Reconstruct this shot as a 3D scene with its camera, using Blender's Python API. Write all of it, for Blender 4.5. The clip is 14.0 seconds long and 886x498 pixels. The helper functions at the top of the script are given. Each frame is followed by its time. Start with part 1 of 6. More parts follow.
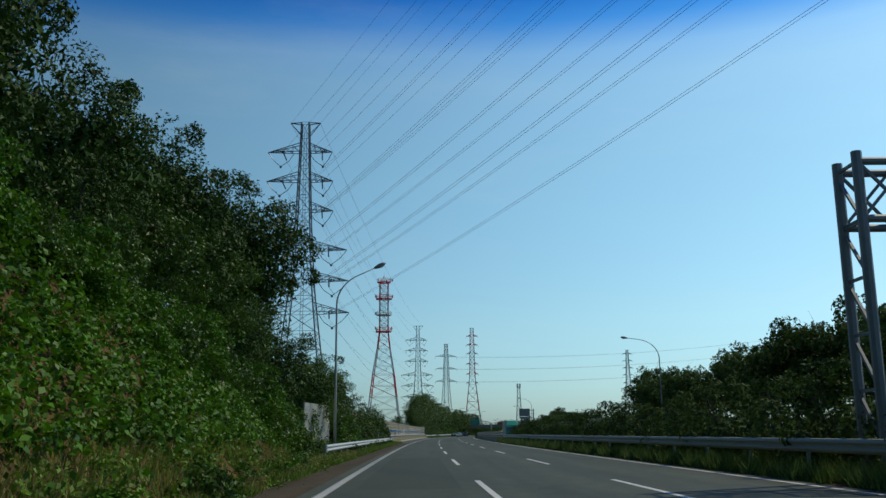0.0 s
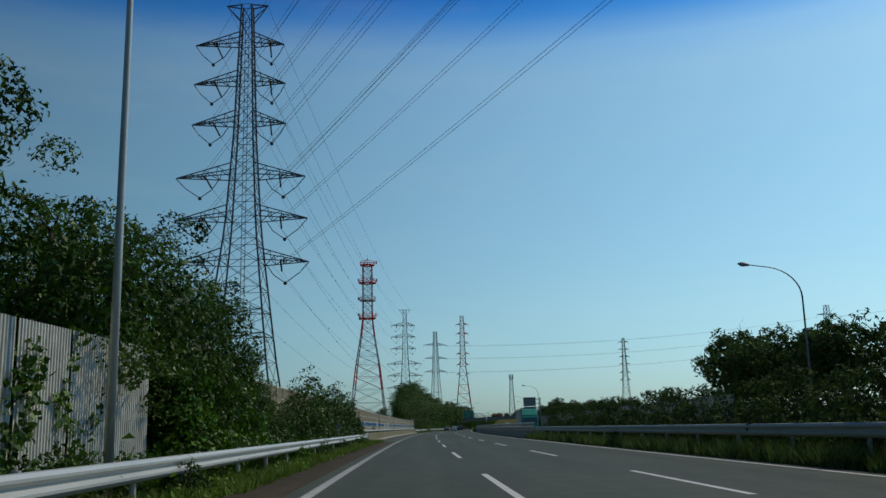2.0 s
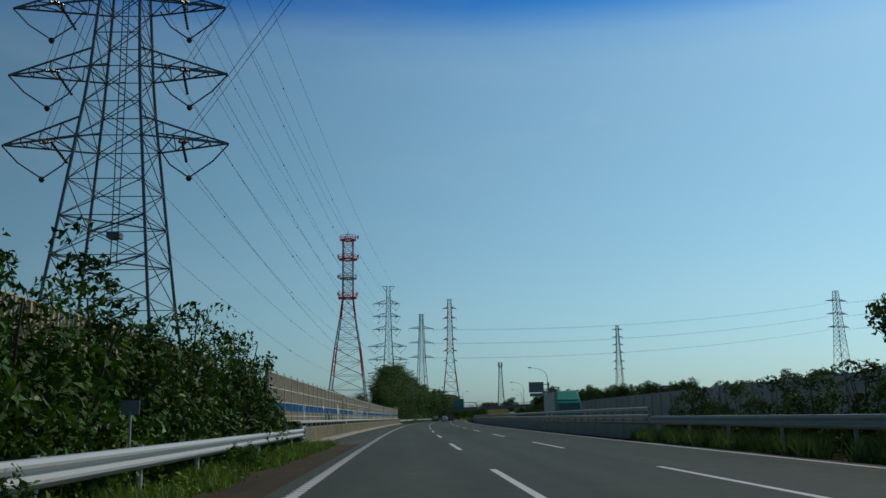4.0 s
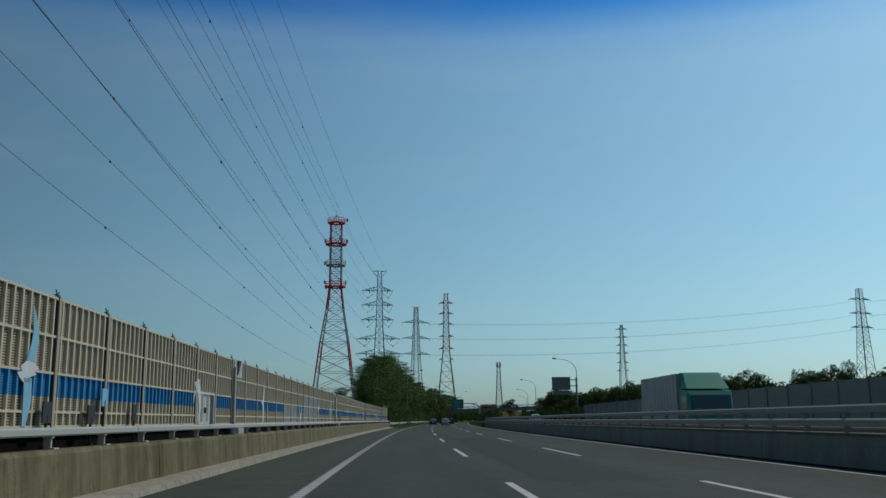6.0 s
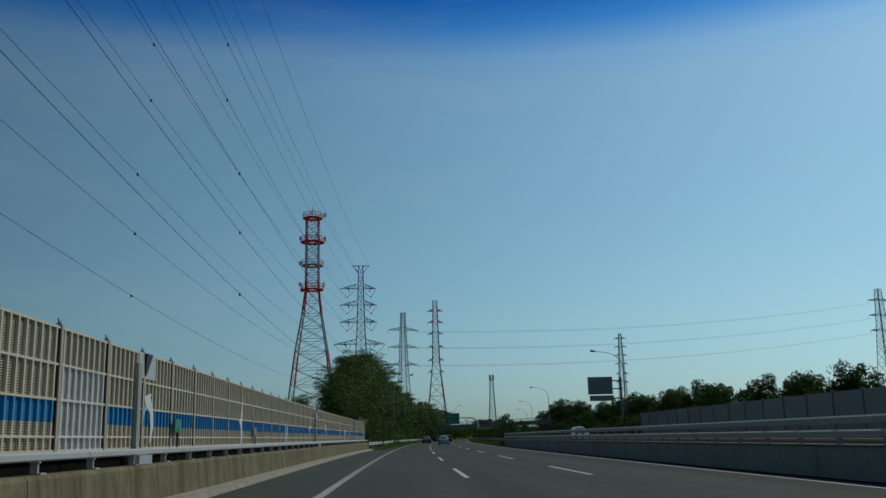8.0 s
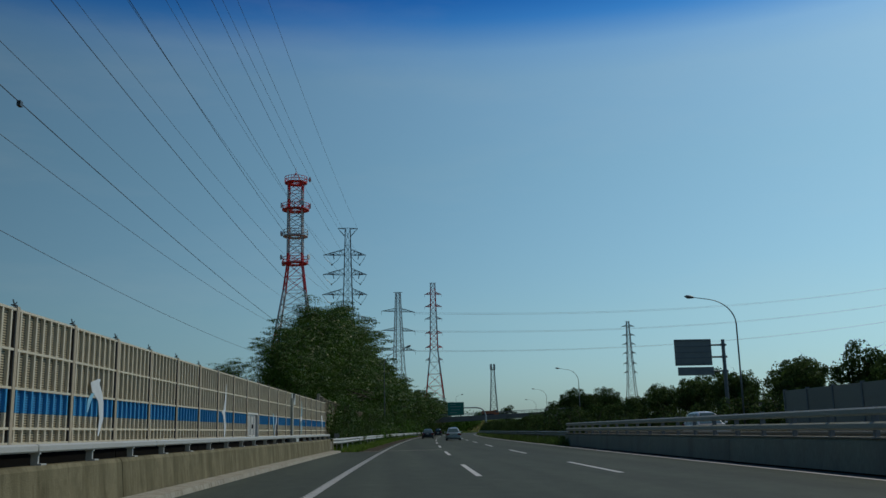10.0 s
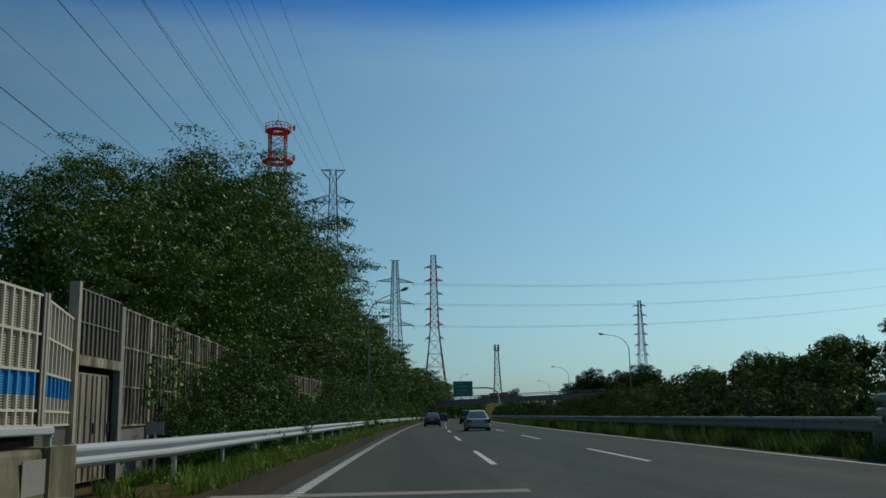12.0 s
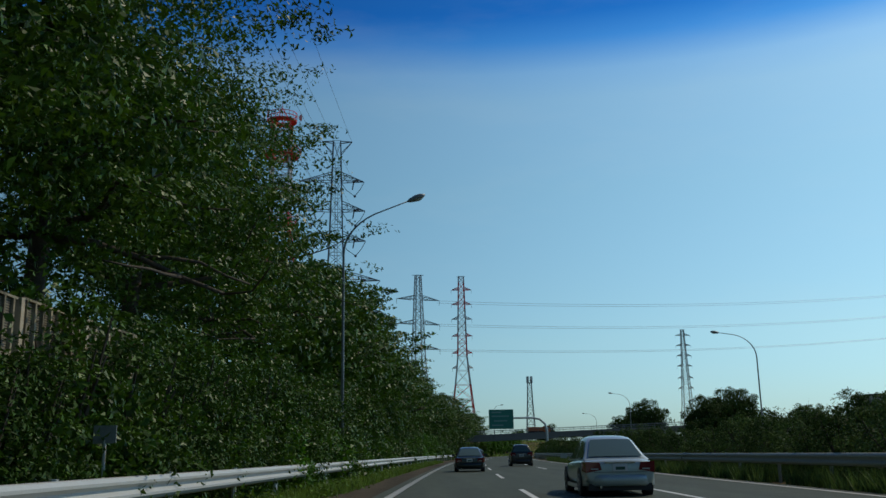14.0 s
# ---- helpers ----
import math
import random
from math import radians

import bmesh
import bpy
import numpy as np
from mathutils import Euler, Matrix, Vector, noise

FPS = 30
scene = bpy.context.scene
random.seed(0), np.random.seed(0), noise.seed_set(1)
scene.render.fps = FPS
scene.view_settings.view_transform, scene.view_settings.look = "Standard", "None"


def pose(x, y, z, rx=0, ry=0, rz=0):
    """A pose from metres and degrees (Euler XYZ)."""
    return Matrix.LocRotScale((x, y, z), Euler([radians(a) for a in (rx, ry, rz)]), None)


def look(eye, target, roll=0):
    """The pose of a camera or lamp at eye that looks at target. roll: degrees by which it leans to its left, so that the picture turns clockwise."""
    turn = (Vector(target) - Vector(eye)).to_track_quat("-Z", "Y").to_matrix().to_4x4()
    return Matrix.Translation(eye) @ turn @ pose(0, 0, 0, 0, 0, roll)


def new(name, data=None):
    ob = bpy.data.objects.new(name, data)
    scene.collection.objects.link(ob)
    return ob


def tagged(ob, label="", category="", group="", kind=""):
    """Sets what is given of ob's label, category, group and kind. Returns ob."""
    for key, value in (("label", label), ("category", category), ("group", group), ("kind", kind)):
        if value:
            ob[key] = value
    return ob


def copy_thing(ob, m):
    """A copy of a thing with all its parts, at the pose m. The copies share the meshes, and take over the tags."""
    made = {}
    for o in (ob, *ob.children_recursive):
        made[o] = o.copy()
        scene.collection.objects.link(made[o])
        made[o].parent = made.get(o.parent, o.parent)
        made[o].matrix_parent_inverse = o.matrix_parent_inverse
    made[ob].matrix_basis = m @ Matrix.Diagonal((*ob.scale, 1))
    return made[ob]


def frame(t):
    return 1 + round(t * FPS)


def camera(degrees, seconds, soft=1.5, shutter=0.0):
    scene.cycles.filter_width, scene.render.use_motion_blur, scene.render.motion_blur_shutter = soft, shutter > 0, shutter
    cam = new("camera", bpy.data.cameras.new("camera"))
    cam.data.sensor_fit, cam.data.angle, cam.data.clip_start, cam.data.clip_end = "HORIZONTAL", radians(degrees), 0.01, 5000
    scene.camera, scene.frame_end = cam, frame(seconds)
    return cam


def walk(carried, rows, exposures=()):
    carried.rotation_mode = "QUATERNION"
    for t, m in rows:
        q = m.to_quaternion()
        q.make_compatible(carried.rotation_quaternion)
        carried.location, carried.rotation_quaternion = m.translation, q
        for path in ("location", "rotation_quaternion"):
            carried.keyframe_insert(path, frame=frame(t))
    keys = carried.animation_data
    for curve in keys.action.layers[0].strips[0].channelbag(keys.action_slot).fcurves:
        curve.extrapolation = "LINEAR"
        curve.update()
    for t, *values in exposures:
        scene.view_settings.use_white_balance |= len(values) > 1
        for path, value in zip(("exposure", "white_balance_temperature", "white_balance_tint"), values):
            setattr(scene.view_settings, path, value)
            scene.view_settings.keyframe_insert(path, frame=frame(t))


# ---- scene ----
cam = camera(52.0, 14.0)
PATH = [
    (0, (2.306, 4.981, 1.222), (2.31, 6.941, 1.62), -0.5),
    (0.5, (1.998, 15.346, 1.157), (2.003, 17.305, 1.559), -0.6),
    (1, (1.833, 25.786, 1.1), (1.844, 27.746, 1.496), -0.8),
    (1.5, (1.495, 36.505, 1.101), (1.526, 38.468, 1.483), -1.1),
    (2, (1.138, 47.125, 1.118), (1.173, 49.087, 1.504), -1.36),
    (2.5, (0.845, 57.559, 1.142), (0.892, 59.522, 1.52), -1.44),
    (3, (0.607, 68.216, 1.103), (0.677, 70.181, 1.465), -1.43),
    (5.5, (-0.07, 121.931, 1.125), (-0.011, 123.896, 1.495), -0.39),
    (6, (-0.111, 132.589, 1.132), (-0.03, 134.553, 1.502), -0.44),
    (6.5, (-0.106, 143.24, 1.142), (-0.001, 145.199, 1.529), -0.86),
    (7, (-0.083, 154.497, 1.15), (0.028, 156.454, 1.546), -1.16),
    (7.5, (-0.025, 165.558, 1.148), (0.086, 167.513, 1.554), -1.32),
    (10, (0.756, 220.103, 1.123), (0.878, 222.06, 1.515), -1.35),
    (10.5, (0.996, 230.656, 1.121), (1.117, 232.616, 1.503), -1.04),
    (11, (1.259, 241.275, 1.122), (1.388, 243.236, 1.495), -0.94),
    (11.5, (1.533, 251.724, 1.116), (1.658, 253.687, 1.479), -0.92),
    (12, (1.814, 262.115, 1.117), (1.938, 264.078, 1.477), -1.1),
    (12.5, (2.077, 272.38, 1.136), (2.189, 274.339, 1.516), -1.25),
    (13, (2.375, 282.691, 1.142), (2.458, 284.648, 1.542), -1.21),
    (13.5, (2.77, 293.357, 1.1), (2.836, 295.309, 1.523), -1.15),
    (14, (3.226, 304.018, 1.037), (3.293, 305.968, 1.477), -0.9),
]
EXPOSURES = [(0.0, 0.0, 7480, 3), (1.0, -0.08, 7480, 3), (2.0, -0.24, 7480, 3), (3.0, -0.34, 7480, 3), (6.0, -0.46, 7480, 3), (7.5, -0.56, 7480, 3), (10.0, -0.6, 7480, 3), (11.0, -0.52, 7480, 3), (13.0, -0.32, 7480, 3), (14.0, -0.26, 7480, 3)]
SKY_STRENGTH, SKY_DUST, SUN_STRENGTH = 0.118, 0.8, 2.15
# height and sky tint; steps above 0.4 paint a windscreen's tinted band
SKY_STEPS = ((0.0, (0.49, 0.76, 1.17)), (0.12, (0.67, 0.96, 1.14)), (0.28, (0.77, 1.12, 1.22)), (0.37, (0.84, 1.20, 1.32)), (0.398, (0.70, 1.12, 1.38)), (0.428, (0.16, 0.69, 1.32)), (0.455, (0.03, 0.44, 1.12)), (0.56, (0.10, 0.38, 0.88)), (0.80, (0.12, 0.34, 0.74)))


def put_path():
    return [(t, look(eye, aim, lean)) for t, eye, aim, lean in PATH]


walk(cam, put_path(), EXPOSURES)

# ---- light ----
SUN_AZ, SUN_EL = 58.0, 47.0      # degrees clockwise from +y, and above the horizon
world = bpy.data.worlds.new("sky")
scene.world = world
world.use_nodes = True
wn = world.node_tree
wn.nodes.clear()
sky = wn.nodes.new("ShaderNodeTexSky")
sky.sky_type, sky.sun_disc = "NISHITA", False
sky.sun_elevation, sky.sun_rotation = radians(SUN_EL), radians(SUN_AZ)
sky.air_density, sky.dust_density, sky.ozone_density = 1.0, SKY_DUST, 2.0
back = wn.nodes.new("ShaderNodeBackground")
back.inputs["Strength"].default_value = SKY_STRENGTH
wout = wn.nodes.new("ShaderNodeOutputWorld")
# sky tint by height, with the windscreen's dark blue band painted in high up
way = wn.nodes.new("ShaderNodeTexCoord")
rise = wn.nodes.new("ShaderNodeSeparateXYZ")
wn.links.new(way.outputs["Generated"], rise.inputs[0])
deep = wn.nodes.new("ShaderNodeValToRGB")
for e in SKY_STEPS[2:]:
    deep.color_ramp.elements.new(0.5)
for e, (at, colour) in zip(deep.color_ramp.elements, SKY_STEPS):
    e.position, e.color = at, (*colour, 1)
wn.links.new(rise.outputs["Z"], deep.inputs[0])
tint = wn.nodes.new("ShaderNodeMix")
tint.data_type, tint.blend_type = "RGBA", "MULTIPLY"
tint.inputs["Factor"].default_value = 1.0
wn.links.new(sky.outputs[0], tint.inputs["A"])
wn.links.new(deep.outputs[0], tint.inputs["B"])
# the sky brightens gently towards the sun's side
facing = wn.nodes.new("ShaderNodeVectorMath")
facing.operation = "DOT_PRODUCT"
facing.inputs[1].default_value = (math.sin(radians(SUN_AZ)), math.cos(radians(SUN_AZ)), 0)
wn.links.new(way.outputs["Generated"], facing.inputs[0])
glow = wn.nodes.new("ShaderNodeMapRange")
glow.interpolation_type = "SMOOTHSTEP"
for key, value in (("From Min", -0.35), ("From Max", 1.0), ("To Min", 0.52), ("To Max", 1.12)):
    glow.inputs[key].default_value = value
wn.links.new(facing.outputs["Value"], glow.inputs[0])
bright = wn.nodes.new("ShaderNodeVectorMath")
bright.operation = "SCALE"
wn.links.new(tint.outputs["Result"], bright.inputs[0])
wn.links.new(glow.outputs[0], bright.inputs["Scale"])
# faint streaks of high cloud low in the sky
wisp_map = wn.nodes.new("ShaderNodeMapping")
wisp_map.inputs["Scale"].default_value = (2.2, 2.2, 9.0)
wn.links.new(way.outputs["Generated"], wisp_map.inputs[0])
wisp = wn.nodes.new("ShaderNodeTexNoise")
wisp.inputs["Scale"].default_value, wisp.inputs["Detail"].default_value, wisp.inputs["Roughness"].default_value = 1.6, 7, 0.6
wn.links.new(wisp_map.outputs[0], wisp.inputs["Vector"])
veil = wn.nodes.new("ShaderNodeMapRange")
for key, value in (("From Min", 0.50), ("From Max", 0.78), ("To Min", 0.0), ("To Max", 0.05)):
    veil.inputs[key].default_value = value
wn.links.new(wisp.outputs[0], veil.inputs[0])
cloud = wn.nodes.new("ShaderNodeMix")
cloud.data_type = "RGBA"
cloud.inputs["B"].default_value = (7.2, 7.4, 7.6, 1)
wn.links.new(veil.outputs[0], cloud.inputs["Factor"])
wn.links.new(bright.outputs[0], cloud.inputs["A"])
wn.links.new(cloud.outputs["Result"], back.inputs[0])
wn.links.new(back.outputs[0], wout.inputs[0])
sun = new("sun", bpy.data.lights.new("sun", "SUN"))
sun.data.energy, sun.data.angle, sun.data.color = SUN_STRENGTH, radians(0.6), (1.0, 0.94, 0.84)
sun.matrix_world = look((math.sin(radians(SUN_AZ)) * math.cos(radians(SUN_EL)) * 100, math.cos(radians(SUN_AZ)) * math.cos(radians(SUN_EL)) * 100,
                         math.sin(radians(SUN_EL)) * 100), (0, 0, 0))

# ---- materials ----


def material(name, colour, rough=0.7, metal=0.0, vary=0.25, scale=3.0, fine=40.0, bump=0.2, spec=0.5, dirt=None, dirt_amount=0.35, stretch=(1, 1, 1),
             random_by=None, through_light=0.0, coat=0.0):
    """Principled surface with coarse and fine variation, optional dirt colour and random tint by object or island."""
    m = bpy.data.materials.new(name)
    m.use_nodes = True
    nt = m.node_tree
    n, l = nt.nodes, nt.links
    bsdf = n["Principled BSDF"]
    bsdf.inputs["Roughness"].default_value, bsdf.inputs["Metallic"].default_value = rough, metal
    bsdf.inputs["Specular IOR Level"].default_value = spec
    bsdf.inputs["Coat Weight"].default_value = coat
    pos = n.new("ShaderNodeTexCoord")
    mapping = n.new("ShaderNodeMapping")
    mapping.inputs["Scale"].default_value = stretch
    l.new(pos.outputs["Object"], mapping.inputs[0])
    big, small = n.new("ShaderNodeTexNoise"), n.new("ShaderNodeTexNoise")
    for tex, s, d in ((big, scale, 5), (small, fine, 3)):
        tex.inputs["Scale"].default_value, tex.inputs["Detail"].default_value = s, d
        l.new(mapping.outputs[0], tex.inputs["Vector"])
    add = n.new("ShaderNodeMath")
    add.operation = "ADD"
    l.new(big.outputs[0], add.inputs[0])
    l.new(small.outputs[0], add.inputs[1])
    level = n.new("ShaderNodeMapRange")
    level.inputs["From Min"].default_value, level.inputs["From Max"].default_value = 0.6, 1.4
    level.inputs["To Min"].default_value, level.inputs["To Max"].default_value = 1 - vary, 1 + vary
    l.new(add.outputs[0], level.inputs[0])
    factor = level.outputs[0]
    if random_by:
        rnd = n.new("ShaderNodeObjectInfo" if random_by == "object" else "ShaderNodeNewGeometry")
        spread = n.new("ShaderNodeMapRange")
        spread.inputs["To Min"].default_value, spread.inputs["To Max"].default_value = (0.82, 1.15) if random_by == "object" else (0.5, 1.5)
        l.new(rnd.outputs["Random" if random_by == "object" else "Random Per Island"], spread.inputs[0])
        times = n.new("ShaderNodeMath")
        times.operation = "MULTIPLY"
        l.new(factor, times.inputs[0])
        l.new(spread.outputs[0], times.inputs[1])
        factor = times.outputs[0]
    scaled = n.new("ShaderNodeVectorMath")
    scaled.operation = "SCALE"
    scaled.inputs[0].default_value = colour
    l.new(factor, scaled.inputs["Scale"])
    out = scaled.outputs[0]
    if dirt:
        mix = n.new("ShaderNodeMix")
        mix.data_type = "RGBA"
        mix.inputs["B"].default_value = (*dirt, 1)
        ramp = n.new("ShaderNodeMapRange")
        ramp.inputs["From Min"].default_value, ramp.inputs["From Max"].default_value = 0.45, 0.75
        ramp.inputs["To Max"].default_value = dirt_amount
        l.new(big.outputs[0], ramp.inputs[0])
        l.new(ramp.outputs[0], mix.inputs["Factor"])
        l.new(out, mix.inputs["A"])
        out = mix.outputs["Result"]
    l.new(out, bsdf.inputs["Base Color"])
    if bump:
        b = n.new("ShaderNodeBump")
        b.inputs["Strength"].default_value, b.inputs["Distance"].default_value = bump, 0.02
        l.new(small.outputs[0], b.inputs["Height"])
        l.new(b.outputs[0], bsdf.inputs["Normal"])
    if through_light:
        tr = n.new("ShaderNodeBsdfTranslucent")
        mixs = n.new("ShaderNodeMixShader")
        mixs.inputs[0].default_value = through_light
        l.new(out, tr.inputs["Color"])
        l.new(bsdf.outputs[0], mixs.inputs[1])
        l.new(tr.outputs[0], mixs.inputs[2])
        l.new(mixs.outputs[0], n["Material Output"].inputs["Surface"])
    return m


M = {}
M["asphalt"] = material("asphalt", (0.060, 0.073, 0.052), 0.80, spec=0.28, vary=0.22, scale=0.6, fine=60, bump=0.5, dirt=(0.078, 0.090, 0.066), dirt_amount=0.4, stretch=(1, 0.12, 1))
M["asphalt_old"] = material("asphalt_shoulder", (0.074, 0.058, 0.038), 0.95, spec=0.1, vary=0.3, scale=0.8, fine=50, bump=0.6, dirt=(0.05, 0.045, 0.035), stretch=(1, 0.3, 1))
M["paint"] = material("road_paint", (0.72, 0.71, 0.67), 0.6, vary=0.22, scale=2.5, fine=60, bump=0.3, dirt=(0.25, 0.24, 0.22), dirt_amount=0.5)
M["soil"] = material("soil_and_grass", (0.088, 0.068, 0.026), 0.95, vary=0.5, scale=0.35, fine=9, bump=0.8, spec=0.1, dirt=(0.125, 0.062, 0.026), dirt_amount=0.8)
M["concrete_pale"] = material("pale_concrete", (0.31, 0.285, 0.23), 0.85, vary=0.2, scale=1.5, fine=30, bump=0.3, dirt=(0.26, 0.23, 0.17), dirt_amount=0.5)
M["concrete_grey"] = material("grey_concrete", (0.22, 0.215, 0.20), 0.85, vary=0.25, scale=0.8, fine=20, bump=0.3, dirt=(0.12, 0.115, 0.10), dirt_amount=0.6)
M["concrete_dark"] = material("median_concrete", (0.31, 0.33, 0.26), 0.9, spec=0.15, vary=0.25, scale=0.8, fine=20, bump=0.3, dirt=(0.17, 0.155, 0.13), dirt_amount=0.7, stretch=(1, 1, 0.3))
M["galv"] = material("galvanised_steel", (0.54, 0.56, 0.54), 0.45, 0.25, vary=0.12, scale=2, fine=35, bump=0.05, dirt=(0.35, 0.33, 0.30), dirt_amount=0.3)
M["rail_dull"] = material("dull_grey_rail", (0.36, 0.39, 0.34), 0.6, vary=0.2, scale=1.5, fine=20, bump=0.05, dirt=(0.22, 0.21, 0.19), dirt_amount=0.4)
# near-black colour that stands in for the shade of gaps
M["shade"] = material("gap_shade_black", (0.010, 0.010, 0.010), 0.95, spec=0.05, vary=0.2, bump=0)
M["rail_white"] = material("white_rail_paint", (0.52, 0.53, 0.51), 0.45, vary=0.1, scale=1.5, fine=30, bump=0.05, dirt=(0.42, 0.39, 0.33), dirt_amount=0.4)
M["steel_grey"] = material("grey_tower_steel", (0.20, 0.22, 0.235), 0.5, 0.35, vary=0.12, scale=0.3, fine=8, bump=0)
M["tower_dark"] = material("weathered_tower_steel", (0.13, 0.15, 0.165), 0.55, 0.3, vary=0.12, scale=0.3, fine=8, bump=0)
M["tower_red"] = material("red_tower_paint", (0.78, 0.045, 0.05), 0.55, vary=0.12, scale=0.4, fine=8, bump=0)
M["tower_white"] = material("white_tower_paint", (0.55, 0.55, 0.54), 0.55, vary=0.1, scale=0.4, fine=8, bump=0)
M["wire_far"] = material("distant_wire", (0.30, 0.32, 0.34), 0.5, 0.3, vary=0.05, bump=0)
M["wire"] = material("conductor_wire", (0.14, 0.15, 0.16), 0.5, 0.4, vary=0.05, bump=0)
M["insulator"] = material("dark_insulator", (0.05, 0.05, 0.052), 0.3, vary=0.1, bump=0)
M["dark"] = material("dark_steel", (0.03, 0.03, 0.032), 0.55, vary=0.2, bump=0.05)
M["sign_back"] = material("grey_sign_back", (0.27, 0.285, 0.28), 0.5, 0.15, vary=0.15, scale=1, fine=14, bump=0.05)
M["sign_green"] = material("green_sign", (0.02, 0.25, 0.18), 0.4, vary=0.05, bump=0)
M["sign_pale"] = material("muted_sign_lettering", (0.22, 0.42, 0.36), 0.5, vary=0.1, bump=0)
M["white"] = material("white_lettering", (0.8, 0.8, 0.8), 0.5, vary=0.05, bump=0)
M["bark"] = material("bark", (0.075, 0.058, 0.042), 0.95, vary=0.4, scale=6, fine=30, bump=0.8, stretch=(1, 1, 0.3))
M["leaf_tree"] = material("cherry_leaves", (0.052, 0.120, 0.010), 0.45, vary=0.40, scale=0.42, fine=3, bump=0, dirt=(0.105, 0.185, 0.014), dirt_amount=0.65, random_by="island", spec=0.28, through_light=0.22)
M["leaf_dark"] = material("evergreen_leaves", (0.040, 0.088, 0.011), 0.6, vary=0.35, scale=0.5, fine=3, bump=0, random_by="island", spec=0.2, through_light=0.12)
M["leaf_vine"] = material("vine_leaves", (0.062, 0.168, 0.009), 0.5, vary=0.35, scale=0.5, fine=3, bump=0, dirt=(0.12, 0.205, 0.014), dirt_amount=0.4, random_by="island", spec=0.2, through_light=0.25)
M["leaf_weed"] = material("weed_leaves", (0.12, 0.215, 0.025), 0.55, vary=0.4, scale=0.5, fine=3, bump=0, random_by="island", spec=0.2, through_light=0.25)
M["leaf_hedge"] = material("hedge_leaves", (0.044, 0.084, 0.018), 0.75, vary=0.35, scale=0.5, fine=3, bump=0, random_by="island", spec=0.10, through_light=0.2)
M["leaf_olive"] = material("olive_leaves", (0.078, 0.132, 0.036), 0.75, vary=0.35, scale=0.5, fine=3, bump=0, random_by="island", spec=0.1, through_light=0.25)
M["grass"] = material("grass_blades", (0.15, 0.235, 0.035), 0.55, vary=0.45, scale=0.5, fine=2, bump=0, random_by="island", spec=0.22, through_light=0.3)
M["grass_dull"] = material("rank_grass", (0.125, 0.205, 0.050), 0.65, vary=0.45, scale=0.5, fine=2, bump=0, random_by="island", spec=0.15, through_light=0.2)
M["grass_dry"] = material("dry_grass", (0.30, 0.25, 0.085), 0.55, vary=0.4, scale=0.5, fine=2, bump=0, random_by="island", spec=0.22, through_light=0.25)
# green-tinted glass, its colour raised to imitate sky reflected in the panes
M["glass"] = material("tinted_sky_glass", (0.10, 0.155, 0.14), 0.10, vary=0.05, bump=0, spec=0.6)
M["tyre"] = material("tyre_rubber", (0.018, 0.018, 0.019), 0.8, vary=0.2, bump=0.1)
M["rim"] = material("alloy_rim", (0.45, 0.46, 0.47), 0.35, 0.8, vary=0.1, bump=0)
M["chrome"] = material("chrome", (0.7, 0.7, 0.7), 0.15, 1.0, vary=0.03, bump=0)
M["plate"] = material("number_plate", (0.75, 0.76, 0.74), 0.5, vary=0.05, bump=0)
M["plate_mark"] = material("plate_marks", (0.03, 0.10, 0.06), 0.5, vary=0.05, bump=0)
M["lamp_red"] = material("tail_lamp_red", (0.20, 0.008, 0.014), 0.14, vary=0.08, bump=0, coat=0.6)
M["lamp_clear"] = material("clear_lamp", (0.62, 0.60, 0.58), 0.12, vary=0.05, bump=0, coat=0.6)
M["lens"] = material("street_lamp_lens", (0.55, 0.56, 0.52), 0.25, vary=0.05, bump=0)
M["car_navy"] = material("dark_green_car_paint", (0.010, 0.024, 0.024), 0.35, 0.1, vary=0.05, scale=1, bump=0, coat=0.7)
M["car_black"] = material("black_car_paint", (0.012, 0.012, 0.013), 0.28, 0.1, vary=0.05, scale=1, bump=0, coat=0.7)
M["car_silver"] = material("silver_blue_car_paint", (0.50, 0.58, 0.55), 0.36, 0.25, vary=0.05, scale=1, bump=0, coat=0.7)
M["car_white"] = material("white_car_paint", (0.72, 0.72, 0.70), 0.35, vary=0.05, scale=1, bump=0, coat=0.6)
M["truck_box"] = material("grey_truck_panel", (0.42, 0.44, 0.44), 0.45, 0.2, vary=0.08, scale=1, fine=8, bump=0.02)
M["truck_green"] = material("teal_truck_cab", (0.012, 0.31, 0.23), 0.5, vary=0.06, bump=0, coat=0.1, spec=0.3)
M["building"] = material("pale_building_wall", (0.45, 0.43, 0.40), 0.8, vary=0.12, scale=0.3, fine=4, bump=0.1)
M["orange"] = material("orange_machine", (0.5, 0.12, 0.02), 0.5, vary=0.1, bump=0)


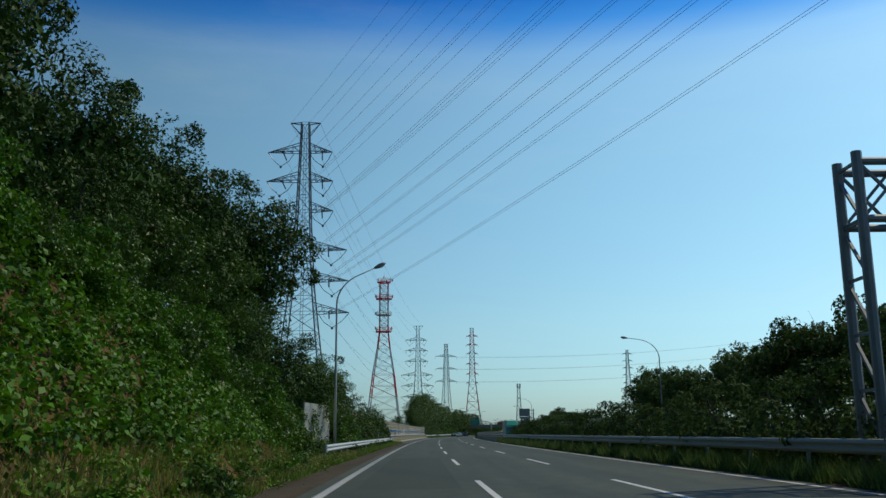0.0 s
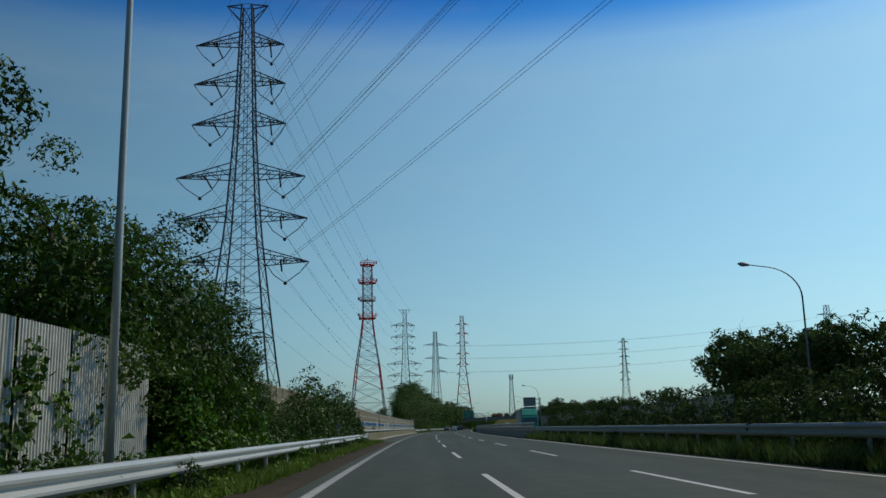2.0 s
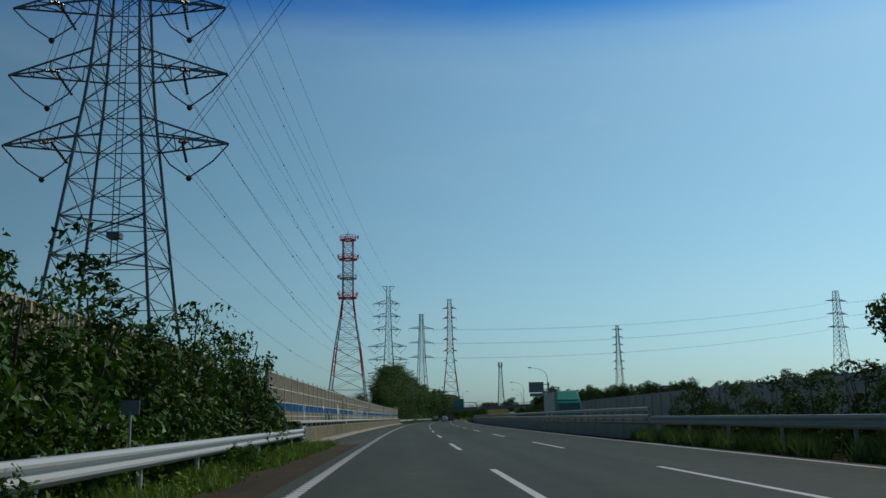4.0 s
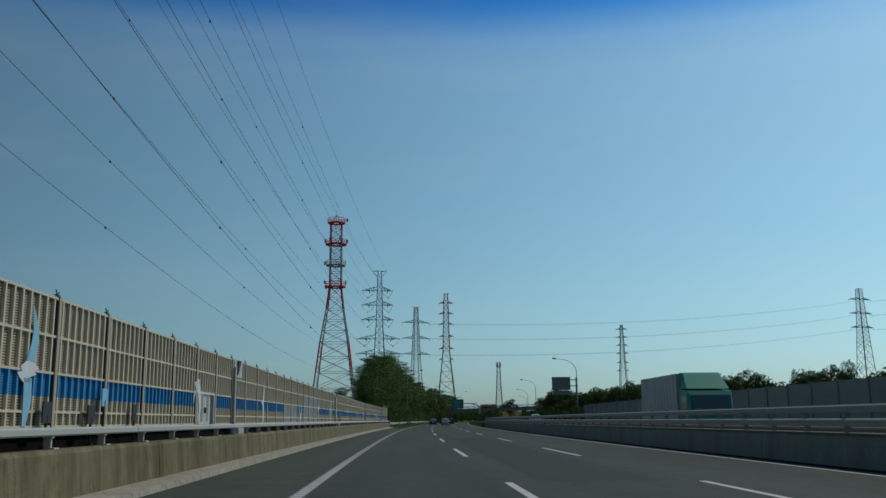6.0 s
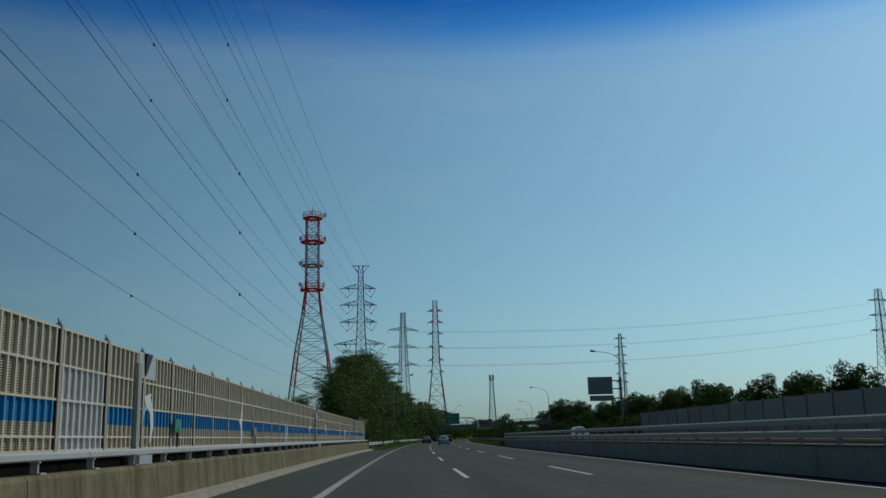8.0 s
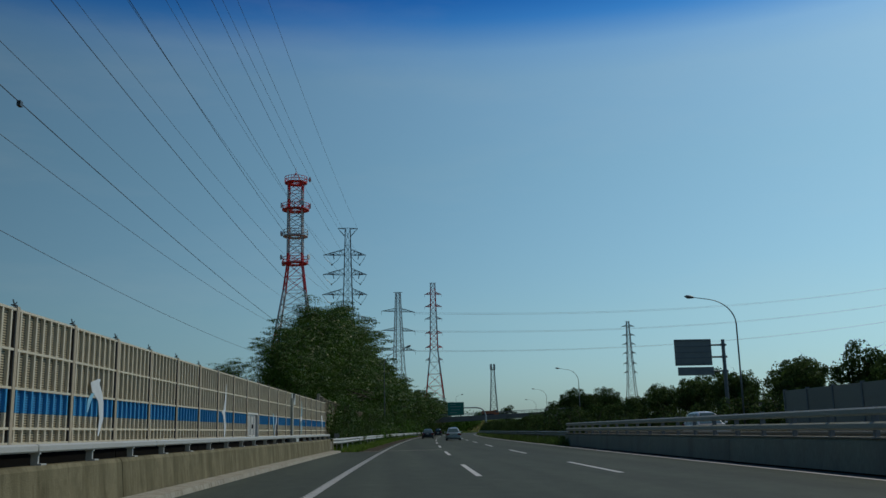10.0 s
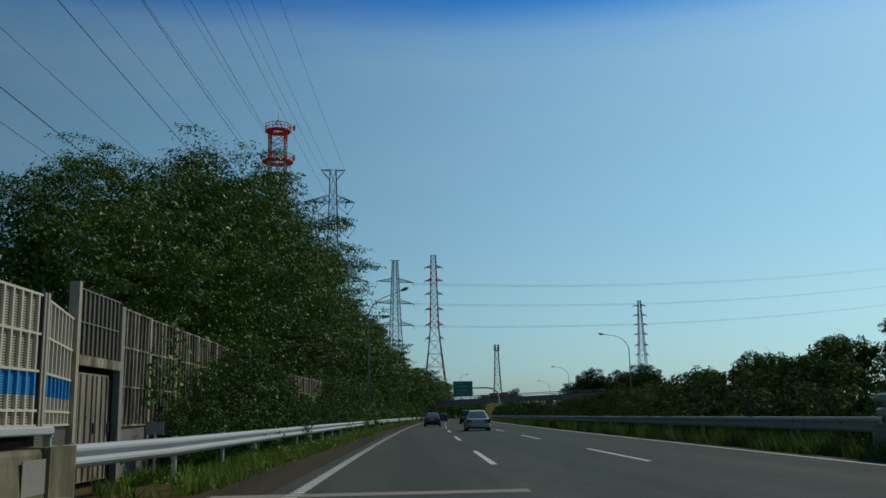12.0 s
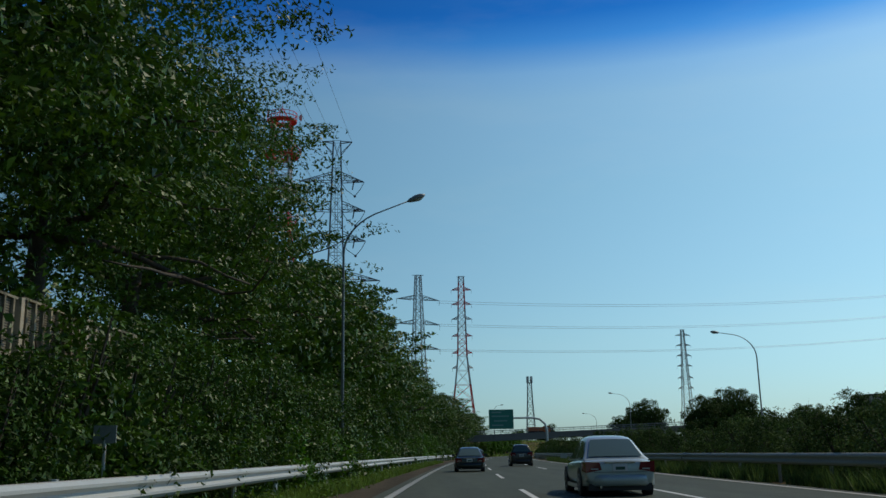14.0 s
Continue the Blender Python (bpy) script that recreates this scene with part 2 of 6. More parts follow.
def louvred(name, colour, slit):
    """Sound-absorbing sheet with rows of fine horizontal slits, their shade put in as darker colour bands."""
    m = material(name, colour, 0.55, vary=0.16, scale=1.3, fine=18, bump=0.05, dirt=tuple(c * 0.62 for c in colour), dirt_amount=0.5, random_by="object")
    n, l = m.node_tree.nodes, m.node_tree.links
    bsdf = n["Principled BSDF"]
    src = bsdf.inputs["Base Color"].links[0].from_socket
    pos = n.new("ShaderNodeTexCoord")
    wave = n.new("ShaderNodeTexWave")
    wave.wave_type, wave.bands_direction, wave.wave_profile = "BANDS", "Z", "SIN"
    wave.inputs["Scale"].default_value = 9.0
    l.new(pos.outputs["Object"], wave.inputs["Vector"])
    cut = n.new("ShaderNodeMapRange")
    cut.inputs["From Min"].default_value, cut.inputs["From Max"].default_value = 0.34, 0.48
    l.new(wave.outputs["Fac"], cut.inputs[0])
    mix = n.new("ShaderNodeMix")
    mix.data_type = "RGBA"
    mix.inputs["B"].default_value = (*slit, 1)
    l.new(cut.outputs[0], mix.inputs["Factor"])
    l.new(src, mix.inputs["A"])
    l.new(mix.outputs["Result"], bsdf.inputs["Base Color"])
    return m


M["sheet_tan"] = louvred("tan_louvred_sheet", (0.58, 0.49, 0.33), (0.10, 0.08, 0.045))
M["sheet_blue"] = louvred("blue_louvred_sheet", (0.018, 0.27, 0.56), (0.009, 0.125, 0.29))
M["sheet_white"] = louvred("white_louvred_sheet", (0.62, 0.61, 0.57), (0.24, 0.23, 0.21))
M["sheet_far"] = louvred("grey_brown_louvred_sheet", (0.44, 0.42, 0.36), (0.20, 0.19, 0.16))
M["sheet_old"] = louvred("weathered_louvred_sheet", (0.25, 0.205, 0.14), (0.055, 0.044, 0.030))
M["rib_tan"] = material("tan_rib_paint", (0.70, 0.62, 0.47), 0.5, vary=0.12, scale=2, fine=20, bump=0.03, dirt=(0.42, 0.34, 0.22), dirt_amount=0.35)
M["rib_blue"] = material("blue_rib_paint", (0.022, 0.30, 0.60), 0.5, vary=0.1, scale=2, fine=20, bump=0.03)
M["rib_white"] = material("white_rib_paint", (0.70, 0.69, 0.65), 0.5, vary=0.1, scale=2, fine=20, bump=0.03)
M["post_tan"] = material("tan_post_paint", (0.50, 0.41, 0.29), 0.55, vary=0.2, scale=2, fine=20, bump=0.05, dirt=(0.34, 0.24, 0.14), dirt_amount=0.5)


def weathered(name, base, stain, lichen, low, high):
    """Old concrete: a pale body, dark vertical runs and mottled patches."""
    m = material(name, base, 0.9, vary=0.22, scale=2.0, fine=45, bump=0.5, spec=0.15)
    n, l = m.node_tree.nodes, m.node_tree.links
    bsdf = n["Principled BSDF"]
    out = bsdf.inputs["Base Color"].links[0].from_socket
    pos = n.new("ShaderNodeTexCoord")
    for colour, size, a, b, stretch in ((stain, 1.6, low, high, (1, 1, 0.10)), (lichen, 2.6, 0.50, 0.68, (1, 1, 1.1)), (stain, 7.0, 0.52, 0.70, (1, 1, 0.18))):
        mp = n.new("ShaderNodeMapping")
        mp.inputs["Scale"].default_value = stretch
        l.new(pos.outputs["Object"], mp.inputs[0])
        tex = n.new("ShaderNodeTexNoise")
        tex.inputs["Scale"].default_value, tex.inputs["Detail"].default_value, tex.inputs["Roughness"].default_value = size, 8, 0.65
        l.new(mp.outputs[0], tex.inputs["Vector"])
        r = n.new("ShaderNodeMapRange")
        r.inputs["From Min"].default_value, r.inputs["From Max"].default_value, r.inputs["To Max"].default_value = a, b, 0.85
        l.new(tex.outputs[0], r.inputs[0])
        mix = n.new("ShaderNodeMix")
        mix.data_type = "RGBA"
        mix.inputs["B"].default_value = (*colour, 1)
        l.new(r.outputs[0], mix.inputs["Factor"])
        l.new(out, mix.inputs["A"])
        out = mix.outputs["Result"]
    l.new(out, bsdf.inputs["Base Color"])
    return m


def worn(m, track=0.16, chips=0.30):
    """Adds long wheel tracks and fine pale chippings to asphalt."""
    n, l = m.node_tree.nodes, m.node_tree.links
    bsdf = n["Principled BSDF"]
    out = bsdf.inputs["Base Color"].links[0].from_socket
    pos = n.new("ShaderNodeTexCoord")
    for size, stretch, depth, amount in ((1.0, (0.9, 0.012, 1), 2, track), (130.0, (1, 1, 1), 1, chips), (2.2, (1, 0.5, 1), 6, 0.14)):
        mp = n.new("ShaderNodeMapping")
        mp.inputs["Scale"].default_value = stretch
        l.new(pos.outputs["Object"], mp.inputs[0])
        tex = n.new("ShaderNodeTexNoise")
        tex.inputs["Scale"].default_value, tex.inputs["Detail"].default_value = size, depth
        l.new(mp.outputs[0], tex.inputs["Vector"])
        r = n.new("ShaderNodeMapRange")
        for key, value in (("From Min", 0.3), ("From Max", 0.7), ("To Min", 1 - amount), ("To Max", 1 + amount)):
            r.inputs[key].default_value = value
        l.new(tex.outputs[0], r.inputs[0])
        v = n.new("ShaderNodeVectorMath")
        v.operation = "SCALE"
        l.new(out, v.inputs[0])
        l.new(r.outputs[0], v.inputs["Scale"])
        out = v.outputs[0]
    l.new(out, bsdf.inputs["Base Color"])


worn(M["asphalt"])
worn(M["asphalt_old"], 0.3, 0.4)
M["parapet"] = weathered("stained_parapet_concrete", (0.235, 0.21, 0.13), (0.10, 0.088, 0.048), (0.15, 0.134, 0.08), 0.44, 0.64)
M["rib_old"] = weathered("stained_rib_paint", (0.50, 0.43, 0.30), (0.05, 0.045, 0.034), (0.19, 0.158, 0.11), 0.47, 0.62)
M["kerb"] = weathered("stained_kerb_concrete", (0.40, 0.375, 0.31), (0.17, 0.15, 0.105), (0.30, 0.275, 0.21), 0.58, 0.78)
M["pale_sheet"] = weathered("pale_painted_sheet", (0.66, 0.65, 0.58), (0.40, 0.38, 0.31), (0.56, 0.54, 0.46), 0.56, 0.80)
M["gate_brown"] = weathered("faded_brown_gate_paint", (0.36, 0.31, 0.23), (0.12, 0.10, 0.07), (0.24, 0.20, 0.14), 0.50, 0.70)
M["mural_white"] = material("white_mural_paint", (0.72, 0.76, 0.78), 0.6, vary=0.15, bump=0)
M["mural_sky"] = material("pale_blue_mural_paint", (0.25, 0.55, 0.72), 0.6, vary=0.15, bump=0)

# ---- geometry helpers ----


class Shape:
    """Collects vertices and faces of one mesh."""

    def __init__(self):
        self.v, self.f, self.smooth = [], [], False

    def quad_strip(self, rings, closed=True, caps=True):
        base, n = len(self.v), len(rings[0])
        for ring in rings:
            self.v.extend(ring)
        m = n if closed else n - 1
        for i in range(len(rings) - 1):
            for j in range(m):
                a, b = base + i * n + j, base + i * n + (j + 1) % n
                self.f.append((a, b, b + n, a + n))
        if caps and closed:
            self.f.append(tuple(base + j for j in reversed(range(n))))
            self.f.append(tuple(base + (len(rings) - 1) * n + j for j in range(n)))
        return self

    def box(self, x0, x1, y0, y1, z0, z1):
        return self.quad_strip([[(x0, y0, z0), (x1, y0, z0), (x1, y1, z0), (x0, y1, z0)], [(x0, y0, z1), (x1, y0, z1), (x1, y1, z1), (x0, y1, z1)]])

    def bar(self, p, q, r, r2=None, n=4):
        p, q = Vector(p), Vector(q)
        d = (q - p).normalized()
        side = d.cross(Vector((0, 0, 1)) if abs(d.z) < 0.95 else Vector((0, 1, 0))).normalized()
        up = side.cross(d)
        rings = []
        for c, rr in ((p, r), (q, r if r2 is None else r2)):
            rings.append([tuple(c + (side * math.cos(2 * math.pi * (k + 0.5) / n) + up * math.sin(2 * math.pi * (k + 0.5) / n)) * rr) for k in range(n)])
        return self.quad_strip(rings)

    def tube(self, pts, radii, n=8):
        rings = []
        pts = [Vector(p) for p in pts]
        for i, p in enumerate(pts):
            d = (pts[min(i + 1, len(pts) - 1)] - pts[max(i - 1, 0)]).normalized()
            side = d.cross(Vector((0, 1, 0)) if abs(d.y) < 0.9 else Vector((0, 0, 1))).normalized()
            up = side.cross(d)
            r = radii[i] if hasattr(radii, "__len__") else radii
            rings.append([tuple(p + (side * math.cos(2 * math.pi * k / n) + up * math.sin(2 * math.pi * k / n)) * r) for k in range(n)])
        return self.quad_strip(rings)

    def sweep(self, section, y0, y1, step, u=0.0, z=0.0):
        """A closed section of (u, z) carried along the road from y0 to y1."""
        n = max(2, int(math.ceil((y1 - y0) / step)) + 1)
        offset = u if callable(u) else (lambda y: u)
        rings = []
        for y in np.linspace(y0, y1, n):
            rings.append([(xc(y) + offset(y) + a, y, z + b) for a, b in section])
        return self.quad_strip(rings)

    def mesh(self, name):
        me = bpy.data.meshes.new(name)
        me.from_pydata([tuple(map(float, p)) for p in self.v], [], self.f)
        if self.smooth:
            me.polygons.foreach_set("use_smooth", [True] * len(me.polygons))
        me.update()
        bm = bmesh.new()
        bm.from_mesh(me)
        bmesh.ops.recalc_face_normals(bm, faces=bm.faces)
        bm.to_mesh(me)
        bm.free()
        return me


def part(name, shape, mat, parent=None, label=""):
    """Links a shape, or a ready mesh, as one object, under a thing if one is given."""
    me = shape.mesh(name) if isinstance(shape, Shape) else shape
    if not me.materials:
        me.materials.append(mat)
    ob = new(name, me)
    if parent:
        ob.parent = parent
    if label:
        ob["label"] = label
    return ob


def thing(name, label, category, group="", at=(0, 0, 0), turn=0.0):
    """An Empty at the base of a thing."""
    ob = new(name)
    ob.empty_display_size = 0.2
    ob.matrix_basis = pose(*at, 0, 0, turn)
    return tagged(ob, label, category, group)


def xc(y):
    """The middle of the driven lane, which bends slowly to the right."""
    if y <= 150:
        return (y - 150) ** 2 / 10000
    if y < 800:
        return (y - 150) ** 2 / 7200 + max(0.0, y - 420) ** 2 / 5200
    return 86.45 + (y - 800) * 0.3267


def leaves(name, centres, normals, sizes, mat, rng, aspect=0.55, spread=1.0, corners=4):
    """Many separate leaves of three or four corners as one mesh."""
    c = np.asarray(centres, float)
    n = len(c)
    d = rng.normal(size=(n, 3)) * spread
    if normals is not None:
        d += np.asarray(normals) * 1.0
    d /= np.linalg.norm(d, axis=1)[:, None] + 1e-9
    a = np.cross(d, rng.normal(size=(n, 3)))
    a /= np.linalg.norm(a, axis=1)[:, None] + 1e-9
    b = np.cross(d, a)
    s = np.asarray(sizes)[:, None]
    fold = d * s * 0.12
    v = np.empty((n, corners, 3))
    if corners == 3:
        v[:, 0], v[:, 1], v[:, 2] = c - a * s * 0.5, c + a * s * 0.5 + b * s * aspect * 0.3, c + b * s * aspect * 0.9
    else:
        v[:, 0], v[:, 1], v[:, 2], v[:, 3] = c - a * s * 0.6, c + b * s * aspect * 0.5 + fold, c + a * s * 0.6, c - b * s * aspect * 0.5 + fold
    me = bpy.data.meshes.new(name)
    me.vertices.add(corners * n)
    me.vertices.foreach_set("co", v.reshape(-1))
    me.loops.add(corners * n)
    me.loops.foreach_set("vertex_index", np.arange(corners * n, dtype=np.int32))
    me.polygons.add(n)
    me.polygons.foreach_set("loop_start", np.arange(0, corners * n, corners, dtype=np.int32))
    me.update(calc_edges=True)
    me.materials.append(mat)
    return me

# ---- ground and road ----
WALL_Z = 1.065                   # foot of the ribbed panels
BRIDGE = (131.0, 275.4)          # where the parapet and the sound wall stand
Y0, Y1 = -60.0, 900.0


def bank_height(y):
    return float(np.interp(y, [-60, 25, 38, 54, 66, 76, 590, 680, 900], [6.2, 5.9, 4.6, 3.4, 1.6, 0.25, 0.25, 5.5, 7.5]))


def bank_foot(y):
    return float(np.interp(y, [-60, 24, 38, 54, 66, 76, 590, 680, 900], [-3.9, -3.9, -4.1, -6.3, -7.0, -7.0, -7.0, -4.0, -3.8]))


def ground_z(u, y):
    if u > -3:
        right = float(np.interp(u, [27, 30, 36, 60], [0, 0.4, 1.6, 2.2])) if u > 27 else 0.0
        return -0.06 + right
    h, foot = bank_height(y), bank_foot(y)
    k = min(1.0, max(0.0, (foot - u) / 4.3))
    return -0.06 + h * (k * k * (3 - 2 * k) * 0.35 + k * 0.65)


def build_ground():
    us = [-2500, -900, -300, -100, -45, -25, -16, -12, -10, -9, -8.3, -7.6, -7, -6.3, -5.6, -5, -4.5, -4, -3.6, -3.0, 0, 10, 14, 27, 30, 36, 60, 120, 400, 900, 2500]
    ys = [-2500, -900, -300, -120] + list(np.arange(-60, 130, 3.0)) + list(np.arange(130, 640, 15.0)) + list(np.arange(640, 901, 20.0)) + [1300, 2600, 4500]
    s = Shape()
    rng = np.random.default_rng(3)
    rows = []
    for y in ys:
        row = []
        for u in us:
            z = ground_z(u, y) + (rng.uniform(-0.12, 0.12) if -30 < u < -4.6 and -60 < y < 70 else 0)
            row.append((xc(min(max(y, Y0), Y1)) + u, y, z))
        rows.append(row)
    s.quad_strip(rows, closed=False, caps=False)
    s.smooth = True
    g = part("ground", s, M["soil"])
    tagged(g, "uneven roadside earth with patchy grass and brown soil", "ground", kind="structure")


build_ground()


def strip(u0, u1, ya, yb, z, step=4.0):
    s = Shape()
    rows = [[(xc(y) + u0, y, z), (xc(y) + u1, y, z)] for y in np.linspace(ya, yb, max(2, int((yb - ya) / step) + 1))]
    s.quad_strip(rows, closed=False, caps=False)
    return s


tagged(part("road", strip(-2.55, 9.6, Y0, Y1, 0.0), M["asphalt"]), "dark grey worn asphalt three-lane motorway carriageway", "road", kind="structure")
for a, b in ((Y0, BRIDGE[0]), (BRIDGE[1], Y1)):
    tagged(part("hard_shoulder", strip(-3.3, -2.2, a, b, 0.004), M["asphalt_old"]), "brown dusty asphalt edge of the motorway", "shoulder", kind="structure")
tagged(part("hard_shoulder", strip(-4.75, -2.55, BRIDGE[0], BRIDGE[1], -0.004), M["asphalt"]), "dark asphalt shoulder beside the concrete parapet", "shoulder", kind="structure")
tagged(part("opposite_road", strip(12.0, 26.5, Y0, Y1, -0.01), M["asphalt"]), "asphalt carriageway for oncoming traffic", "road", kind="structure")

edge = strip(-1.85, -1.68, Y0, Y1, 0.004)
tagged(part("edge_line", edge, M["paint"]), "solid white painted edge line on asphalt", "road marking", kind="structure")
tagged(part("edge_line", strip(9.02, 9.18, Y0, Y1, 0.004), M["paint"]), "solid white painted edge line beside the median", "road marking", kind="structure")
rumble = Shape()
for y in np.arange(-6, 420, 0.42):
    rumble.box(xc(y) - 1.88, xc(y) - 1.66, y, y + 0.13, 0.002, 0.012)
tagged(part("edge_line_ribs", rumble, M["paint"]), "raised white ribs along the painted edge line", "road marking", kind="stuff")
# lane dashes, eight metres long every twenty; later ones shifted 1.5 m to fit the camera's view
for u, first in ((1.75, 1.6), (5.3, 1.5)):
    for k in range(-3, 34):
        ya = first + 20 * k + (1.5 if k > 9 else 0.0)
        if k > 24:
            continue
        s = strip(u - 0.075, u + 0.075, ya, ya + 8, 0.004, 4)
        tagged(part("lane_dash", s, M["paint"]), "white painted lane dash on dark asphalt", "road marking", "lane dashes", "structure")
# expansion joint where the bridge ends
tagged(part("bridge_joint", strip(-3.0, 1.7, BRIDGE[1] + 0.2, BRIDGE[1] + 0.75, 0.005, 0.4), M["concrete_pale"]), "pale concrete strip of a bridge joint across the road", "bridge joint", kind="structure")
# patched darker lanes of asphalt
M["asphalt_patch"] = material("asphalt_patch", (0.051, 0.062, 0.045), 0.82, spec=0.25, vary=0.2, scale=0.7, fine=60, bump=0.5, stretch=(1, 0.1, 1))
tagged(part("asphalt_patch", strip(-1.2, 1.2, 26, 52, 0.003), M["asphalt_patch"]), "darker resurfaced patch in the lane", "road patch", kind="structure")
tagged(part("asphalt_patch", strip(2.4, 4.7, 150, 192, 0.003), M["asphalt_patch"]), "darker resurfaced patch in the lane", "road patch", kind="structure")


def fence_u(y):
    return float(np.interp(y, [200, 222, 240, 262, 277], [-5.2, -5.32, -5.40, -5.34, -5.26]))


def heading(y):
    return math.degrees(math.atan((xc(y + 1) - xc(y - 1)) / 2))


# ---- left parapet, kerb strip, rail ----
parapet = thing("bridge_parapet", "brown-stained concrete bridge parapet with vertical joints", "parapet")
for a in np.arange(BRIDGE[0], BRIDGE[1] - 1, 9.6):
    b = min(a + 9.57, BRIDGE[1])
    s = Shape().sweep([(0.52, -0.02), (0.46, 0.72), (0.42, 0.78), (0.12, 0.78), (0.12, -0.02)], a, b, 3.2, fence_u)
    part("parapet_section", s, M["parapet"], parapet)
kerb = thing("kerb_strip", "pale concrete kerb strip along the parapet foot", "kerb")
for a in np.arange(BRIDGE[0], BRIDGE[1] - 1, 4.8):
    s = Shape().sweep([(0.535, -0.03), (0.95, -0.03), (1.0, 0.0), (0.97, 0.10), (0.535, 0.13)], a, min(a + 4.77, BRIDGE[1]), 2.4, fence_u)
    part("kerb_stone", s, M["kerb"], kerb)
bridge_rail = thing("bridge_rail", "white steel box rail on short posts above the parapet", "guard rail")
for a in np.arange(BRIDGE[0] + 0.2, BRIDGE[1] - 1, 6.0):
    b = min(a + 5.97, BRIDGE[1] - 0.3)
    part("beam", Shape().sweep([(0.18, 0.955), (0.33, 0.955), (0.35, 0.975), (0.35, 1.045), (0.32, 1.07), (0.18, 1.07)], a, b, 3.0, fence_u), M["rail_white"], bridge_rail)
post_mesh = Shape()
post_mesh.box(-0.05, 0.05, -0.022, 0.022, 0, 0.19).box(-0.04, 0.10, -0.03, 0.16, 0, 0.026).box(-0.07, 0.07, -0.03, 0.03, 0.155, 0.179)
post_me = None
for y in np.arange(BRIDGE[0] + 1.1, BRIDGE[1], 2.2):
    if post_me is None:
        post_me = post_mesh.mesh("rail_post")
        post_me.materials.append(M["rail_white"])
    p = part("rail_post", post_me, M["galv"], bridge_rail)
    p.matrix_basis = pose(xc(y) + fence_u(y) + 0.26, y, 0.776, 0, 0, -heading(y))
for y in (159.2, 194.2, 229.2, 260.9):
    s = Shape().box(-0.05, 0.10, -0.42, 0.42, -0.012, 0.15)
    o = part("splice_box", s, M["galv"], bridge_rail, "grey steel cover box below the rail")
    o.matrix_basis = pose(xc(y) + fence_u(y) + 0.28, y, 0.80, 0, 0, -heading(y))
tagged(part("bridge_deck_edge", Shape().sweep([(-0.9, -0.4), (0.1, -0.4), (0.1, 0.3), (-0.9, 0.3)], BRIDGE[0], BRIDGE[1], 6, fence_u), M["concrete_grey"]),
       "grey concrete edge of the bridge deck behind the parapet", "bridge", kind="structure")

# ---- sound wall ----
PITCH = 2.23


def ribbed(width, z0, z1, ribs, rails=()):
    s = Shape()
    for k in range(ribs):
        y = -width / 2 + (k + 0.5) * width / ribs
        s.box(0.0, 0.045, y - 0.024, y + 0.024, z0, z1)
    for z in rails:
        s.box(0.0, 0.047, -width / 2, width / 2, z - 0.017, z + 0.017)
    return s


def sheet(width, z0, z1):
    return Shape().box(-0.07, 0.0, -width / 2, width / 2, z0, z1)


W_IN = PITCH - 0.07
PANEL = {}
for key, sheet_mat, rib_mat in (("tan", "sheet_tan", "rib_tan"), ("blue", "sheet_blue", "rib_blue"), ("white", "sheet_white", "rib_white"), ("old", "sheet_old", "rib_old")):
    for band, z0, z1, rails in (("low", 0.0, 0.43, (0.015, 0.22)), ("mid", 0.433, 0.745, ()), ("up", 0.748, 1.27, (0.765,)), ("top", 1.273, 1.855, (1.285, 1.835)), ("tall", 0.0, 2.4, (0.02, 0.8, 1.6, 2.38))):
        me = sheet(W_IN, z0, z1).mesh("panel_sheet")
        me.materials.append(M[sheet_mat])
        ri = ribbed(W_IN, z0, z1, 8, rails).mesh("panel_ribs")
        ri.materials.append(M[rib_mat])
        PANEL[key, band] = (me, ri)


def wall_panel(parent, m, plan):
    """One bay of the wall: louvred sheets with upright ribs. plan: pairs of colour and band."""
    for key, band in plan:
        me, ri = PANEL[key, band]
        o = part("panel", me, None, parent)
        o.matrix_basis = m
        r = part("ribs", ri, None, o)
    return


wall = thing("sound_wall", "tan ribbed metal sound wall with a blue band painted along it", "sound wall")
spike = Shape().box(-0.025, 0.025, -0.06, 0.06, 0, 0.014).bar((0, 0, 0.01), (-0.01, -0.03, 0.085), 0.009).bar((0, 0.01, 0.012), (0.01, 0.05, 0.055), 0.008)
spike_me = spike.mesh("cap")
spike_me.materials.append(M["dark"])
beam = Shape().box(-0.10, 0.056, -0.018, 0.075, 0.0, 1.88)
beam_me = beam.mesh("post")
beam_me.materials.append(M["post_tan"])
seam_me = Shape().box(-0.10, 0.050, -0.046, -0.019, 0.0, 1.87).mesh("seam")
seam_me.materials.append(M["dark"])
ys = np.arange(124.765, BRIDGE[1] - 0.5, PITCH)
white_low = (171.6, 173.8, 178.3, 180.5, 182.7, 191.7)
white_high = (178.3, 180.5, 182.7, 191.7)
